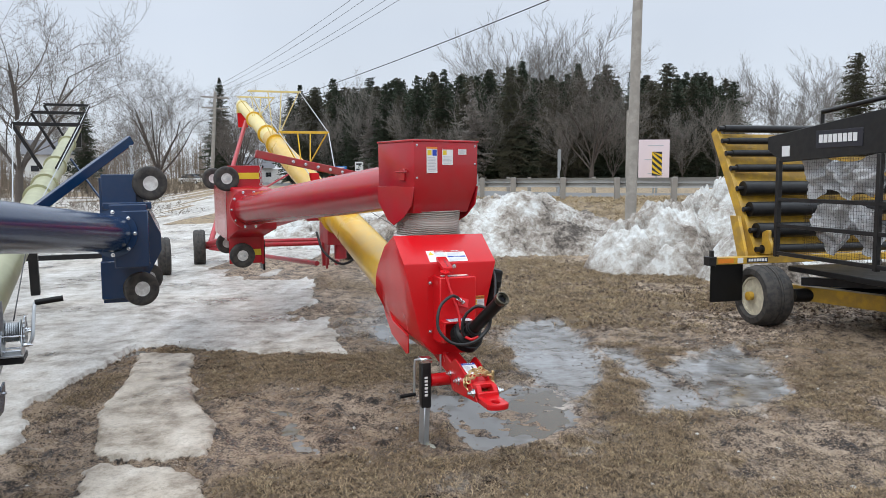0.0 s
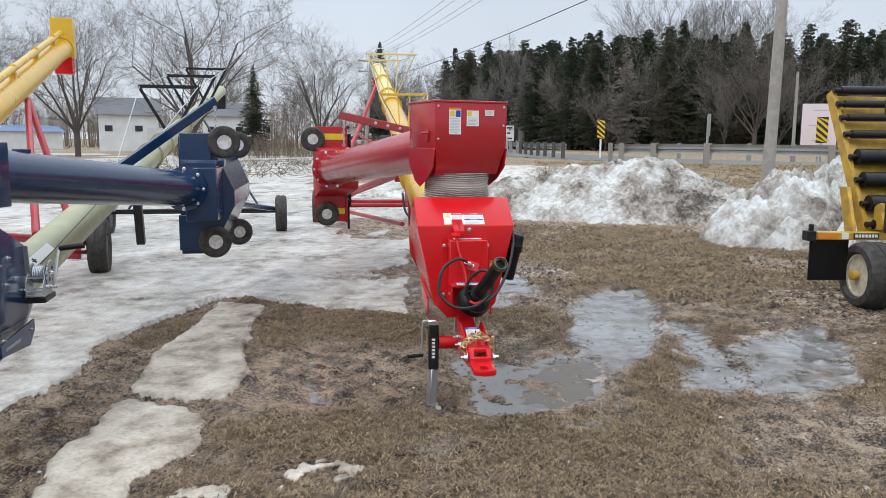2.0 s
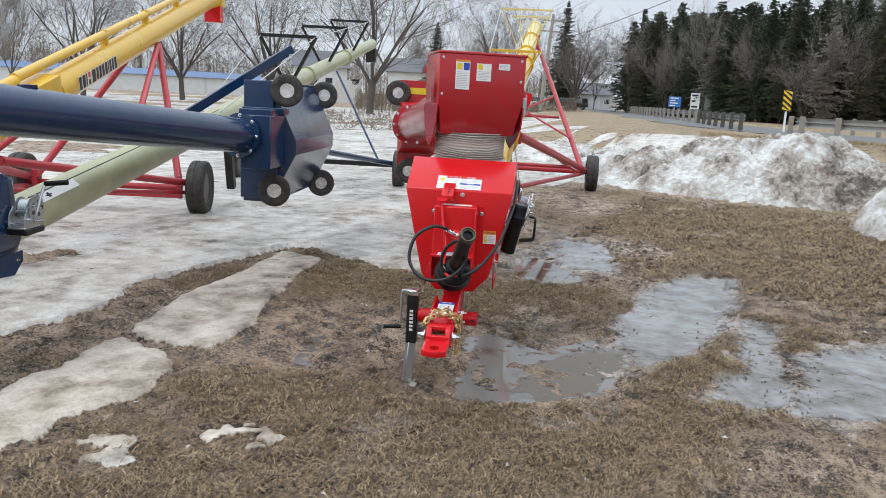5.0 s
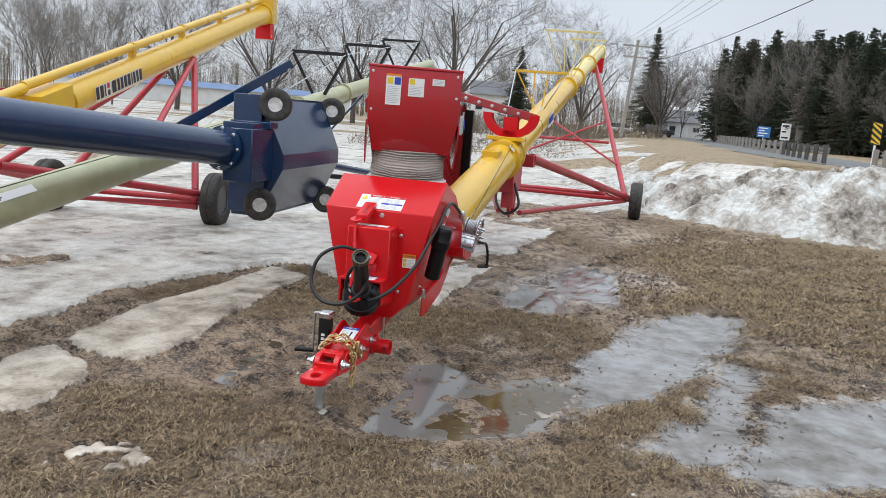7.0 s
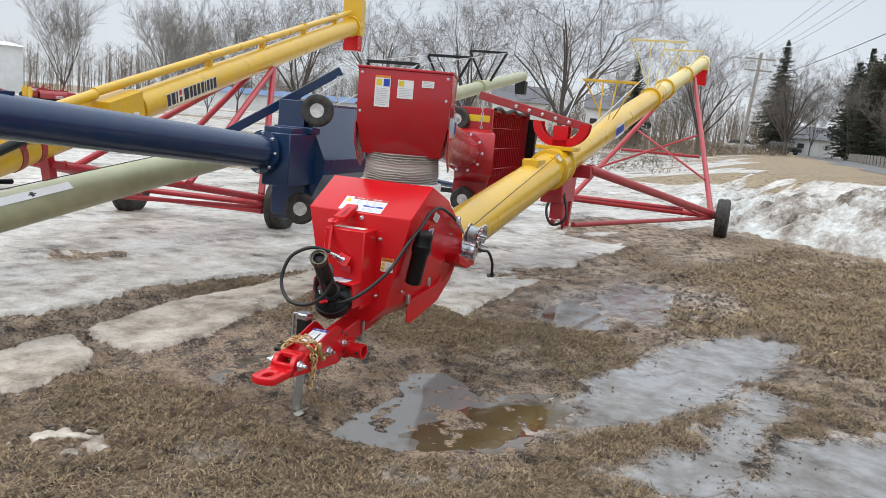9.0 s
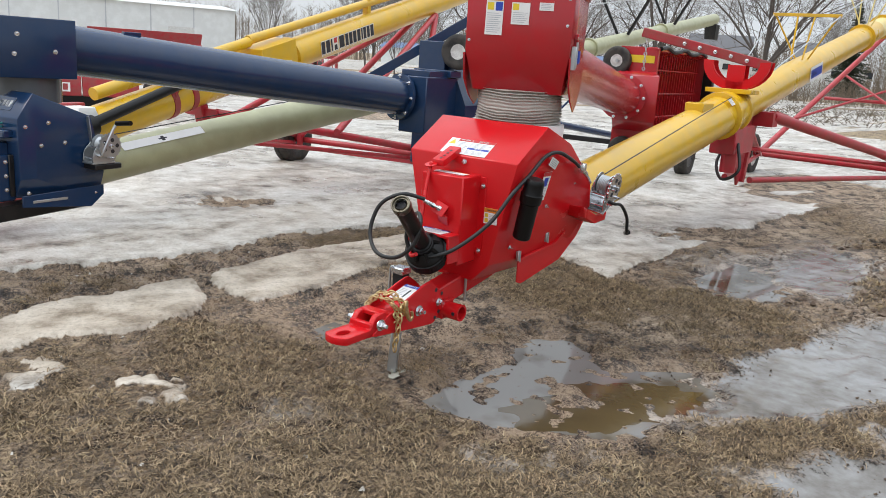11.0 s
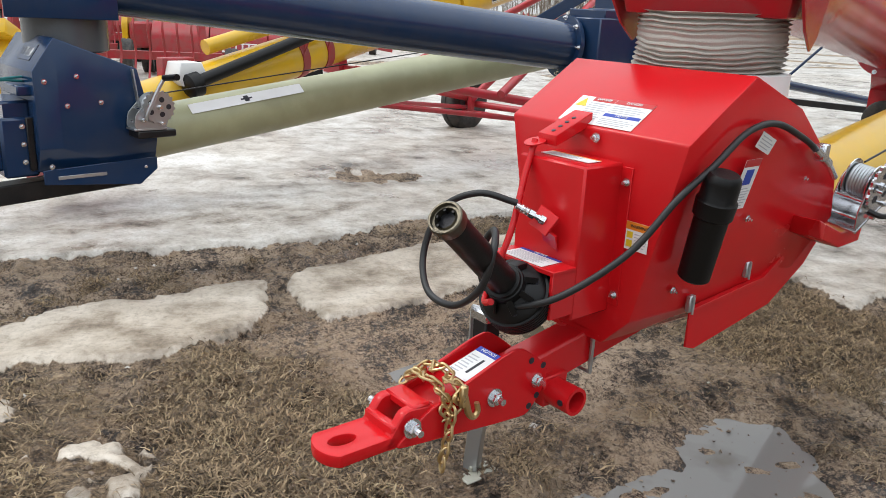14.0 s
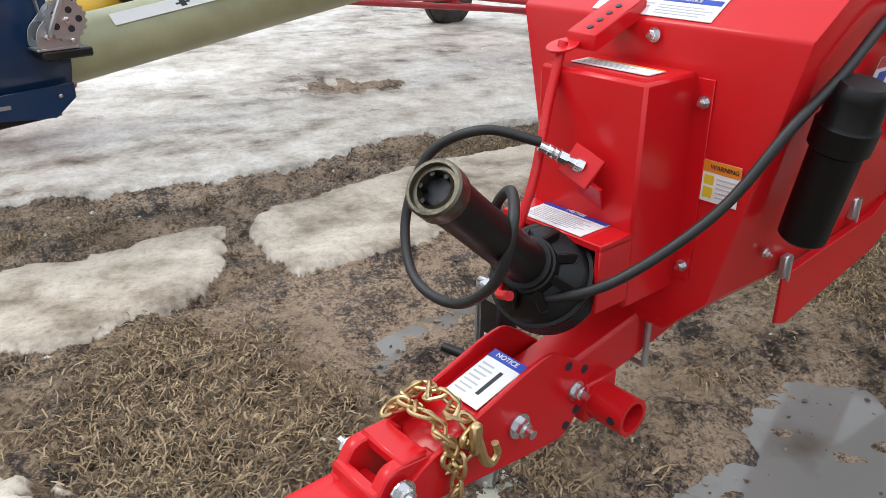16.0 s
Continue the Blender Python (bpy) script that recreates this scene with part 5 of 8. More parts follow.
                part("truss_cable", tube(a, P(11.3) + Vector((sx * .47, 0, .98)), .007, 6), GALV, auger)
            else:
                part("truss_cable", tube(a, P(15.6) + Vector((sx * .42, 0, .60)) if u < 12 else P(20.4) + n * .2, .007, 6), GALV, auger)
    # discharge head
    part("discharge_head", merge(tube(P(20.5), P(21.0), .18, 24), box(-.17, .17, 20.6, 20.95, az(20.7) - .20, az(20.7) - .08)), YEL_PALE, auger)
    part("spout", bevelled(loft([[(-.16, 20.62, az(20.7) - .16), (.16, 20.62, az(20.7) - .16), (.16, 20.98, az(20.7) - .14), (-.16, 20.98, az(20.7) - .14)], [(-.14, 20.70, az(20.7) - .62), (.14, 20.70, az(20.7) - .62), (.14, 20.98, az(20.7) - .62), (-.14, 20.98, az(20.7) - .62)]]), .004, 1), RED, auger)
    # transport frame
    ua, hv = 11.6, 1.36
    part("axle", tube((-hv, ua, .37), (hv, ua, .37), .05, 12), PINK_RED, auger)
    for sx in (-1, 1):
        wheel(auger, (sx * (hv + .08), ua, .345), (1, 0, 0), .345, .22, RIM_G, "transport_wheel")
        part("lower_frame", tube((sx * .16, 5.9, az(5.9) - .20), (sx * (hv - .06), ua, .40), .055, 12), PINK_RED, auger, "dark red lower frame tube")
        part("lower_frame", tube((sx * .12, 5.6, .62), (sx * (hv - .1), ua - .12, .34), .03, 10), PINK_RED, auger)
        part("lift_leg", tube((sx * (hv - .12), ua, .42), (sx * .13, 17.4, az(17.4) - .14), .05, 12), PINK_RED, auger, "red lift leg")
        part("frame_brace", tube((sx * .16, 6.1, az(6.1) - .20), (sx * (hv - .2), ua - .3, .36), .018, 8), PINK_RED, auger)
        part("frame_brace", tube((sx * (hv - .35), 12.4, .95), (-sx * (hv - .75), 14.4, 1.75), .022, 8), PINK_RED, auger)
    part("frame_brace", tube((-.95, 9.3, .62), (.95, 9.3, .62), .03, 8), PINK_RED, auger)
    part("frame_brace", tube((-.78, 13.6, 1.33), (.78, 13.6, 1.33), .03, 8), PINK_RED, auger)
    part("frame_strap", prism_x([(5.2,az(5.2)-.2),(5.9,az(5.9)-.2),(5.9,az(5.9)-.5),(5.6,.55)], -.012,.012,.002), PINK_RED, auger)
    part("frame_saddle", merge(box(-.20, .20, 5.8, 6.0, az(5.9) - .30, az(5.9) - .16), beam((0, 5.85, az(5.9) - .26), (0, 5.7, .58), .08, .08)), PINK_RED, auger)


main_tube()


# safety chain wound round the tongue
def chain():
    pts = []
    for i in range(44):
        t = i / 43
        a = -1.2 + 11.0 * t
        rx, rz = 0.080 + .006 * math.sin(i * 1.7), 0.062 + .006 * math.cos(i * 2.3)
        pts.append(Vector((rx * math.sin(a), 0.232 + 0.070 * t + .012 * math.sin(i * 2.1), 0.470 + 0.026 * t + rz * math.cos(a))))
    for i in range(8):
        pts.append(Vector((0.086 + .004 * (i % 2), 0.262 - .004 * i, 0.47 - .021 * i)))
    link = []
    for k in range(20):
        a = 2 * math.pi * k / 20
        link.append((0.0105 * math.cos(a), 0.0165 * math.sin(a) + (.006 if math.sin(a) > 0 else -.006), 0))
    q = [Vector(p) for p in link]
    rings = []
    for i, p in enumerate(q):
        d = (q[(i + 1) % 20] - q[i - 1]).normalized()
        nn = Vector((0, 0, 1))
        bn = d.cross(nn)
        rings.append([p + 0.0040 * (math.cos(2 * math.pi * k / 7) * nn + math.sin(2 * math.pi * k / 7) * bn) for k in range(7)])
    rings.append(rings[0])
    bm = loft(rings, caps=False)
    bmesh.ops.remove_doubles(bm, verts=bm.verts, dist=1e-6)
    first = None
    for i in range(len(pts) - 1):
        d = (pts[i + 1] - pts[i]).normalized()
        x = d.orthogonal().normalized()
        spin = 45 + 90 * (i % 2) + random.uniform(-18, 18)
        z = d.cross(x)
        m = Matrix.Translation((pts[i] + pts[i + 1]) / 2) @ Matrix((x, d, x.cross(d))).transposed().to_4x4() @ pose(0, 0, 0, 0, spin, 0)
        if first is None:
            first = part("chain_link", bm, GOLD, auger, "gold zinc-plated chain link", m)
        else:
            share(first, auger, m)
    hk = [(0.092, 0.288, 0.515), (0.098, 0.296, 0.480), (0.100, 0.304, 0.455), (0.100, 0.320, 0.442), (0.100, 0.333, 0.455), (0.099, 0.328, 0.478)]
    part("chain_hook", merge(sweep(hk, .0105, 8, 5, taper=.7), box(.088, .104, .276, .298, .475, .535, .004)), GOLD, auger, "gold grab hook")


chain()


# ---- the blue and green auger ----
G = pose(-2.48, 3.855, 0, 0, 0, 23)
B = pose(-2.38, 3.50, 0, 0, 0, 6.5)
GB = G.inverted() @ B
blue = thing("grain_auger", G, "navy blue and pale green swing-hopper grain auger", "auger", "grain augers in the yard")


def gz(u):
    return 0.725 + 0.1282 * u


def blue_auger():
    def section(u, zt, zb, w, wb):
        return [(-w, u, zt), (-w, u, .72), (-wb, u, zb), (wb, u, zb), (w, u, .72), (w, u, zt)]
    part("intake_housing", bevelled(loft([section(-.645, 1.065, .61, .25, .20), section(-.545, 1.21, .60, .25, .20), section(-.18, 1.07, .56, .25, .20), section(-.10, .74, .58, .25, .20)]), .006, 2), BLUE, blue, "navy sheet-steel intake housing")
    part("skirt", prism_x([(-.64, .625), (-.64, .56), (-.20, .515), (-.11, .585), (-.11, .645)], .244, .256, .002), BLUE, blue)
    part("skirt_trim", box(.256, .259, -.58, -.36, .578, .594, .001), GALV, blue)
    part("gearbox_cover", box(-.14, .15, -.83, -.64, .62, .93, .012), BLUE, blue)
    part("side_cover", box(.02, .185, -.78, -.63, .59, .86, .012), BLUE, blue)
    part("shaft_collar", box(-.10, .10, -.90, -.82, .66, .84, .012), BLUE, blue)
    decal(blue, facing((.1515, -.77, .885), (1, 0, 0)), .035, .06, lines(.1, .9, .1, .9, 5), label="small white label")
    for k in range(2):
        part("service_hose", sweep([(.10, -.64, 1.03 - .02 * k), (.16, -.78, 1.02), (.18, -.86 - .02 * k, .97), (.165, -.80, .90), (.12, -.83, .84)], .006, 8, 8), mat("teal_hose", (.03, .20, .20), .4), blue, "teal rubber hose")
    part("hose_bracket", box(.02, .20, -.70, -.635, .955, 1.0, .006), BLUE, blue)
    for z in (.66, .74, .82):
        hexbolt(blue, (.186, -.69, z), (1, 0, 0), .008)
    part("drive_shaft", tube((0.04, -.88, .72), (.05, -1.6, .76), .045, 16), BLACK, blue, "black plastic shaft guard")
    part("gearbox_panel", box(.186, .20, -.675, -.645, .62, .86, .004), BLACK_P, blue)
    part("tongue", beam((.12, -.15, .545), (.10, -2.1, .44), .11, .09, .006), BLACK_P, blue)
    part("jack", merge(beam((-.25, -1.5, .02), (-.25, -1.5, .55), .06, .06), box(-.32, -.18, -1.57, -1.43, 0, .012), beam((-.25, -1.5, .40), (0, -1.5, .43), .05, .05)), BLACK_P, blue)
    side = (1, 0, 0)
    for u, z in ((-.60, 1.02), (-.46, 1.04), (-.51, .91), (-.36, .92), (-.23, .83), (-.60, .64), (-.17, .60)):
        hexbolt(blue, (.251, u, z), side, .008)
    decal(blue, facing((.06, -.5965, 1.139), (0, -.82, .57)), .17, .085, [(0, 1, 0, 1, BLUE)] + [(.06 + .18 * k, .20 + .18 * k, .25, .75, WHITE) for k in range(5)], label="white and red maker's emblem")
    # winch
    wx, wu, wz = .31, -.17, .87
    w = hand_winch(blue, pose(wx, wu, wz, 0, 0, 0), GALV, [(.045, -.045, -.025), (.075, -.04, -.02), (.09, -.03, .02), (.095, .02, .12), (.10, .05, .17), (.23, .05, .185)])
    part("winch_bracket", box(.22, .36, wu - .07, wu + .12, wz - .115, wz - .08, .006), BLACK_P, blue)
    part("winch_strap", beam((.26, wu - .02, wz + .03), (.26, wu - .04, wz + .20), .03, .006, .001), GALV, blue)
    part("winch_cable", tube((wx, wu + .05, wz + .085), (.08, 4.0, gz(4.0) + .14), .0035, 6), BLACK_P, blue)
    # tube
    def P(u, v=0.0, dz=0.0):
        return Vector((v, u, gz(u) + dz))
    d = (P(10) - P(0)).normalized()
    n = Vector((0, -d.z, d.y))
    part("auger_tube", tube(P(-.3), P(8.8), .135, 36), GREEN, blue, "pale green auger tube")
    part("auger_tube", tube(P(8.8), P(17.0), .132, 28), GREEN, blue)
    for u in (5.6, 6.6, 8.8, 12.6):
        part("tube_collar", lathe([(.13, -.03), (.165, -.03), (.165, .03), (.13, .03)], P(u), d, 28), GREEN, blue)
    decal(blue, along(P(.50, .0965, .0985), (.69, 0, .72), d), .70, .062, [(.46, .50, .2, .8, INK_AND_HOLE), (.43, .53, .42, .58, INK_AND_HOLE)], label="long white paper label")
    part("discharge_spout", bevelled(loft([[(-.14, 16.7, gz(16.8) - .1), (.14, 16.7, gz(16.8) - .1), (.14, 17.1, gz(16.8) - .1), (-.14, 17.1, gz(16.8) - .1)], [(-.12, 16.8, gz(16.8) - .45), (.12, 16.8, gz(16.8) - .45), (.12, 17.1, gz(16.8) - .45), (-.12, 17.1, gz(16.8) - .45)]]), .004, 1), BLACK_P, blue)
    # V trusses
    for u in (7.45, 10.3, 13.15):
        top = Vector((0, u, 2.40 + .13 * (u - 7.45)))
        hw = .42
        part("truss_bar", beam(top + Vector((-hw, 0, 0)), top + Vector((hw, 0, 0)), .05, .05), BLACK_P, blue, "black truss cross bar")
        for sx in (-1, 1):
            part("truss_strut", beam(top + Vector((sx * hw, 0, 0)), P(u + .05, sx * .09, .11), .045, .045), BLACK_P, blue)
            part("truss_cable", tube(top + Vector((sx * hw * .97, 0, 0)), (P(4.0, sx * .1, .12) if u < 8 else Vector((sx * hw * .97, u - 2.85, 2.40 + .13 * (u - 10.3)))), .007, 6), GALV, blue)
    # swing hopper
    b1 = bevelled(loft([[(-.22, -.27, 1.285), (.22, -.27, 1.285), (.22, .20, 1.285), (-.22, .20, 1.285)], [(-.22, -.27, 1.625), (.22, -.27, 1.625), (.22, .20, 1.625), (-.22, .20, 1.625)]]), .006, 2)
    part("transfer_hopper", b1, BLUE, blue, "navy transfer hopper", GB)
    part("clear_boot", lathe([(.17, 1.13), (.19, 1.14), (.19, 1.29), (.17, 1.30)], (0, -.02, 0), (0, 0, 1), 32), mat("smoky_vinyl", (.06, .07, .08), .25, 0, (.10, .11, .12), 5, 50, .1), blue, "smoky flexible boot", GB)
    for y, z in ((-.12, 1.53), (.08, 1.44), (-.14, 1.42)):
        hexbolt(blue, GB @ Vector((.221, y, z)), GB.to_3x3() @ Vector((1, 0, 0)), .009)
    decal(blue, GB @ facing((0, -.2715, 1.46), (0, -1, 0)), .20, .27, [(0, 1, .9, 1, LABEL_RED), (.1, .9, .05, .2, LABEL_YEL)] + lines(.1, .9, .3, .85, 9))
    p0, p1 = Vector((0.02, .18, 1.455)), Vector((0.02, 2.88, 1.215))
    part("swing_tube", tube(p0, p1, .150, 40), BLUE, blue, "long navy swing tube", GB)
    part("tube_lug", box(.0, .05, .55, .66, 1.56, 1.585, .004), BLUE, blue, "", GB)
    dd = (p1 - p0).normalized()
    part("tube_flange", lathe([(.15, -.03), (.195, -.03), (.195, 0), (.15, 0)], p1, dd, 36), BLUE, blue, "", GB)
    _, sx_, ux = axes(p0, p1)
    for i in range(8):
        a = 2 * math.pi * i / 8
        hexbolt(blue, GB @ (p1 - dd * .03 + .175 * (math.cos(a) * sx_ + math.sin(a) * ux)), GB.to_3x3() @ -dd, .011)
    folded_blue()
    # lift arm
    gi = G.inverted()
    e1 = gi @ Vector((-2.96, 7.47, 2.03))
    e0 = gi @ Vector((-3.62, 6.42, 1.22))
    part("lift_arm", beam(e0, e1, .06, .085, .005), BLUE, blue, "navy hopper lift arm")
    for i in range(10):
        part("chain_link", lathe([(.010, -.004), (.018, -.004), (.018, .004), (.010, .004)], e1 + Vector((0, -.05, -.07 - .034 * i)), (1, .2, 0) if i % 2 else (.2, 1, 0), 10, True), GALV, blue)
    # transport gear
    ua = 9.45
    part("axle", beam((-1.3, ua, .40), (1.5, ua, .40), .08, .08), BLACK_P, blue, "black axle beam")
    for sx, x in ((-1, -1.38), (1, 1.55)):
        wheel(blue, (x, ua, .335), (1, 0, 0), .335, .20, RIM_K, "transport_wheel")
        part("lower_frame", tube((sx * .15, 4.6, gz(4.6) - .25), (x - sx * .1, ua, .42), .045, 10), BLUE, blue)
        part("lift_leg", beam((x - sx * .35, ua, .42), (sx * .12, 11.0, gz(11.0) - .12), .03, .03), BLUE, blue)
    part("frame_saddle", beam((0, 4.5, gz(4.5) - .1), (0, 4.7, .45), .09, .09), BLACK_P, blue)


def folded_blue():
    """The intake hopper, folded up on edge: x to its closed side, y along, z up."""
    m = G.inverted() @ pose(-2.62, 6.86, 0, 0, 0, 20.6)
    L, z0, z1 = 1.60, .58, 1.67
    part("intake_neck", box(-.24, .03, -.45, .05, .93, 1.40, .008), BLUE, blue, "", m)
    part("neck_collar", box(-.27, .02, -.40, -.10, 1.395, 1.45, .006), BLUE, blue, "", m)
    bm = loft([[(.13, .02, 1.03), (.13, L, 1.03), (.13, L, 1.17), (.13, .02, 1.17)], [(-.10, .0, z0), (-.10, L + .06, z0), (-.10, L + .06, z1), (-.10, .0, z1)]], caps=False)
    bm.faces.new([v for v in bm.verts][:4])
    bmesh.ops.recalc_face_normals(bm, faces=bm.faces)
    bmesh.ops.solidify(bm, geom=list(bm.faces), thickness=.006)
    part("intake_pan", bm, BLUE, blue, "glossy navy intake pan on edge", m, False)
    part("pan_edge", box(-.125, -.095, -.01, L + .07, z1 - .01, z1 + .015, .003), BLUE, blue, "", m)
    part("pan_edge", box(-.125, -.095, -.01, L + .07, z0 - .015, z0 + .01, .003), BLUE, blue, "", m)
    part("end_plate", prism_x([(.0, z0), (.02, z0), (.02, z1), (.0, z1)], -.36, -.09, .002), BLUE, blue, "", m)
    part("end_wing", box(-.34, -.06, -.06, .02, 1.42, 1.70, .006), BLUE, blue, "", m)
    part("end_wing", box(-.37, -.02, -.06, .02, .62, .95, .006), BLUE, blue, "", m)
    part("end_step", box(-.33, .06, -.14, .03, 1.40, 1.46, .006), BLUE, blue, "", m)
    for x, y, z in ((.05, -.02, 1.62), (-.05, -.05, .70), (.0, 1.68, 1.585), (.0, 1.62, .60)):
        wheel(blue, m @ Vector((x, y, z)), m.to_3x3() @ Vector((.30, -1, 0)), .150, .09, RIM_G, "caster_wheel", rim_r=.42)
        part("caster_arm", beam(m @ Vector((x + .02, y + .06, z)), m @ Vector((x - .18, y + .08, z)), .05, .05), BLUE, blue)


blue_auger()


# ---- the yellow auger with the lettered tube ----
Y = pose(-5.61, 6.95, 0, 0, 0, 28.3)
yellow = thing("grain_auger", Y, "yellow grain auger on a red transport frame", "auger", "grain augers in the yard")


def yz(u):
    return 1.555 + 0.2480 * u


def yellow_auger():
    def P(u, v=0.0, dz=0.0):
        return Vector((v, u, yz(u) + dz))
    d = (P(5) - P(0)).normalized()
    n = Vector((0, -d.z, d.y))
    part("auger_tube", tube(P(-3.6), P(-.55), .165, 36), YEL, yellow, "yellow lower auger tube")
    part("auger_tube", tube(P(-.55), P(7.1), .172, 36), YEL, yellow, "yellow upper auger tube")
    part("tube_sleeve", merge(bevelled(moved(box(-.20, .20, -.30, .30, -.20, .22), Matrix.Translation(P(-.75)) @ pose(0, 0, 0, math.degrees(math.atan(.248)), 0, 0)), .0)), YEL, yellow)
    part("tube_collar", lathe([(.17, 0), (.205, .01), (.205, .07), (.17, .08)], P(-.42), d, 32), YEL, yellow)
    for u in (-2.3, -2.05):
        part("red_band", lathe([(.168, 0), (.174, .0), (.174, .07), (.168, .07)], P(u), d, 32), RED_OLD, yellow)
        part("band_clamp", beam(P(u, .16, .02), P(u + .12, .17, .26), .03, .012), RED_OLD, yellow)
    # carry tube above the main tube
    part("return_tube", tube(P(-3.0) + n * .26, P(-1.0) + n * .28, .055, 16), YEL, yellow)
    part("return_tube", tube(P(-1.0) + n * .30, P(6.9) + n * .27, .05, 16), YEL, yellow, "slim yellow drive tube")
    for u in (1.3, 2.9, 4.5, 6.0):
        part("tube_bracket", merge(box(-.04, .04, u - .04, u + .04, yz(u) + .16, yz(u) + .35, .004)), YEL, yellow)
    part("black_pipe", tube(P(-3.3, .22, .10), P(-1.6, .22, .22), .045, 16), BLACK, yellow, "black plastic shaft guard")
    part("pipe_bell", lathe([(.06, 0), (.085, .02), (.085, .10), (.05, .12)], P(-3.36, .22, .09), d, 20), BLACK, yellow)
    part("gearbox_mount", box(-.06, .02, -3.42, -3.16, yz(-3.3) - .05, yz(-3.3) + .26, .008), RED_OLD, yellow, "red gearbox mount")
    part("gearbox", bevelled(prism_x([(-3.41, yz(-3.3) + .13), (-3.37, yz(-3.3) + .08), (-3.22, yz(-3.3) + .10), (-3.18, yz(-3.3) + .15), (-3.22, yz(-3.3) + .24), (-3.38, yz(-3.3) + .24)], .02, .20, .004), .006, 1), WHITE, yellow, "white gearbox shield")
    part("discharge_head", merge(box(-.19, .19, 6.95, 7.25, yz(7.1) - .2, yz(7.1) + .50, .01), tube(P(6.9), P(7.2), .20, 24)), YEL, yellow)
    part("spout", box(-.15, .15, 6.98, 7.26, yz(7.1) - .50, yz(7.1) - .19, .008), RED, yellow)
    # painted maker's mark as plain bars
    f = facing(P(.64, .1735, 0), (1, 0, 0), (0, -.248, 1))
    pale = mat("mark_white", (.8, .78, .68), .4)
    mk = part("maker_mark", box(-.63, .63, -.092, -.088, 0, .0015, 0), pale, yellow, "black lettering bars edged in white", f, False)
    x = -.62
    for w in (.085, .095, .035, .12, .125, .075, .08, .085, .085, .04, .075, .075, .09):
        k = w * .84
        part("bar_edge", box(x - .008, x + k + .008, -.080, .080, .0005, .0015, 0), pale, mk, smooth=False)
        if w != .12:
            part("bar", box(x, x + k, -.070, .070, .001, .0025, 0), INK_AND_HOLE, mk, smooth=False)
        else:
            part("bar", box(x + .02, x + k - .02, .01, .070, .001, .0025, 0), LABEL_RED, mk, smooth=False)
            part("bar", box(x + .02, x + k - .02, -.070, -.01, .001, .0025, 0), INK_AND_HOLE, mk, smooth=False)
        x += w + .012
    decal(yellow, facing(P(-.62, .2025, -.05), (1, 0, 0)), .10, .14, lines(.1, .9, .1, .9, 5), label="small white label")
    # red transport frame
    ua = 1.0
    for sx, x in ((-1, -1.0), (1, 1.19)):
        wheel(yellow, (x, ua + .14, .345), (1, 0, 0), .345, .22, RIM_K, "transport_wheel")
        part("lower_frame", tube((sx * .17, -1.75, .88), (x - sx * .13, ua, .42), .045, 10), PINK_RED, yellow, "red lower frame tube")
        part("lower_frame", tube((sx * .17, -1.75, .62), (x - sx * .13, ua, .30), .025, 10), PINK_RED, yellow)
        part("lift_leg", tube((x - sx * .22, ua, .40), (sx * .14, 3.05, yz(3.05) - .15), .045, 10), PINK_RED, yellow, "red lift leg")
        part("lift_leg", tube((x - sx * .35, -.6, .70), (sx * .14, 3.0, yz(3.0) - .15), .04, 10), PINK_RED, yellow)
        part("leg_strap", beam((x - sx * .22, ua, .22), (x - sx * .22, ua, .50), .06, .06), PINK_RED, yellow)
    part("axle", tube((-.95, ua + .1, .34), (.98, ua + .1, .34), .04, 10), PINK_RED, yellow)
    part("frame_bar", beam((-.9, ua, .25), (.95, ua, .25), .05, .05), PINK_RED, yellow)
    part("frame_saddle", merge(beam((0, -1.8, yz(-1.8) - .1), (0, -1.7, .60), .10, .10), beam((-.2, -1.75, .88), (.2, -1.75, .88), .07, .07), box(-.03, .03, -1.95, -1.65, yz(-1.8) - .1, yz(-1.8) + .05)), PINK_RED, yellow)
    part("intake_box", bevelled(loft([[(-.20, -4.3, .22), (.20, -4.3, .22), (.20, -3.7, .32), (-.20, -3.7, .32)], [(-.22, -4.3, .55), (.22, -4.3, .55), (.22, -3.6, .70), (-.22, -3.6, .70)]]), .006, 1), RED_OLD, yellow, "red intake box")
    part("tongue", beam((0, -3.6, .40), (0, -5.2, .38), .10, .10), RED_OLD, yellow)
    part("jack", merge(beam((.1, -4.9, 0), (.1, -4.9, .50), .05, .05), box(.04, .16, -4.96, -4.84, 0, .01)), BLACK_P, yellow)


yellow_auger()


# ---- bale wrapper at the right ----
W = pose(3.50, 8.60, 0, 0, 0, 13.5)
wrapper = thing("bale_wrapper", W, "ochre yellow bale wrapper with black rollers and a black mesh guard", "farm machine")


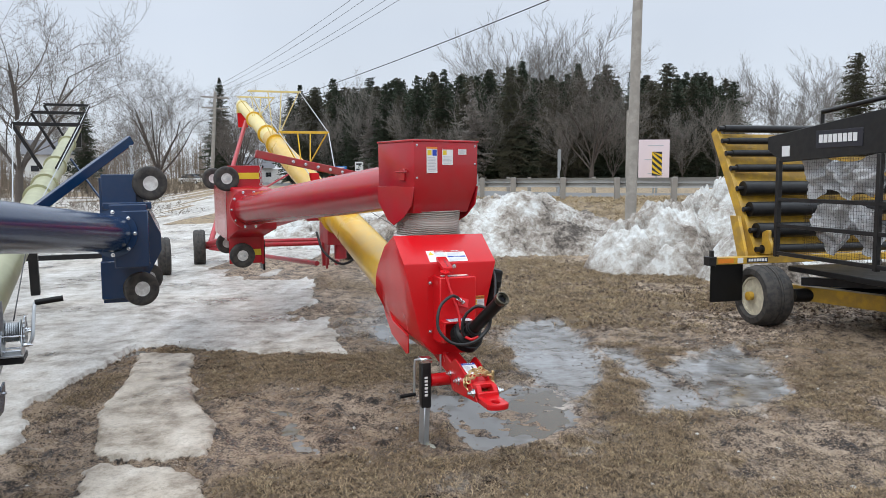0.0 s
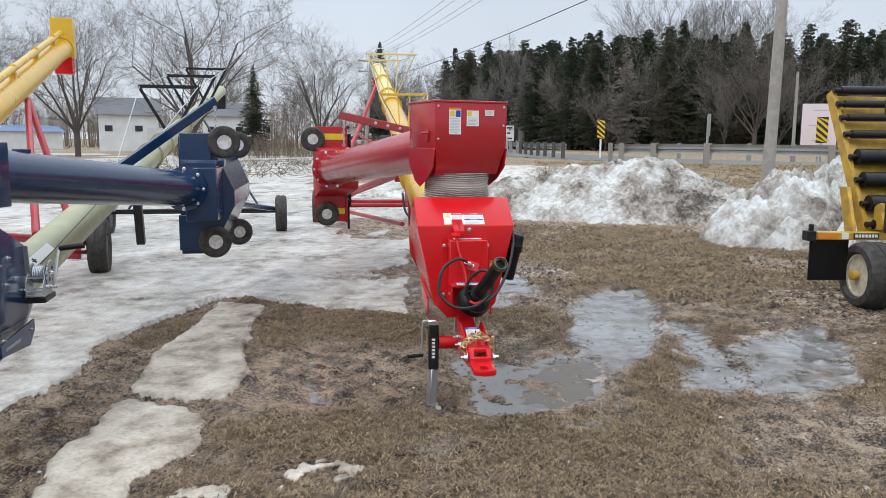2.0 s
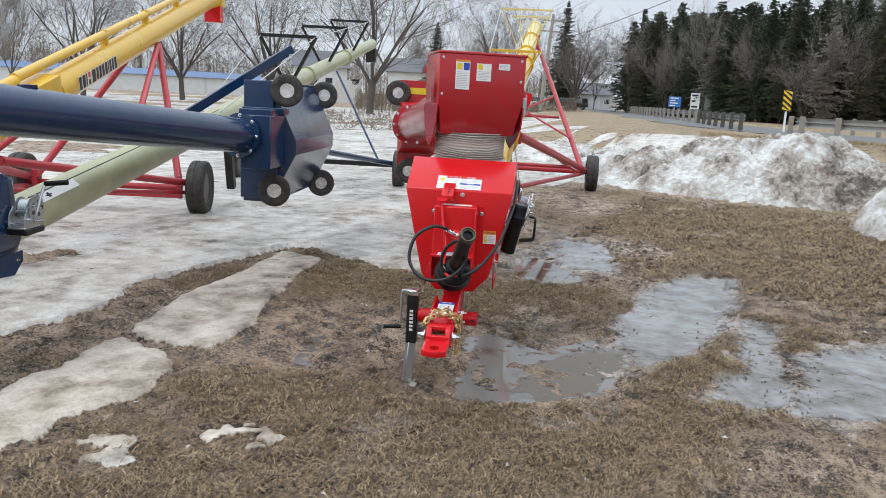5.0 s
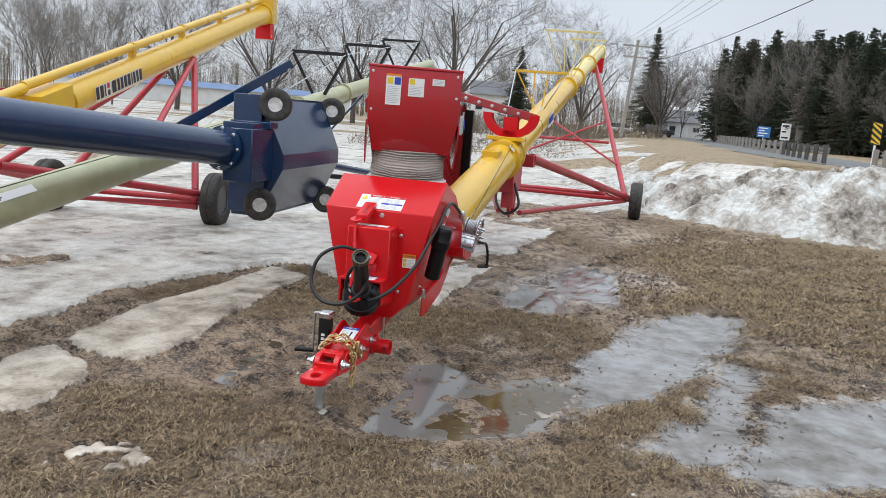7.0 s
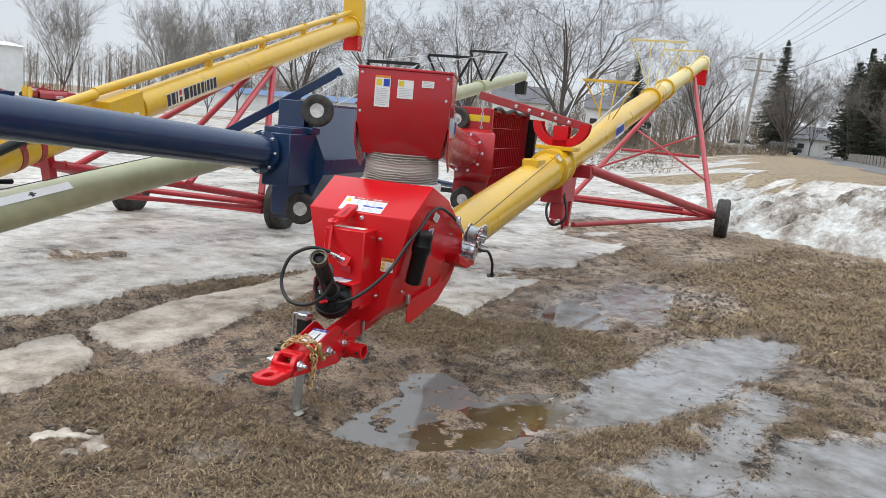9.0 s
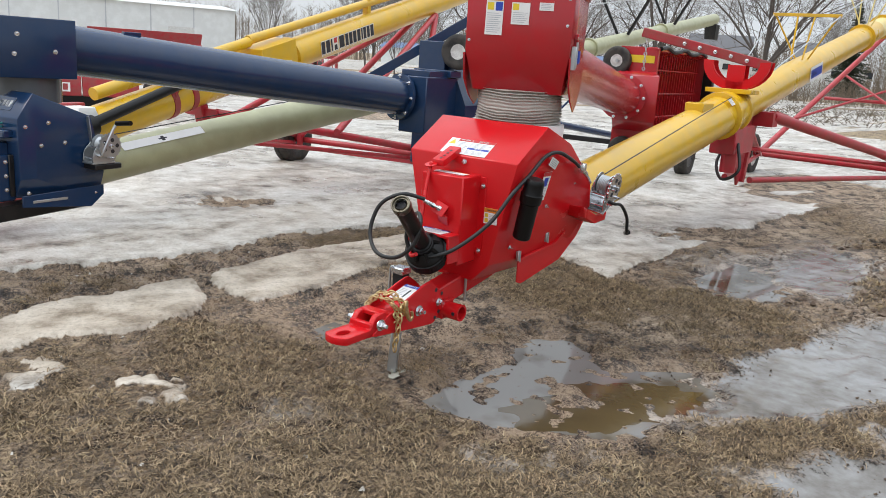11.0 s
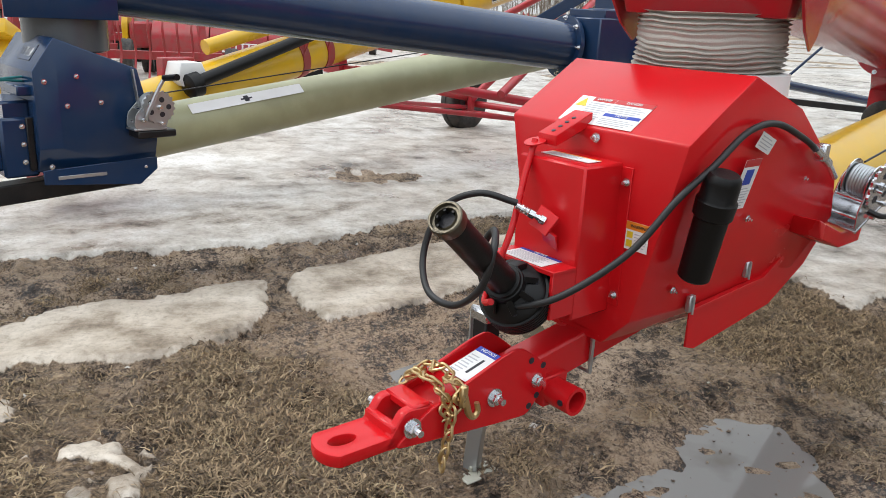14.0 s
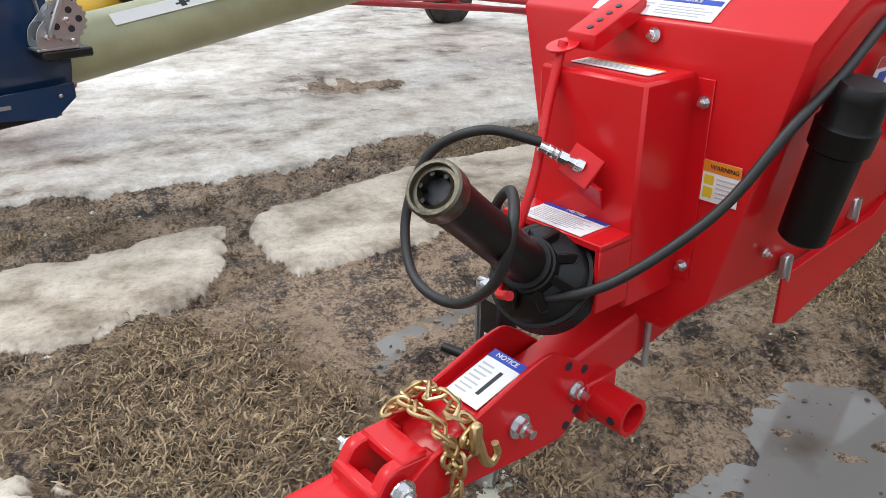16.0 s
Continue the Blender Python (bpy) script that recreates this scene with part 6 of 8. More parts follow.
def bale_wrapper():
    wheel(wrapper, (.05, 0, .335), (1, 0, 0), .335, .34, RIM_W, "road_wheel", rim_r=.62)
    part("hub", lathe([(.05, 0), (.05, .05), (.03, .06)], (-.10, 0, .335), (-1, 0, 0), 14), YEL_W, wrapper)
    for i in range(3):
        part("tyre_groove", lathe([(.3365, -.01), (.3385, -.008), (.3385, .008), (.3365, .01)], (.05 + .07 * (i - 1), 0, .335), (1, 0, 0), 36), RUBBER, wrapper)
    part("rear_beam", box(-.50, 3.2, .10, .20, .68, .76, .006), YEL_W, wrapper, "ochre yellow light beam")
    part("beam_end", box(-.58, -.49, .08, .20, .67, .77, .004), BLACK_P, wrapper)
    part("beam_hook", box(-.55, -.51, .10, .14, .76, .84, .004), BLACK_P, wrapper)
    part("reflector", box(-.46, -.27, .096, .101, .695, .745, 0), LABEL_ORANGE, wrapper)
    part("reflector", box(-.22, -.15, .096, .101, .69, .75, 0), WHITE, wrapper)
    pl = part("maker_plate", box(-.10, .16, .095, .101, .695, .748, 0), INK_AND_HOLE, wrapper)
    for i in range(7):
        part("bar", box(-.085 + .034 * i, -.060 + .034 * i, .092, .0955, .707, .737, 0), WHITE, pl, smooth=False)
    part("mud_flap", box(-.52, -.12, .14, .16, .26, .68, .004), BLACK, wrapper, "black rubber mud flap")
    # inclined roller rack
    p0, p1 = Vector((.10, .25, .72)), Vector((.03, 1.0, 2.20))
    part("rack_side", beam(p0, p1, .05, .12, .004), YEL_W, wrapper, "ochre rack side rail")
    part("rack_side", beam(p0 + Vector((2.6, 0, 0)), p1 + Vector((2.6, 0, 0)), .05, .12, .004), YEL_W, wrapper)
    part("rack_panel", beam(p0.lerp(p1, .02) + Vector((1.3, .10, 0)), p1 + Vector((1.3, .10, -.04)), 2.55, .012, .001), YEL_W, wrapper, "ochre back sheet")
    for i, (t, r) in enumerate(((.06, .05), (.20, .085), (.36, .085), (.52, .085), (.68, .045), (.80, .04), (.90, .04), (1.0, .045))):
        c = p0.lerp(p1, t) + Vector((0, -.09, .02))
        ro = part("roller", tube(c + Vector((.06, 0, 0)), c + Vector((2.5, 0, 0)), r, 20), BLACK_P, wrapper, "black steel roller")
        part("roller_pin", tube(c + Vector((-.02, 0, 0)), c + Vector((.06, 0, 0)), .03, 10), BLACK_P, ro)
    part("rack_hook", merge(prism_x(rounded([(.05, .78), (.22, .78), (.22, 1.02), (.10, 1.06), (.10, .96), (.05, .90)], .03), .16, .20, .003)), YEL_W, wrapper)
    part("rack_knee", prism_x([(.18, .72), (.34, .72), (.52, 1.2), (.36, 1.2)], -.06, -.02, .003), YEL_W, wrapper)
    # side guard: frame, mesh and headboard
    gx = .10
    part("headboard", prism_x([(.05, 2.08), (.05, 1.94), (-.18, 1.80), (-2.6, 1.90), (-2.6, 2.36)], gx - .02, gx + .02, .004), BLACK_P, wrapper, "black headboard")
    hb = part("maker_plate", box(gx - .026, gx - .02, -1.35, -.72, 1.93, 2.10, .002), INK_AND_HOLE, wrapper)
    for i in range(8):
        part("bar", box(gx - .030, gx - .0255, -1.28 + .066 * i, -1.23 + .066 * i, 1.98, 2.06, 0), WHITE, hb, smooth=False)
    part("label", box(gx - .026, gx - .02, -.32, -.20, 1.86, 1.97, 0), WHITE, wrapper)
    for y in (-.13, -1.55, -2.5):
        part("guard_post", beam((gx, y, 1.85), (gx, y, .78), .05, .05), BLACK_P, wrapper)
    for z in (1.40, .82, 1.12):
        part("guard_rail", beam((gx, -.13, z), (gx, -2.5, z), .04, .04), BLACK_P, wrapper)
    part("handrail", merge(tube((gx + .3, -.4, 2.32), (gx + .3, -2.6, 2.5), .025, 10), tube((gx + .3, -.4, 2.32), (gx + .3, -.4, 2.1), .02, 8)), BLACK_P, wrapper)
    # crumpled wrap hanging behind the black mesh of the guard
    def sheet(y0, y1, z0, z1, seed):
        n, k = 44, 22
        u, v = np.meshgrid(np.linspace(0, 1, n), np.linspace(0, 1, k))
        u, v = u.ravel(), v.ravel()
        fold = fbm(u * 5 + seed, v * 2.5, 4, 1)
        y = y0 + (y1 - y0) * u + .05 * fbm(u * 3, v * 3 + seed, 3, 2)
        z = z1 - (z1 - z0) * v * (1 + .45 * fbm(u * 4 + seed, v * 0 + 3, 3, 0)) + .05 * np.sin(u * 5 + seed)
        x = gx + .11 + .16 * fold
        return [tuple(q) for q in np.column_stack([x, y, z])], [(j * n + i, j * n + i + 1, j * n + n + i + 1, j * n + n + i) for j in range(k - 1) for i in range(n - 1)]
    film_m = mat("crumpled_wrap", (.58, .58, .58), .35, 0, (.36, .36, .37), 5, 40, .2)
    for y0, y1, z0, z1, sd in ((-.42, -1.45, 1.42, 1.84, 2), (-.62, -1.50, .92, 1.36, 6)):
        me = bpy.data.meshes.new("plastic_wrap")
        me.from_pydata(*sheet(y0, y1, z0, z1, sd)[:1], [], sheet(y0, y1, z0, z1, sd)[1])
        me.shade_smooth()
        me.materials.append(film_m)
        o = new("plastic_wrap", me)
        o.parent = wrapper
    net = mat("black_mesh", (.012, .012, .012), .5)
    nt = net.node_tree
    tc, vo, gt, tr, mx = [nt.nodes.new(k) for k in ("ShaderNodeTexCoord", "ShaderNodeTexVoronoi", "ShaderNodeMath", "ShaderNodeBsdfTransparent", "ShaderNodeMixShader")]
    vo.feature = 'DISTANCE_TO_EDGE'
    vo.inputs["Scale"].default_value = 30
    vo.inputs["Randomness"].default_value = .15
    gt.operation = 'GREATER_THAN'
    gt.inputs[1].default_value = .028
    out = nt.nodes["Material Output"]
    nt.links.new(tc.outputs["Object"], vo.inputs["Vector"])
    nt.links.new(vo.outputs["Distance"], gt.inputs[0])
    nt.links.new(gt.outputs[0], mx.inputs[0])
    nt.links.new(nt.nodes["Principled BSDF"].outputs[0], mx.inputs[1])
    nt.links.new(tr.outputs[0], mx.inputs[2])
    nt.links.new(mx.outputs[0], out.inputs["Surface"])
    part("mesh_panel", box(gx - .004, gx - .002, -2.5, -.55, .82, 1.86, 0), net, wrapper, "black wire mesh", smooth=False)
    # lower chassis
    part("chassis", merge(beam((.45, .1, .36), (1.6, -3.0, .34), .12, .16), beam((.3, .1, .35), (2.6, .1, .35), .10, .10)), YEL_W, wrapper, "ochre chassis beam")
    part("tongue_arm", beam((.42, -.15, .50), (2.4, -2.6, .60), .09, .09), BLACK_P, wrapper)
    part("bumper_roll", tube((.34, -.12, .34), (1.4, -.35, .36), .075, 16), BLACK, wrapper)
    part("deck", box(.35, 2.6, -2.4, .0, .60, .66, .006), BLACK_P, wrapper)
    part("far_wheel", lathe([(.2, -.15), (.335, -.15), (.335, .15), (.2, .15)], (2.6, 0, .335), (1, 0, 0), 30), RUBBER, wrapper)
    part("tank_cap", tube((gx + .3, -2.4, 2.45), (gx + .3, -2.4, 2.62), .10, 16), BLACK, wrapper)


bale_wrapper()


# ---- snow banks ----
def mound(name, cx, cy, rx, ry, h, turn, seed, label, rough=1.0, peak=1.4, sink=0.03):
    n, k = 220, 100
    rs = np.random.RandomState(seed).rand(2) * 50
    r, a = np.meshgrid(np.linspace(0, 1, k + 1), np.arange(n) * 2 * np.pi / n, indexing="ij")
    r, a = r.ravel(), a.ravel()
    wob = 1 + 0.30 * fbm(np.cos(a) * 1.3 + rs[0], np.sin(a) * 1.3 + rs[1], 4, seed % 4)
    x, y = rx * r * np.cos(a) * wob, ry * r * np.sin(a) * wob
    fall = 1 - r ** peak
    z = h * fall * (1 + 0.50 * fbm(x * 0.8 + rs[0], y * 0.8 + rs[1], 3, seed % 4))
    q = fbm(x * 2.4 + rs[0], y * 2.4 + rs[1], 4, (seed + 1) % 4)
    q2 = fbm(x * 6.5 + rs[1], y * 6.5, 4, (seed + 2) % 4)
    z = z + rough * fall ** .5 * (0.26 * (0.25 - np.abs(q)) + 0.12 * (0.2 - np.abs(q2)) + 0.02 * fbm(x * 17, y * 17, 2, seed % 4) - 0.22 * sstep(.10, 0, np.abs(fbm(x * 1.1 + rs[1], y * 1.1 + rs[0], 3, (seed + 3) % 4))))
    z = np.where(r < 1, np.maximum(z, 0) - sink, -sink - .05)
    vs = [tuple(p) for p in np.column_stack([x, y, z])]
    fs = [(j * n + i, j * n + (i + 1) % n, (j + 1) * n + (i + 1) % n, (j + 1) * n + i) for j in range(k) for i in range(n)]
    me = bpy.data.meshes.new(name)
    me.from_pydata(vs, [], fs)
    me.update()
    me.shade_smooth()
    me.materials.append(SNOW)
    o = new(name, me)
    z0 = float(ground_height(np.array([cx]), np.array([cy]), False)[0])
    o.matrix_basis = pose(cx, cy, z0, 0, 0, turn)
    return tagged(o, label, "snow bank", "snow banks")


mound("snow_bank", 1.3, 17.9, 4.2, 1.55, 1.10, -6, 3, "long ploughed snow bank streaked with dirt", 1.0, 1.9)
mound("snow_bank", -1.6, 18.4, 2.6, 1.5, 0.62, 4, 5, "low end of a dirty ploughed snow bank", 1.0, 1.6)
mound("snow_bank", 3.75, 13.9, 1.25, 1.1, 0.98, 10, 8, "tall lump of white ploughed snow", 1.2, 3.0)
mound("snow_bank", 5.2, 14.2, 1.35, 1.2, 1.18, 0, 11, "tall lump of grey crusted snow", 1.6, 3.0)
mound("snow_bank", 4.85, 12.35, .85, .8, 0.82, 0, 14, "rounded lump of clean white snow", .5, 2.2)
mound("snow_bank", 7.2, 13.6, 1.9, 1.4, 1.1, 0, 17, "grey snow lump behind the wrapper", 1.4, 2.0)
mound("snow_bank", -3.6, 22.5, 2.8, 1.1, .45, 10, 21, "thin strip of leftover snow", 1.0, 1.5)


# ---- road, rails, signs, poles ----
def strip(path, w, zoff, name, material, label, cat):
    vs, fs = [], []
    q = spline(path, 12)
    for i, p in enumerate(q):
        d = (q[min(i + 1, len(q) - 1)] - q[max(i - 1, 0)]).normalized()
        s = Vector((d.y, -d.x, 0))
        for k in range(5):
            r = p + s * w * (k / 4 - .5)
            vs.append((r.x, r.y, .80 + zoff + .06 * (1 - abs(k - 2) / 2)))
    for i in range(len(q) - 1):
        for k in range(4):
            a = i * 5 + k
            fs.append((a, a + 1, a + 6, a + 5))
    me = bpy.data.meshes.new(name)
    me.from_pydata(vs, [], fs)
    me.materials.append(material)
    return tagged(new(name, me), label, cat, kind="structure")


ASPHALT = mat("grey_asphalt", (0.14, 0.14, 0.14), 0.8, 0, (0.10, 0.10, 0.10), .6, 60, .1, (.22, .21, .2), .3)
strip([(60, 17, 0), (30, 25.5, 0), (12, 32, 0), (2, 39, 0), (-6, 56, 0), (-15, 82, 0), (-30, 125, 0), (-60, 200, 0)], 7.0, .03, "road", ASPHALT, "grey two-lane asphalt road on a low bank", "road")


def guard_rail(path, step, post_mat, label, seed=0):
    g = thing("guard_rail", pose(0, 0, 0), label, "guard rail", "guard rails along the road")
    q = spline(path, 10)
    acc, pts = 0, [q[0]]
    for a, b in zip(q, q[1:]):
        L = (b - a).length
        t = step - acc
        while t <= L:
            pts.append(a.lerp(b, t / L))
            t += step
        acc = L - (t - step)
    base = None
    for p in pts:
        z = float(ground_height(np.array([p.x]), np.array([p.y]), False)[0])
        if base is None:
            base = part("post", box(-.09, .09, -.10, .10, -.3, .80, .01), post_mat, g, "weathered square timber post", pose(p.x, p.y, z))
        else:
            share(base, g, pose(p.x, p.y, z, 0, 0, 0))
    prof = [(-.155, 0), (-.09, .07), (-.03, .07), (0, .0), (.03, .07), (.09, .07), (.155, 0)]
    for a, b in zip(pts, pts[1:]):
        d = (b - a).normalized()
        s = Vector((d.y, -d.x, 0))
        rings = []
        for p in (a, b):
            z = float(ground_height(np.array([p.x]), np.array([p.y]), False)[0]) + .60
            rings.append([Vector((p.x, p.y, z + h)) + s * (.11 + o) for h, o in prof] + [Vector((p.x, p.y, z + h)) + s * (.105 + o) for h, o in prof[::-1]])
        part("rail_panel", loft(rings), STEEL_F, g, smooth=False)
    return g


guard_rail([(22, 21.4, 0), (12, 25.2, 0), (5, 27.6, 0), (2.2, 29.0, 0), (1.2, 31.0, 0), (0.9, 33.5, 0)], 1.9, POSTWOOD, "steel guard rail on weathered timber posts")
guard_rail([(24, 32.6, 0), (14, 36.2, 0), (6, 40.5, 0), (2.8, 45, 0)], 2.0, POSTWOOD, "steel guard rail on the far side of the road")
guard_rail([(-1.2, 38.5, 0), (-2.6, 43, 0), (-4.6, 50, 0)], 1.9, DARKWOOD, "guard rail end on dark timber posts")
guard_rail([(-4.8, 51, 0), (-9, 64, 0), (-14, 80, 0), (-19, 96, 0)], 2.2, POSTWOOD, "long guard rail running off along the road")


def sign(name, x, y, z, w, h, face, label, yaw=0, stripes=0, bars=0, post_mat=None):
    z0 = float(ground_height(np.array([x]), np.array([y]), False)[0])
    s = thing(name, pose(x, y, z0, 0, 0, yaw), label, "road sign", "signs along the road")
    part("post", box(-.045, .045, .0, .06, -.3, z - z0 + h * .4, .004), post_mat or GALV, s)
    b = part("board", box(-w / 2, w / 2, -.02, -.001, z - z0 - h / 2, z - z0 + h / 2, .004), face, s, smooth=False)
    if stripes:
        lo, hi = z - z0 - h / 2, z - z0 + h / 2
        a = h / stripes * .25
        for i in range(stripes + 2):
            zc = lo + h * (i - .5) / stripes
            poly = [(-w / 2, zc + w * .42 + a), (-w / 2, zc + w * .42 - a), (w / 2, zc - w * .42 - a), (w / 2, zc - w * .42 + a)]
            poly = [(px, max(lo, min(hi, pz))) for px, pz in poly]
            if poly[0][1] - poly[1][1] + poly[3][1] - poly[2][1] > .02:
                part("stripe", loft([[(px, -.022, pz) for px, pz in poly], [(px, -.0255, pz) for px, pz in poly]]), INK_AND_HOLE, b, smooth=False)
    for i in range(bars):
        zc = z - z0 + h * (.35 - .7 * i / max(1, bars - 1))
        k = .05 if h < 1.7 else .012
        part("bar", box(-w * (.38 if h < 1.7 else .2 + .1 * (i % 2)), w * (.30 - .25 * (i % 2)), -.024, -.0205, zc - h * k, zc + h * k, 0), (LABEL_GREY if h > 1.7 else INK_AND_HOLE) if face is not SIGN_BL else WHITE, b, smooth=False)
    return s


sign("hazard_marker", 0.55, 39.3, 2.25, .36, .95, SIGN_Y, "yellow and black striped hazard marker on a white post", 0, 4, post_mat=WHITE)
sign("hazard_marker", 10.40, 38.9, 2.24, .49, 1.17, SIGN_Y, "yellow and black striped hazard marker", 0, 4)
sign("notice_board", 10.5, 39.85, 2.46, 1.56, 2.0, SIGN_P, "pale pink board with scrawled writing", 0, 0, 3)
sign("road_sign", 4.9, 34.0, 2.35, .22, .9, STEEL_F, "narrow grey sign seen edge-on", 50)
sign("road_sign", -8.45, 76.6, 2.40, .80, 1.45, WHITE, "white regulatory road sign", 10, 0, 3)
sign("road_sign", -7.35, 76.8, 2.35, .62, 1.40, STEEL_F, "grey back of a road sign", 30)
sign("road_sign", -10.2, 76.3, 2.25, 1.10, .95, SIGN_BL, "blue service road sign", 10, 0, 4)


def pole(x, y, h, r, lean, label, arms=()):
    z0 = float(ground_height(np.array([x]), np.array([y]), False)[0])
    p = thing("utility_pole", pose(x, y, z0, 0, lean, 0), label, "utility pole", "utility poles")
    part("shaft", tube((0, 0, -.4), (0, 0, h), r, 20, r * .72), WOODPOLE, p)
    for z, w in arms:
        a = part("cross_arm", box(-w / 2, w / 2, -.06, .06, z - .06, z + .06, .01), WOODPOLE, p)
        for k in (-.46, -.2, .2, .46):
            part("insulator", lathe([(.03, 0), (.05, .04), (.03, .12)], (k * w, 0, z + .06), (0, 0, 1), 8), GALV, a)
    return p


pole(4.36, 18.5, 9.6, .135, 1.0, "tall weathered grey timber utility pole", [(9.0, 2.2)])
pole(-20.1, 67.3, 8.2, .17, 4, "leaning timber utility pole with cross arms", [(7.7, 2.4), (6.8, 2.2)])
pole(13.3, 58, 5.6, .12, 0, "slim timber pole before the wood")


def wire(a, b, sag, r, label="thin overhead wire"):
    a, b = Vector(a), Vector(b)
    pts = [a.lerp(b, t / 12) - Vector((0, 0, sag * 4 * (t / 12) * (1 - t / 12))) for t in range(13)]
    o = obj("overhead_wire", sweep(pts, r, 5, 0), BLACK_P)
    return tagged(o, label, "wire", "overhead wires", "stuff")


for dx in (-1.0, -.45, .45, 1.0):
    wire((-20.1 + dx, 67.3, 8.7), (4.3 + dx, 18.5, 9.75), .7, .009)
    wire((4.3 + dx, 18.5, 9.75), (30 + dx, -34, 10), .8, .009)
wire((-20.1, 67.3, 6.6), (4.2, 18.45, 6.4), .45, .016, "thick black overhead cable")
wire((4.2, 18.45, 6.4), (30, -34, 7), .5, .016, "thick black overhead cable")


# ---- trees ----
class Sticks:
    """Many tapered sticks joined into one mesh."""
    def __init__(self):
        self.v, self.f = [], []

    def add(self, a, b, ra, rb, n=4):
        d = (b - a)
        if d.length < 1e-5:
            return
        d.normalize()
        s = d.orthogonal().normalized()
        u = d.cross(s)
        k = len(self.v)
        for p, r in ((a, ra), (b, rb)):
            for i in range(n):
                t = 2 * math.pi * i / n
                self.v.append(p + r * (math.cos(t) * s + math.sin(t) * u))
        for i in range(n):
            j = (i + 1) % n
            self.f.append((k + i, k + j, k + n + j, k + n + i))

    def mesh(self, name, material):
        me = bpy.data.meshes.new(name)
        me.from_pydata([tuple(p) for p in self.v], [], self.f)
        me.materials.append(material)
        me.shade_smooth()
        return me


def bare_tree(h, seed, spread=.9, limbs=7, depth=5, twig=None, thick=.016, start=.17):
    """A leafless broadleaf tree: trunk, limbs, and a haze of twigs."""
    r = random.Random(seed)
    trunk, crown = Sticks(), Sticks()

    def grow(p, d, L, rad, lev):
        st = trunk if lev <= 1 else crown
        n = 4 if lev < 3 else 3
        q = p
        for i in range(n):
            d = (d + Vector((r.uniform(-1, 1), r.uniform(-1, 1), r.uniform(-.5, .9))) * (.10 + .05 * lev)).normalized()
            e = q + d * L / n
            ra, rb = rad * (1 - .55 * i / n), rad * (1 - .55 * (i + 1) / n)
            st.add(q, e, ra, rb, 7 if lev == 0 else 5 if lev == 1 else 3)
            q = e
            if lev < depth and (i > 0 or lev > 0):
                for _ in range(2 if lev >= depth - 2 else (1 if lev else 2)):
                    ax = d.orthogonal().normalized()
                    ax.rotate(Matrix.Rotation(r.uniform(0, 6.28), 3, d))
                    nd = (d * r.uniform(.5, .95) + ax * spread * r.uniform(.6, 1.1) + Vector((0, 0, .12))).normalized()
                    grow(q, nd, L * r.uniform(.48, .68), max(rb * r.uniform(.45, .65), .0085), lev + 1)
    base = Vector((0, 0, -.2))
    top = Vector((r.uniform(-.2, .2), r.uniform(-.2, .2), h * start))
    trunk.add(base, top, h * thick * 1.25, h * thick, 9)
    for i in range(limbs):
        a = 6.28 * i / limbs + r.uniform(-.4, .4)
        lean = r.uniform(.25, 1.05) * spread
        d = Vector((math.cos(a) * lean, math.sin(a) * lean, 1)).normalized()
        grow(top - Vector((0, 0, h * .05 * r.random())), d, h * r.uniform(.42, .58), h * thick * r.uniform(.45, .7), 1)
    return trunk.mesh("trunk", BARK), crown.mesh("crown", twig or TWIG)


def conifer(h, seed, needle=None, width=.20, bare=.10, dens=1.0, full=.62, lean=0.0):
    """A conifer: tapered trunk, and boughs of many small needle sprays; full: how round its outline is."""
    r = random.Random(seed)
    trunk = Sticks()
    trunk.add(Vector((0, 0, -.2)), Vector((0, 0, h * .97)), h * .014, .01, 7)
    v, f = [], []
    z = h * bare
    while z < h * .99:
        t = (z - h * bare) / (h * (1 - bare))
        R = h * width * (1 - t) ** full * r.uniform(.72, 1.15) * (.55 + .45 * min(1, t / .18)) + .06
        nb = max(5, int((9 - 3 * t) * dens))
        side = r.uniform(0, 6.28)
        for i in range(nb):
            a = r.uniform(0, 6.28)
            L = R * r.uniform(.5, 1.1) * (1 + lean * math.cos(a - side))
            d = Vector((math.cos(a), math.sin(a), 0))
            s = Vector((-d.y, d.x, 0))
            drop = r.uniform(-.15, .35)
            p0 = Vector((0, 0, z + r.uniform(-.15, .15)))
            trunk.add(p0, p0 + d * L * .8 - Vector((0, 0, L * drop * .7)), .02, .008, 3)
            m = max(3, int(L / .20))
            for k in range(m):
                for sd in (-1, 1):
                    c = p0 + d * L * (k + r.random()) / m - Vector((0, 0, L * drop * (k / m) ** 1.2)) + s * sd * r.uniform(0, .12) * L
                    w = min(.42, L * .26 * (1.05 - .5 * k / m) + .10)
                    tip = c + d * w * r.uniform(.1, .8) + s * sd * w * r.uniform(.3, 1) + Vector((0, 0, w * r.uniform(-.6, .45)))
                    q = len(v)
                    wd = .085
                    v.extend([c, c + d * wd + Vector((0, 0, wd * r.uniform(0, 1))), tip, c - Vector((0, 0, wd)) + s * sd * .05])
                    f.append((q, q + 1, q + 2))
                    f.append((q, q + 2, q + 3))
        z += h * .021 * r.uniform(.6, 1.4)
    me = bpy.data.meshes.new("crown")
    me.from_pydata([tuple(p) for p in v], [], f)
    me.materials.append(needle or NEEDLE)
    return trunk.mesh("trunk", BARK), me


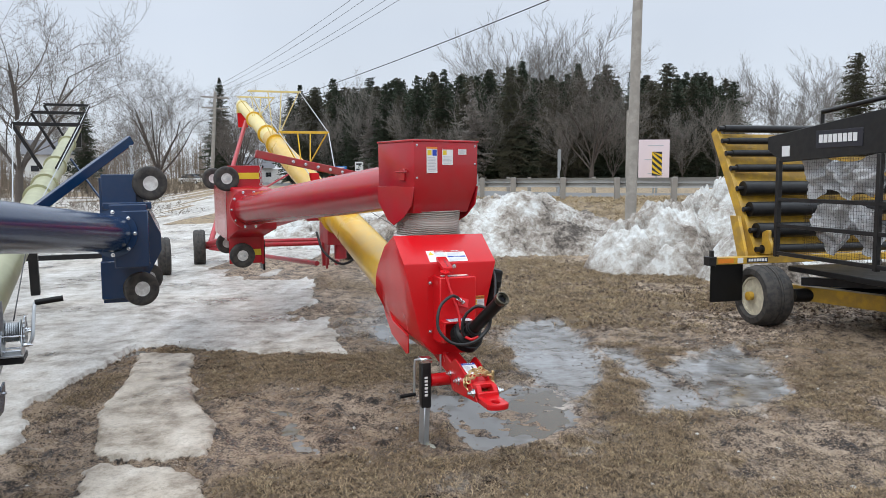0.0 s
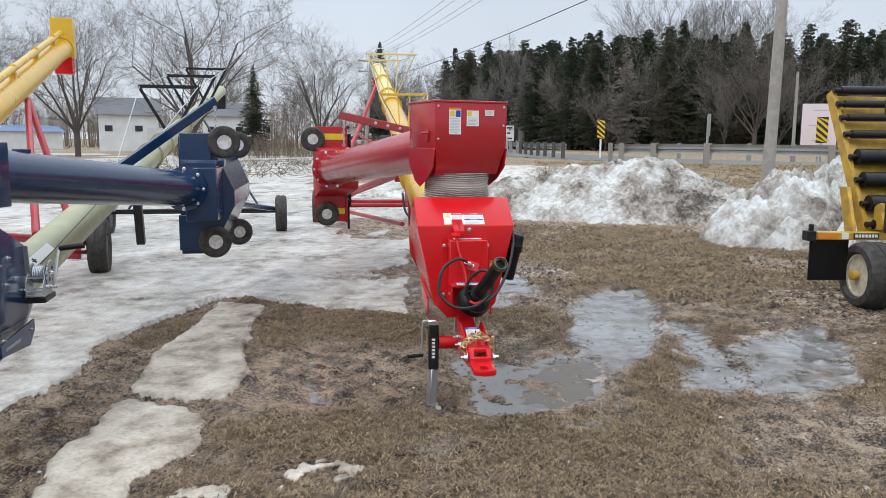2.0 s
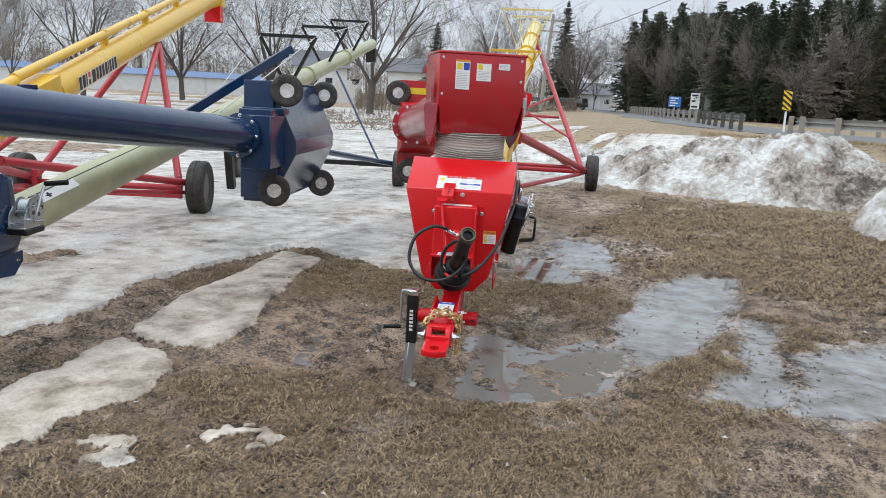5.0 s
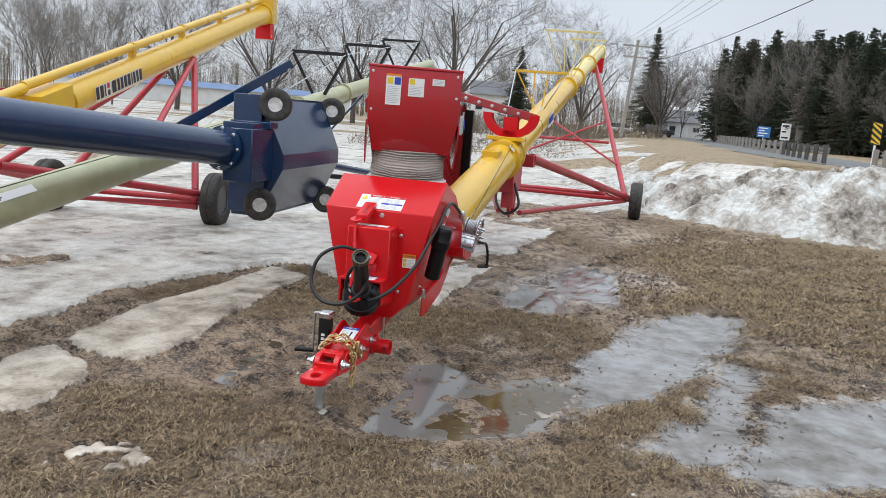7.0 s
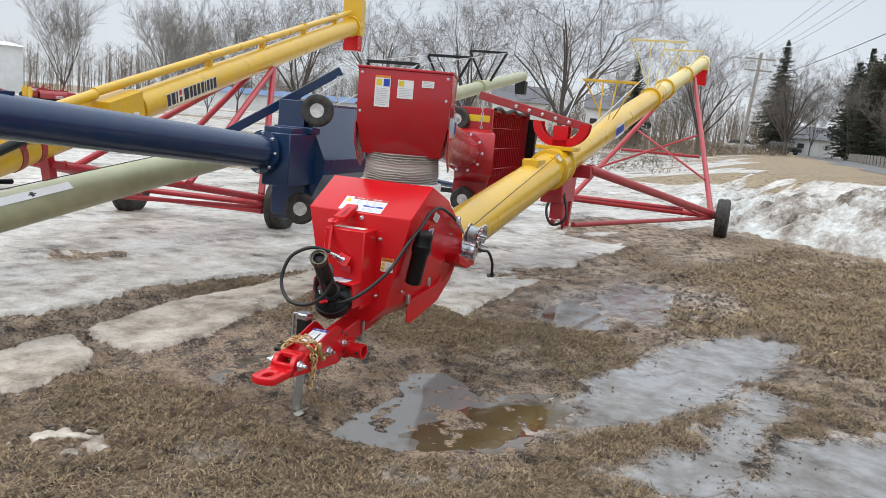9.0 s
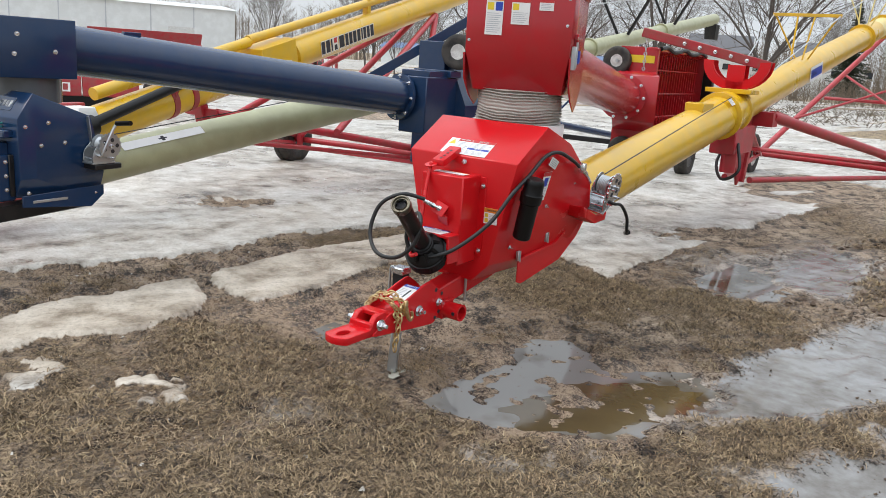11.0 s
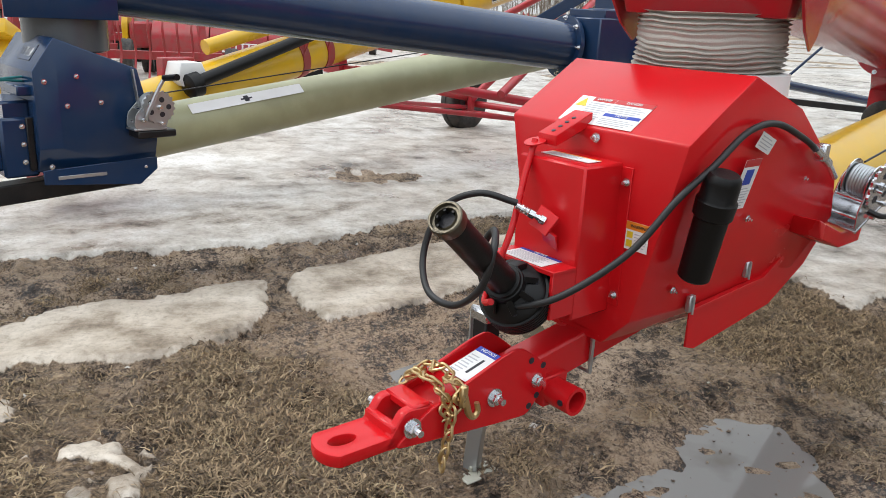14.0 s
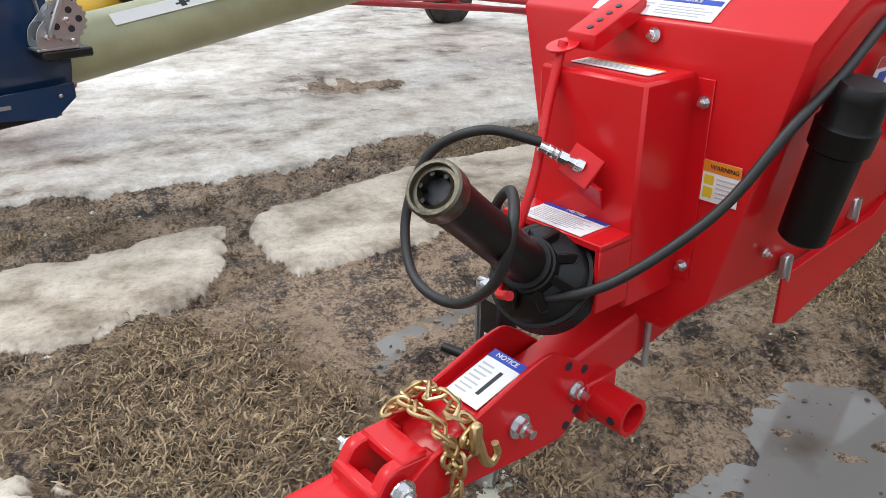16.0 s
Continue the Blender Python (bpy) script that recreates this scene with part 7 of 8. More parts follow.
def plant(meshes, name, x, y, s, label, group, turn=0, sz=1.0):
    z0 = float(ground_height(np.array([x]), np.array([y]), False)[0])
    t = thing(name, pose(x, y, z0, 0, 0, turn) @ Matrix.Diagonal((s, s, s * sz, 1)), label, "tree", group)
    for nm, me in zip(("trunk", "crown"), meshes):
        o = new(nm, me)
        o.parent = t
    return t


rt = random.Random(12)
CON = [conifer(11, 50 + i, NEEDLE if i % 3 else NEEDLE_B, .20 + .025 * (i % 3), .05, 1.7, (.42, .50, .62, .38, .72)[i], .25) for i in range(5)]
SPRUCE = conifer(16, 77, NEEDLE, .24, .05, 2.4, .85)
LARCH = conifer(9, 91, TWIG_PALE, .26, .08, .8, .8)
BIG = [bare_tree(14, 200 + i, .95, 8, 5) for i in range(3)]
SLIM = [bare_tree(9, 300 + i, .50, 7, 5, TWIG_PALE, .008, .16) for i in range(3)]

# wood behind the road: its front line from the far end to the near end, with the height of the trees there, several rows deep
FRONT = [(-17.4, 94, 12.3), (-10, 84, 11.8), (-2, 74, 11.2), (8, 67, 10.9), (19, 67, 10.6), (23.2, 67.5, 9.6)]


def on_front(t):
    k = max(0, min(len(FRONT) - 2, int(t)))
    return [p + (q - p) * (t - k) for p, q in zip(FRONT[k], FRONT[k + 1])]


for row in range(4):
    for i in range(40):
        fx, fy, fh = on_front((i + rt.uniform(-.4, .4)) / 39 * (len(FRONT) - 1))
        s = fh / 11 * rt.uniform(.82, 1.02) * (.94, 1.0, 1.03, 1.05)[row]
        plant(CON[rt.randrange(5)], "conifer", fx + rt.uniform(-1.0, 1.0) + 1.0 * row, fy + 3.0 * row + rt.uniform(-1, 1), s, "dark green conifer in a dense wood", "conifers of the wood", rt.uniform(0, 360), rt.uniform(.9, 1.05))
for i in range(10):
    fx, fy, fh = on_front((i + .3 + rt.uniform(-.3, .3)) / 10 * (len(FRONT) - 1))
    plant(SLIM[i % 3], "bare_tree", fx + rt.uniform(-1, 1), fy - rt.uniform(1.5, 4), fh / 11 * rt.uniform(.55, .92), "slim leafless tree at the edge of the wood", "leafless trees", rt.uniform(0, 360))
plant(LARCH, "larch", 2.2, 68, .98, "grey leafless larch before the wood", "leafless trees", 40)
plant(LARCH, "larch", -7.5, 78, .85, "grey leafless larch before the wood", "leafless trees", 150)
plant(BIG[1], "bare_tree", 11.6, 63, .70, "round leafless tree before the wood", "leafless trees", 75)
for x, y, s in ((9, 84, 1.5), (12.5, 86, 1.55), (6, 86, 1.45), (34, 78, 1.15), (39, 80, 1.2), (44, 76, 1.1), (50, 84, 1.2), (29, 84, 1.1)):
    plant(SLIM[int(x) % 3], "bare_tree", x, y, s, "tall leafless tree rising over the wood", "leafless trees", rt.uniform(0, 360))
for x, y, s in ((35, 68, 1.02), (38, 66, 1.1), (41, 67, 1.2), (44, 65, 1.22), (47, 67, 1.25), (50, 66, 1.2), (53, 68, 1.2), (57, 66, 1.15)):
    plant(CON[int(x) % 5], "conifer", x, y, s, "dark green conifer behind the wrapper", "conifers of the wood", rt.uniform(0, 360))
# trees on the left
plant(SPRUCE, "spruce", -34.2, 120, 1.0, "tall dark spruce standing by itself", "spruces", 20)
plant(SPRUCE, "spruce", -38.5, 84, .62, "dark spruce beside a white house", "spruces", 130)
for x, y, s, k in ((-30, 55, 1.05, 0), (-45, 62, .95, 2), (-31, 85, .95, 1), (-52, 58, .95, 0), (-24, 92, .7, 2), (-28, 104, .75, 0), (-58, 52, .9, 1)):
    plant(BIG[k], "bare_tree", x, y, s, "large spreading leafless tree", "leafless trees", rt.uniform(0, 360))
for x, y, s in ((-62, 48, 1.1), (-70, 46, 1.15), (-75, 50, 1.1), (-41, 31, .62), (-27, 112, 1), (-22, 118, 1), (-44, 110, 1.1), (-50, 104, 1.2), (-18, 125, 1.1), (-12, 130, 1.1), (-68, 34, 1.0)):
    plant(SLIM[int(-x) % 3], "bare_tree", x, y, s, "slim leafless tree beyond the yard", "leafless trees", rt.uniform(0, 360))


def far_wood(name, n, arc, dist, hmin, hmax, material, label, seed):
    """A far belt of leafless wood: many thin upright sticks and brush."""
    r = random.Random(seed)
    st = Sticks()
    for _ in range(n):
        a = radians(r.uniform(*arc))
        d = r.uniform(*dist)
        p = Vector((-math.sin(a) * d, math.cos(a) * d, 0))
        h = r.uniform(hmin, hmax)
        st.add(p, p + Vector((r.uniform(-.5, .5), r.uniform(-.5, .5), h)), .006 * h + .015, .01, 3)
        for k in range(12):
            q = p + Vector((0, 0, h * r.uniform(.25, .95)))
            w = h * .22
            st.add(q, q + Vector((r.uniform(-w, w), r.uniform(-w, w), r.uniform(.2, 1) * w)), h * .003 + .006, .005, 3)
    return tagged(new(name, st.mesh(name, material)), label, "woods", kind="stuff")


far_wood("far_woods", 1500, (16, 62), (135, 190), 5, 10, BRUSH, "far belt of brown leafless woods", 5)
far_wood("far_woods", 900, (62, 105), (150, 220), 5, 10, BRUSH, "far brown woods behind the sheds", 6)
far_wood("far_woods", 700, (-75, -12), (110, 170), 6, 11, BRUSH, "far leafless woods across the road", 7)
far_wood("brush", 900, (10, 34), (34, 60), .10, .40, BRUSH, "low dry brush beyond the yard", 8)
far_wood("hedge_brush", 700, (14, 30), (68, 86), .6, 2.2, BRUSH, "thicket of dry brush below the trees", 9)


# ---- buildings far off ----
def shed(name, x, y, w, d, h, turn, wall, roof, label, roof_h=1.5, bays=6, door=True):
    b = thing(name, pose(x, y, 0, 0, 0, turn), label, "building", "buildings beyond the yard")
    part("wall", box(-w / 2, w / 2, -d / 2, d / 2, -.2, h, .02), wall, b, smooth=False)
    part("roof", prism_x([(-d / 2 - .4, h - .05), (d / 2 + .4, h - .05), (0, h + roof_h)], -w / 2 - .4, w / 2 + .4, .01), roof, b, smooth=False)
    for i in range(1, bays):
        part("seam", box(-w / 2 + w * i / bays - .06, -w / 2 + w * i / bays + .06, -d / 2 - .05, -d / 2 - .001, 0, h - .1, 0), LABEL_GREY, b, smooth=False)
    if door:
        part("door", box(w * .30, w * .30 + 3.2, -d / 2 - .06, -d / 2 - .002, 0, 3.0, 0), RIM_G, b, smooth=False)
        for i in range(3):
            part("window", box(-w * .4 + i * 3.5, -w * .4 + i * 3.5 + .9, -d / 2 - .06, -d / 2 - .002, h * .55, h * .55 + .7, 0), GLASS_D, b, smooth=False)
    return b


shed("warehouse", -114, 25, 42, 20, 5.6, 90 - 10, SIDING, SIDING, "long white metal-clad warehouse", .8, 8)
shed("blue_shed", -98, 92, 44, 12, 2.6, 48, SIDING, ROOF_B, "low shed with a blue metal roof", .9, 5, False)
shed("white_house", -59.6, 92, 7, 6, 4.6, 33, SIDING, ROOF_D, "white house with a dark grey roof", 2.2, 1)
shed("white_house", -49, 98, 6, 5, 4.6, 27, SIDING, ROOF_D, "small white house with a grey roof", 1.8, 1)
shed("farm_house", -33, 128, 9, 6, 3.2, 15, SIDING, ROOF_D, "white house beside the road far off", 1.8, 1)


def car(x, y, turn, paint, label):
    c = thing("parked_car", pose(x, y, float(ground_height(np.array([x]), np.array([y]), False)[0]), 0, 0, turn), label, "car", "parked cars far off")
    part("body", bevelled(loft([[(-.9, -2.2, .35), (.9, -2.2, .35), (.9, 2.2, .35), (-.9, 2.2, .35)], [(-.9, -2.2, .9), (.9, -2.2, .9), (.9, 2.2, .9), (-.9, 2.2, .9)]]), .1, 2), paint, c)
    part("cabin", bevelled(loft([[(-.85, -1.3, .88), (.85, -1.3, .88), (.85, 1.7, .88), (-.85, 1.7, .88)], [(-.7, -.6, 1.45), (.7, -.6, 1.45), (.7, 1.3, 1.45), (-.7, 1.3, 1.45)]]), .06, 2), GLASS_D, c)
    for sx in (-.85, .85):
        for yy in (-1.35, 1.4):
            wheel(c, (sx, yy, .33), (1, 0, 0), .33, .2, RIM_G)


car(-28, 104, 70, BLACK_P, "dark parked car far down the road")
car(-36, 112, 60, SIDING, "white parked car far down the road")


# ---- implements standing behind the augers ----
def tine_rack(x, y, turn, label):
    t = thing("tine_implement", pose(x, y, 0, 0, 0, turn), label, "farm machine", "red implements at the back of the yard")
    for sx in (-1.4, 1.4):
        part("frame_leg", beam((sx, 0, 0), (sx * .9, .3, 1.3), .10, .10), RED_OLD, t)
    for z in (.55, 1.25):
        part("frame_bar", beam((-1.6, .1, z), (1.6, .1, z), .12, .12), RED_OLD, t)
    for i in range(14):
        part("spring_tine", sweep([(-1.4 + .2 * i, 0, 1.2), (-1.4 + .2 * i, -.18, .95), (-1.4 + .2 * i, -.05, .6), (-1.4 + .2 * i, -.3, .2)], .018, 6, 4), RED_OLD, t)
    wheel(t, (1.75, 0, .35), (1, 0, 0), .35, .2, RIM_K)
    wheel(t, (-1.75, 0, .35), (1, 0, 0), .35, .2, RIM_K)


def coil(c, d, r, L, turns, wire=.012):
    """A coil spring from c along d."""
    d, sx, ux = axes(c, Vector(c) + Vector(d))
    n = turns * 10
    return sweep([Vector(c) + d * L * i / n + r * (math.cos(2 * math.pi * i / 10) * sx + math.sin(2 * math.pi * i / 10) * ux) for i in range(n + 1)], wire, 6, 0)


def mower(x, y, turn, label):
    t = thing("disc_mower", pose(x, y, 0, 0, 0, turn), label, "farm machine", "red implements at the back of the yard")
    prof = rounded([(-.55, .42), (-.50, .78), (-.30, .98), (.30, 1.0), (.48, .82), (.52, .45), (.46, .42), (.26, .90), (-.26, .90), (-.44, .74), (-.48, .42)], .05)
    for x0, x1 in ((-1.48, -.52), (-.50, .48), (.50, 1.46)):
        c = part("cover", prism_x(prof, x0, x1, .006), RED_OLD, t, "faded red steel cover")
        part("cover_rib", prism_x([(-.30, .985), (-.30, 1.02), (.30, 1.04), (.30, 1.005)], (x0 + x1) / 2 - .03, (x0 + x1) / 2 + .03, .004), RED_OLD, c)
    part("curtain", box(-1.45, 1.45, -.53, -.51, .12, .44, .004), BLACK, t, "black rubber curtain")
    part("cutter_bar", box(-1.45, 1.45, -.30, .10, .10, .20, .02), STEEL_F, t)
    for k in range(6):
        part("disc", lathe([(.02, 0), (.20, .01), (.20, .025), (.06, .05)], (-1.2 + .48 * k, -.12, .20), (0, 0, 1), 20), RED_OLD, t)
    m = part("maker_mark", prism_x([(-.553, .50), (-.557, .50), (-.532, .66), (-.528, .66)], -.30, .30, 0), WHITE, t)
    for k in range(5):
        part("bar", prism_x([(-.556, .53), (-.560, .53), (-.541, .64), (-.537, .64)], -.26 + .11 * k, -.18 + .11 * k, 0), RED_OLD, m, smooth=False)
    part("gearbox", box(-1.9, -1.50, -.26, .26, .50, .95, .04), RED_OLD, t)
    part("gearbox_cap", lathe([(.16, 0), (.16, .05), (.09, .08), (.05, .14)], (-1.70, 0, .95), (0, 0, 1), 20), STEEL_F, t)
    part("belt_guard", prism_x(rounded([(-.20, .30), (.20, .30), (.26, .9), (.10, 1.2), (-.10, 1.2), (-.26, .9)], .06), -2.02, -1.92, .01), YEL, t, "yellow belt guard")
    part("arm", beam((1.2, .2, .9), (2.8, .9, .6), .14, .14), RED_OLD, t)
    part("arm", beam((-1.2, .3, 1.05), (1.2, .3, 1.05), .09, .09), RED_OLD, t)
    part("lift_link", beam((-.6, .32, 1.08), (.2, .7, 1.45), .05, .07), RED_OLD, t)
    for k in (-.9, .7):
        part("coil_spring", coil((k, .30, 1.10), (.5, .25, .30), .05, .55, 14), RED_OLD, t, "faded red coil spring")
    part("drive_shaft", tube((-1.55, .28, .75), (-.2, 1.2, .70), .045, 12), BLACK, t)
    wheel(t, (1.7, .4, .33), (1, 0, 0), .33, .2, RIM_K)
    wheel(t, (-1.7, .4, .33), (1, 0, 0), .33, .2, RIM_K)


def drill(x, y, turn, label):
    t = thing("seed_drill", pose(x, y, 0, 0, 0, turn), label, "farm machine", "red implements at the back of the yard")
    part("hopper_box", bevelled(loft([[(-2.2, -.3, 1.0), (2.2, -.3, 1.0), (2.2, .3, 1.0), (-2.2, .3, 1.0)], [(-2.3, -.55, 1.8), (2.3, -.55, 1.8), (2.3, .55, 1.8), (-2.3, .55, 1.8)]]), .03, 2), RED_OLD, t)
    for i in range(12):
        part("seed_tube", tube((-2 + .36 * i, -.1, 1.05), (-2 + .36 * i, -.4, .25), .03, 8), BLACK, t)
        part("disc", lathe([(.02, -.01), (.22, -.004), (.22, .004), (.02, .01)], (-2 + .36 * i, -.45, .24), (1, 0, 0), 18), STEEL_F, t)
    part("frame_bar", beam((-2.4, 0, .7), (2.4, 0, .7), .15, .15), RED_OLD, t)
    for sx in (-2.6, 2.6):
        wheel(t, (sx, .2, .45), (1, 0, 0), .45, .25, YEL)


mower(-21.2, 6.2, 80, "faded red disc mower with a rounded cover")
tine_rack(-21.5, 8.6, 70, "faded red spring-tine cultivator on wheels")
mower(-19.5, 3.6, 95, "faded red disc mower beside others")
drill(-30, 6.5, 85, "red seed drill with yellow wheels")
mower(-27, 12.0, 65, "faded red mower further back")
tine_rack(-26, 17, 55, "red tine implement further back")
drill(-33, 13, 75, "red seed drill further back")
def rotor(x, y, turn, label):
    t = thing("rotary_machine", pose(x, y, 0, 0, 0, turn) @ Matrix.Diagonal((.95, .62, .62, 1)), label, "farm machine", "red implements at the back of the yard")
    part("drum", lathe([(.25, -.5), (.62, -.48), (.66, -.3), (.66, .3), (.62, .48), (.25, .5)], (0, 0, .85), (1, 0, 0), 30), YEL, t, "round yellow housing")
    part("chute", bevelled(loft([[(-.3, -.3, 1.3), (.3, -.3, 1.3), (.3, .2, 1.4), (-.3, .2, 1.4)], [(-.25, -.9, 1.5), (.25, -.9, 1.5), (.25, -.8, 1.75), (-.25, -.8, 1.75)]]), .02, 2), YEL, t)
    part("frame_bar", beam((-1.2, .3, .5), (1.2, .3, .5), .14, .14), RED_OLD, t)
    for sx in (-.9, .9):
        wheel(t, (sx, .3, .3), (1, 0, 0), .3, .18, RIM_K)


rotor(-8.9, 2.3, 80, "round yellow machine on a red frame")
mower(-13.2, 5.6, 78, "faded red disc mower behind the yellow auger")
tine_rack(-10.8, 3.4, 80, "faded red tine implement behind the yellow auger")
tine_rack(-15.5, 4.6, 80, "faded red spring-tine cultivator on wheels")
tine_rack(-12.6, 1.9, 86, "red tine implement with a long frame")
drill(-16.5, 1.2, 86, "red seed drill with yellow wheels")
for i, (x, y) in enumerate(((-60, 20), (-66, 26), (-58, 29), (-70, 33), (-62, 36))):
    mower(x, y, 60 + 20 * i, "small dark machine parked before the warehouse")


# ---- dead grass over the mud ----
def straw(name, n, x0, x1, y0, y1, material, label, seed, lmin=.03, lmax=.085):
    r = np.random.RandomState(seed)
    x, y = r.uniform(x0, x1, n * 3), r.uniform(y0, y1, n * 3)
    ice, pud, grass = cover(x, y)
    keep = (r.rand(n * 3) < np.clip((y - y0) / 1.6, 0, 1) * np.clip((x1 - x) / 1.2, 0, 1)) & (ice < -.07) & (pud < -.05) & (film(x, y)[1] < r.uniform(-.15, .45, n * 3)) & (grass + 1.1 * fbm(x * 4.5, y * 4.5, 3, 2) > r.uniform(.22, .92, n * 3))
    x, y = x[keep][:n], y[keep][:n]
    z = ground_height(x, y)
    m = len(x)
    a = r.uniform(0, 2 * np.pi, m)
    L = r.uniform(lmin, lmax, m)
    rise = r.uniform(-.1, .25, m)
    w = r.uniform(.0007, .0016, m) * (1 + (lmax > .1))
    dx, dy = np.cos(a) * L, np.sin(a) * L
    sx, sy = -np.sin(a) * w, np.cos(a) * w
    b = r.uniform(-.4, .4, m) * L
    v = np.zeros((m, 5, 3))
    v[:, 0] = np.column_stack([x - sx, y - sy, z + .002])
    v[:, 1] = np.column_stack([x + sx, y + sy, z + .002])
    v[:, 2] = np.column_stack([x + dx * .55 + sx - b * np.sin(a) * .3, y + dy * .55 + sy + b * np.cos(a) * .3, z + .004 + L * rise])
    v[:, 3] = np.column_stack([x + dx * .55 - sx - b * np.sin(a) * .3, y + dy * .55 - sy + b * np.cos(a) * .3, z + .004 + L * rise])
    v[:, 4] = np.column_stack([x + dx - b * np.sin(a), y + dy + b * np.cos(a), z + .004 + L * rise * .7])
    k = np.arange(m) * 5
    f = [(i, i + 1, i + 2, i + 3) for i in k] + [(i + 3, i + 2, i + 4) for i in k]
    me = bpy.data.meshes.new(name)
    me.from_pydata(v.reshape(-1, 3).tolist(), [], f)
    me.materials.append(material)
    return tagged(new(name, me), label, "dead grass", kind="stuff")


def clumps(name, n, blades, x0, x1, y0, y1, material, label, seed, big=1.0):
    """Tussocks of matted grass: each a sheaf of blades combed one way."""
    r = np.random.RandomState(seed)
    cx, cy = r.uniform(x0, x1, n * 4), r.uniform(y0, y1, n * 4)
    ice, pud, grass = cover(cx, cy)
    keep = (r.rand(n * 4) < np.clip((cy - y0) / 1.6, 0, 1) * np.clip((x1 - cx) / 1.2, 0, 1)) & (ice < -.09) & (pud < -.07) & (film(cx, cy)[1] < r.uniform(-.15, .4, n * 4)) & (grass + 1.3 * fbm(cx * 1.7, cy * 1.7, 3, 1) > r.uniform(.22, .87, n * 4))
    cx, cy = cx[keep][:n], cy[keep][:n]
    n = len(cx)
    size = np.repeat(r.uniform(.035, .11, n) * big, blades)
    lay = np.repeat(r.uniform(0, 2 * np.pi, n), blades)
    m = n * blades
    x = np.repeat(cx, blades) + r.normal(0, 1, m) * size * .55
    y = np.repeat(cy, blades) + r.normal(0, 1, m) * size * .55
    a = lay + r.normal(0, .75, m)
    L = r.uniform(.02, .060, m) * big
    w = r.uniform(.0011, .0030, m) * big
    lift = r.uniform(.002, .022, m) * big
    bend = r.normal(0, .75, m)
    z = ground_height(x, y)
    v = np.zeros((m, 6, 3))
    for k, (t, tw) in enumerate(((0, 1), (.5, 1), (1, .35))):
        q = a + bend * t
        px, py = x + np.cos(q) * L * t, y + np.sin(q) * L * t
        pz = z + .002 + lift * (1 - (2 * t - 1) ** 2 * .8)
        v[:, 2 * k] = np.column_stack([px - np.sin(q) * w * tw, py + np.cos(q) * w * tw, pz])
        v[:, 2 * k + 1] = np.column_stack([px + np.sin(q) * w * tw, py - np.cos(q) * w * tw, pz])
    k = np.arange(m) * 6
    f = np.concatenate([np.column_stack([k, k + 1, k + 3, k + 2]), np.column_stack([k + 2, k + 3, k + 5, k + 4])])
    me = bpy.data.meshes.new(name)
    me.from_pydata(v.reshape(-1, 3).tolist(), [], f.tolist())
    me.materials.append(material)
    return tagged(new(name, me), label, "dead grass", kind="stuff")


def clods(name, n, x0, x1, y0, y1, material, label, seed, s0=.003, s1=.015, power=4, wet=False):
    """Crumbs of earth and bits of ice lying loose."""
    r = np.random.RandomState(seed)
    x, y = r.uniform(x0, x1, n * 2), r.uniform(y0, y1, n * 2)
    ice, pud, grass = cover(x, y)
    keep = (pud > -.04) & (r.rand(n * 2) < .75 * sstep(.30, -.04, pud)) & (fbm(x * 3.1, y * 3.1, 3, 2) > r.uniform(-.15, .5, n * 2)) if wet else (ice < .0) & (pud < -.04) & (film(x, y)[1] < r.uniform(-.25, .45, n * 2)) & (fbm(x * 2.1, y * 2.1, 3, 0) + .6 * fbm(x * 8, y * 8, 2, 1) > r.uniform(-.3, .3, n * 2))
    x, y = x[keep][:n], y[keep][:n]
    m = len(x)
    z = ground_height(x, y)
    s = s0 + s1 * r.rand(m) ** power
    z = np.maximum(z, -.019) if wet else z
    base = np.array([(1, 0, 0), (-1, 0, 0), (0, 1, 0), (0, -1, 0), (0, 0, .8), (0, 0, -.5)])
    v = base[None] * (s[:, None, None] * r.uniform(.6, 1.4, (m, 6, 1))) + r.normal(0, .15, (m, 6, 3)) * s[:, None, None] + np.column_stack([x, y, z + s * .3])[:, None]
    tri = np.array([(0, 2, 4), (2, 1, 4), (1, 3, 4), (3, 0, 4), (2, 0, 5), (1, 2, 5), (3, 1, 5), (0, 3, 5)])
    f = (tri[None] + (np.arange(m) * 6)[:, None, None]).reshape(-1, 3)
    me = bpy.data.meshes.new(name)
    me.from_pydata(v.reshape(-1, 3).tolist(), [], f.tolist())
    me.materials.append(material)
    return tagged(new(name, me), label, "debris", kind="stuff")


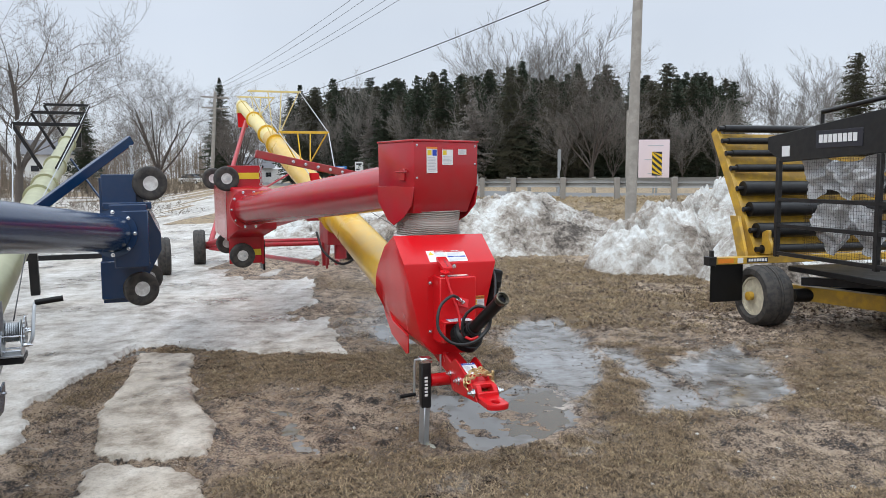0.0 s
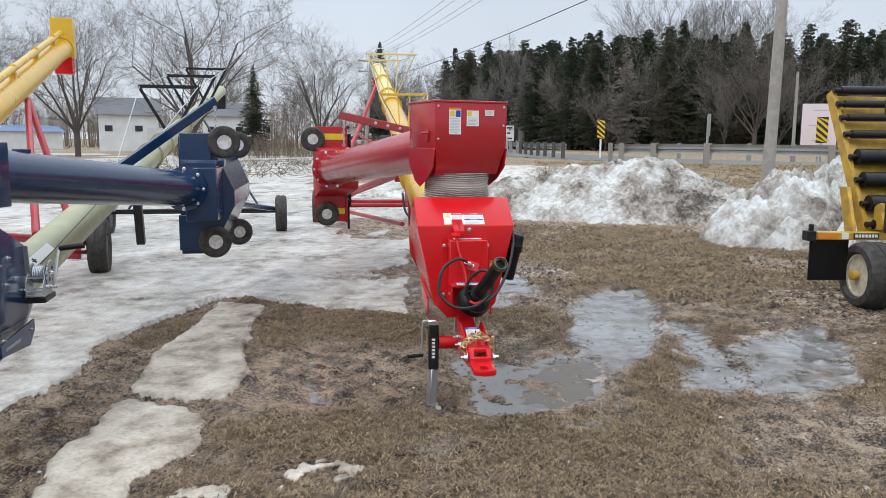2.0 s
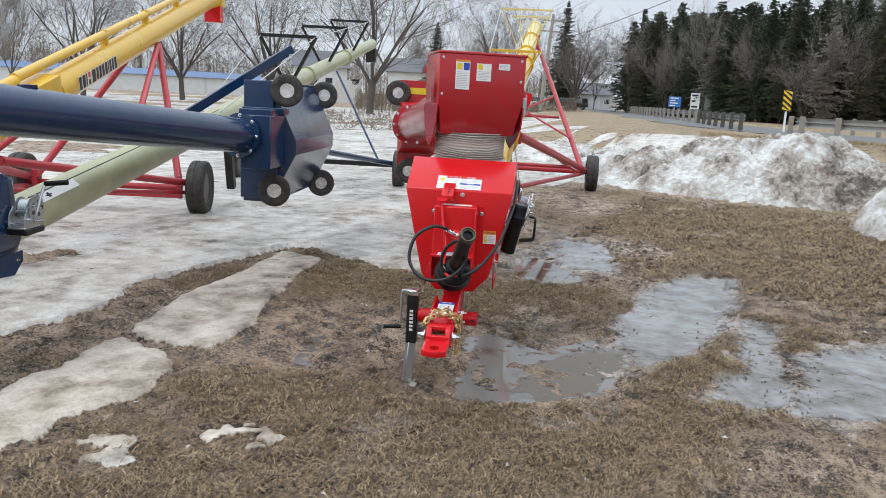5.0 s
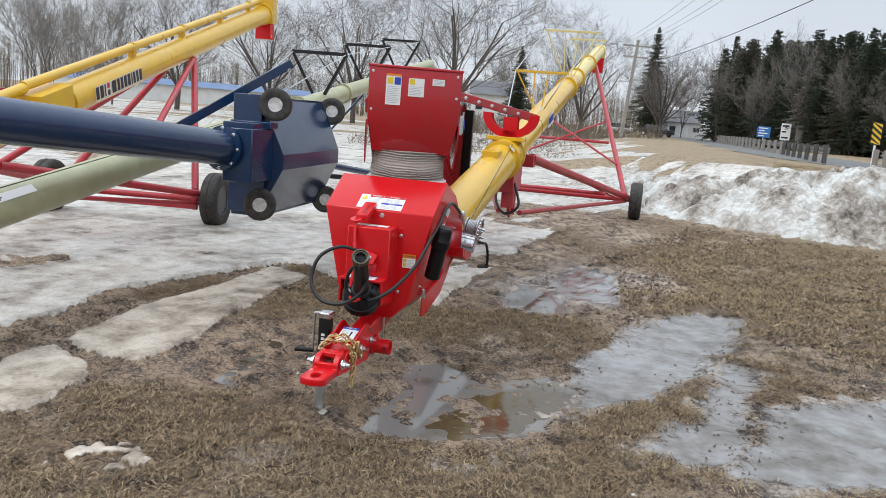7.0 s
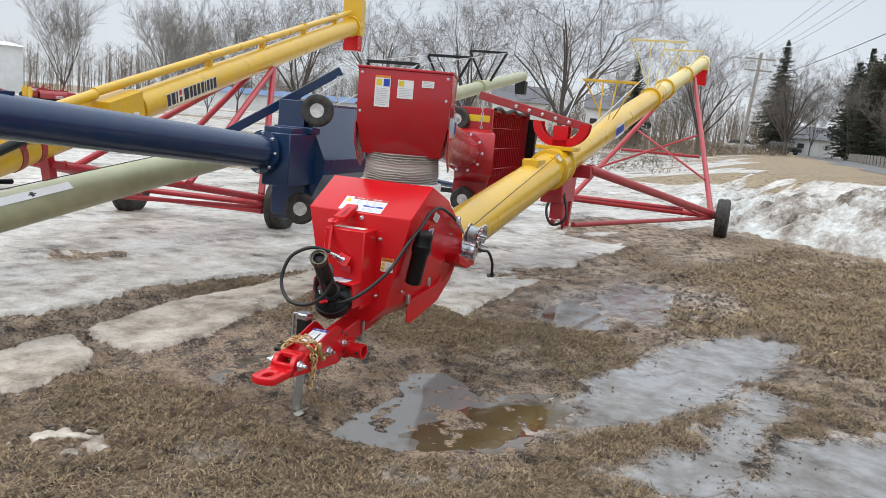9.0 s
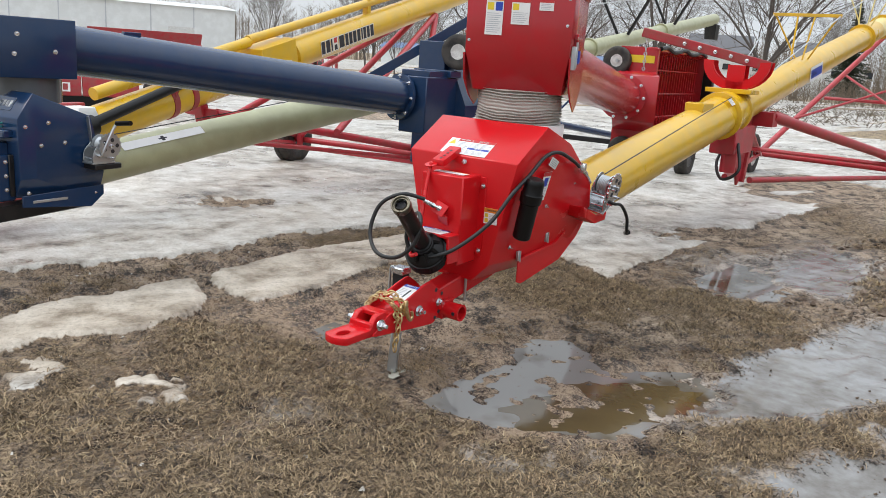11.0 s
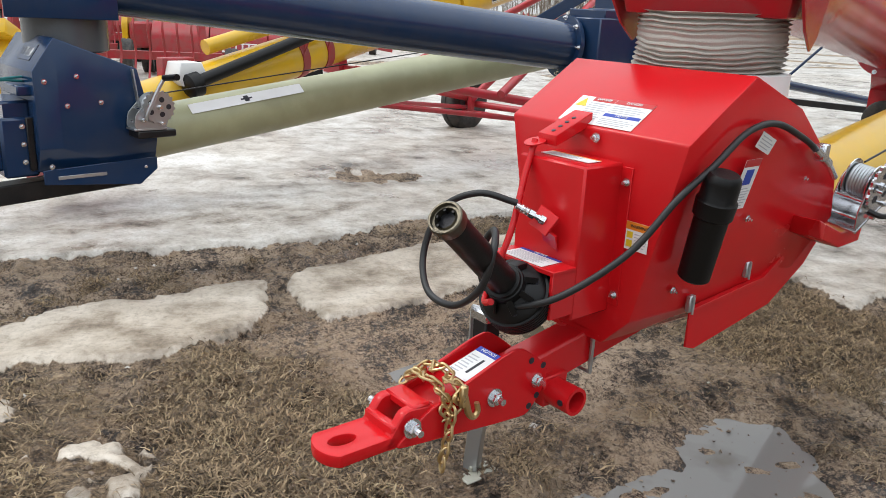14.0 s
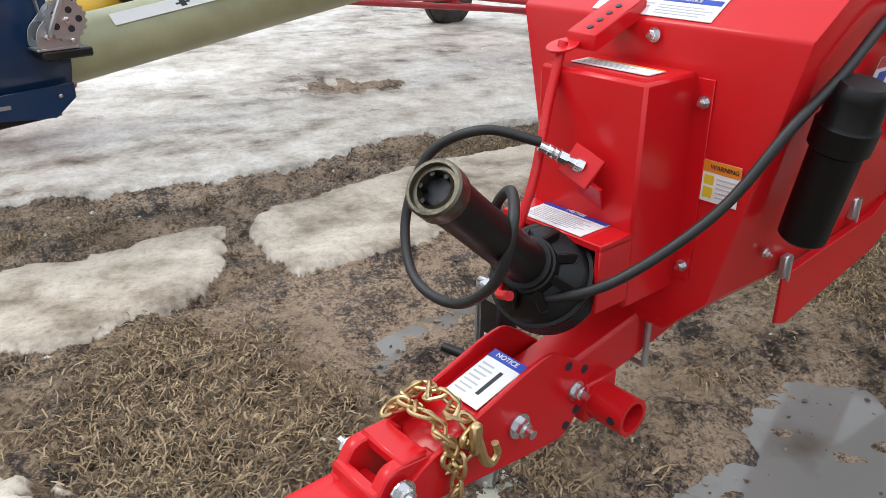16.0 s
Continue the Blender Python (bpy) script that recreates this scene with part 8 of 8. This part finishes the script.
clumps("grass_tussocks", 3900, 38, -2.8, 4.2, 1.0, 7.6, STRAW, "matted tussocks of dead brown grass", 41)
clumps("grass_tussocks", 380, 26, -2.8, 4.2, 1.0, 7.6, STRAW_L, "matted tussocks of pale dead grass", 42)


def crumb_mat():
    m = mat("earth_crumb", (0.12, 0.088, 0.066), .9, 0, (.05, .036, .027), 9, 60)
    nt = m.node_tree
    g = nt.nodes.new("ShaderNodeNewGeometry")
    r = nt.nodes.new("ShaderNodeValToRGB")
    r.color_ramp.elements[0].color = (.06, .042, .030, 1)
    r.color_ramp.elements[1].color = (.28, .215, .165, 1)
    e = r.color_ramp.elements.new(.45)
    e.color = (.15, .108, .080, 1)
    nt.links.new(g.outputs["Random Per Island"], r.inputs[0])
    nt.links.new(r.outputs[0], nt.nodes["Principled BSDF"].inputs["Base Color"])
    return m


CRUMB = crumb_mat()
clods("earth_crumbs", 60000, -3.2, 3.4, 2.3, 8.5, CRUMB, "loose crumbs of wet earth", 43, .002, .008, 2.6)
clods("floating_crumbs", 16000, -1.4, 3.2, 4.3, 9.2, CRUMB, "crumbs of mud and straw lying in the meltwater", 48, .002, .009, 3.0, True)
clods("earth_clods", 12000, -0.8, 6.0, 8.0, 15.5, CRUMB, "loose clods of earth in the grass", 45, .008, .022, 2)
clumps("grass_tussocks", 2200, 22, -0.8, 6.0, 7.4, 15.5, STRAW, "matted tussocks of dead brown grass", 46, 1.8)
clumps("grass_tussocks", 900, 20, -0.4, 6.0, 8.0, 15.5, STRAW_L, "matted tussocks of golden dead grass", 47, 1.8)
clods("ice_crumbs", 450, -3.0, 3.4, 2.3, 8.5, mat("ice_crumb", (0.6, .58, .54), .5, 0, (.5, .48, .45), 9, 60), "small bits of dirty ice", 44)
straw("dead_grass", 55000, -3.2, 4.4, 1.0, 7.5, STRAW, "flattened brown dead grass blades", 31, .02, .055)
straw("dead_grass", 14000, -3.2, 4.4, 1.0, 7.5, STRAW_L, "pale dead grass blades", 32, .02, .05)
clumps("bank_grass", 1500, 16, -9, 14, 18.5, 31, STRAW_L, "rough tan grass on the road bank", 49, 4.5)
straw("dead_grass", 45000, -2.5, 5.5, 7.0, 16, STRAW, "flattened brown dead grass blades", 33, .05, .13)
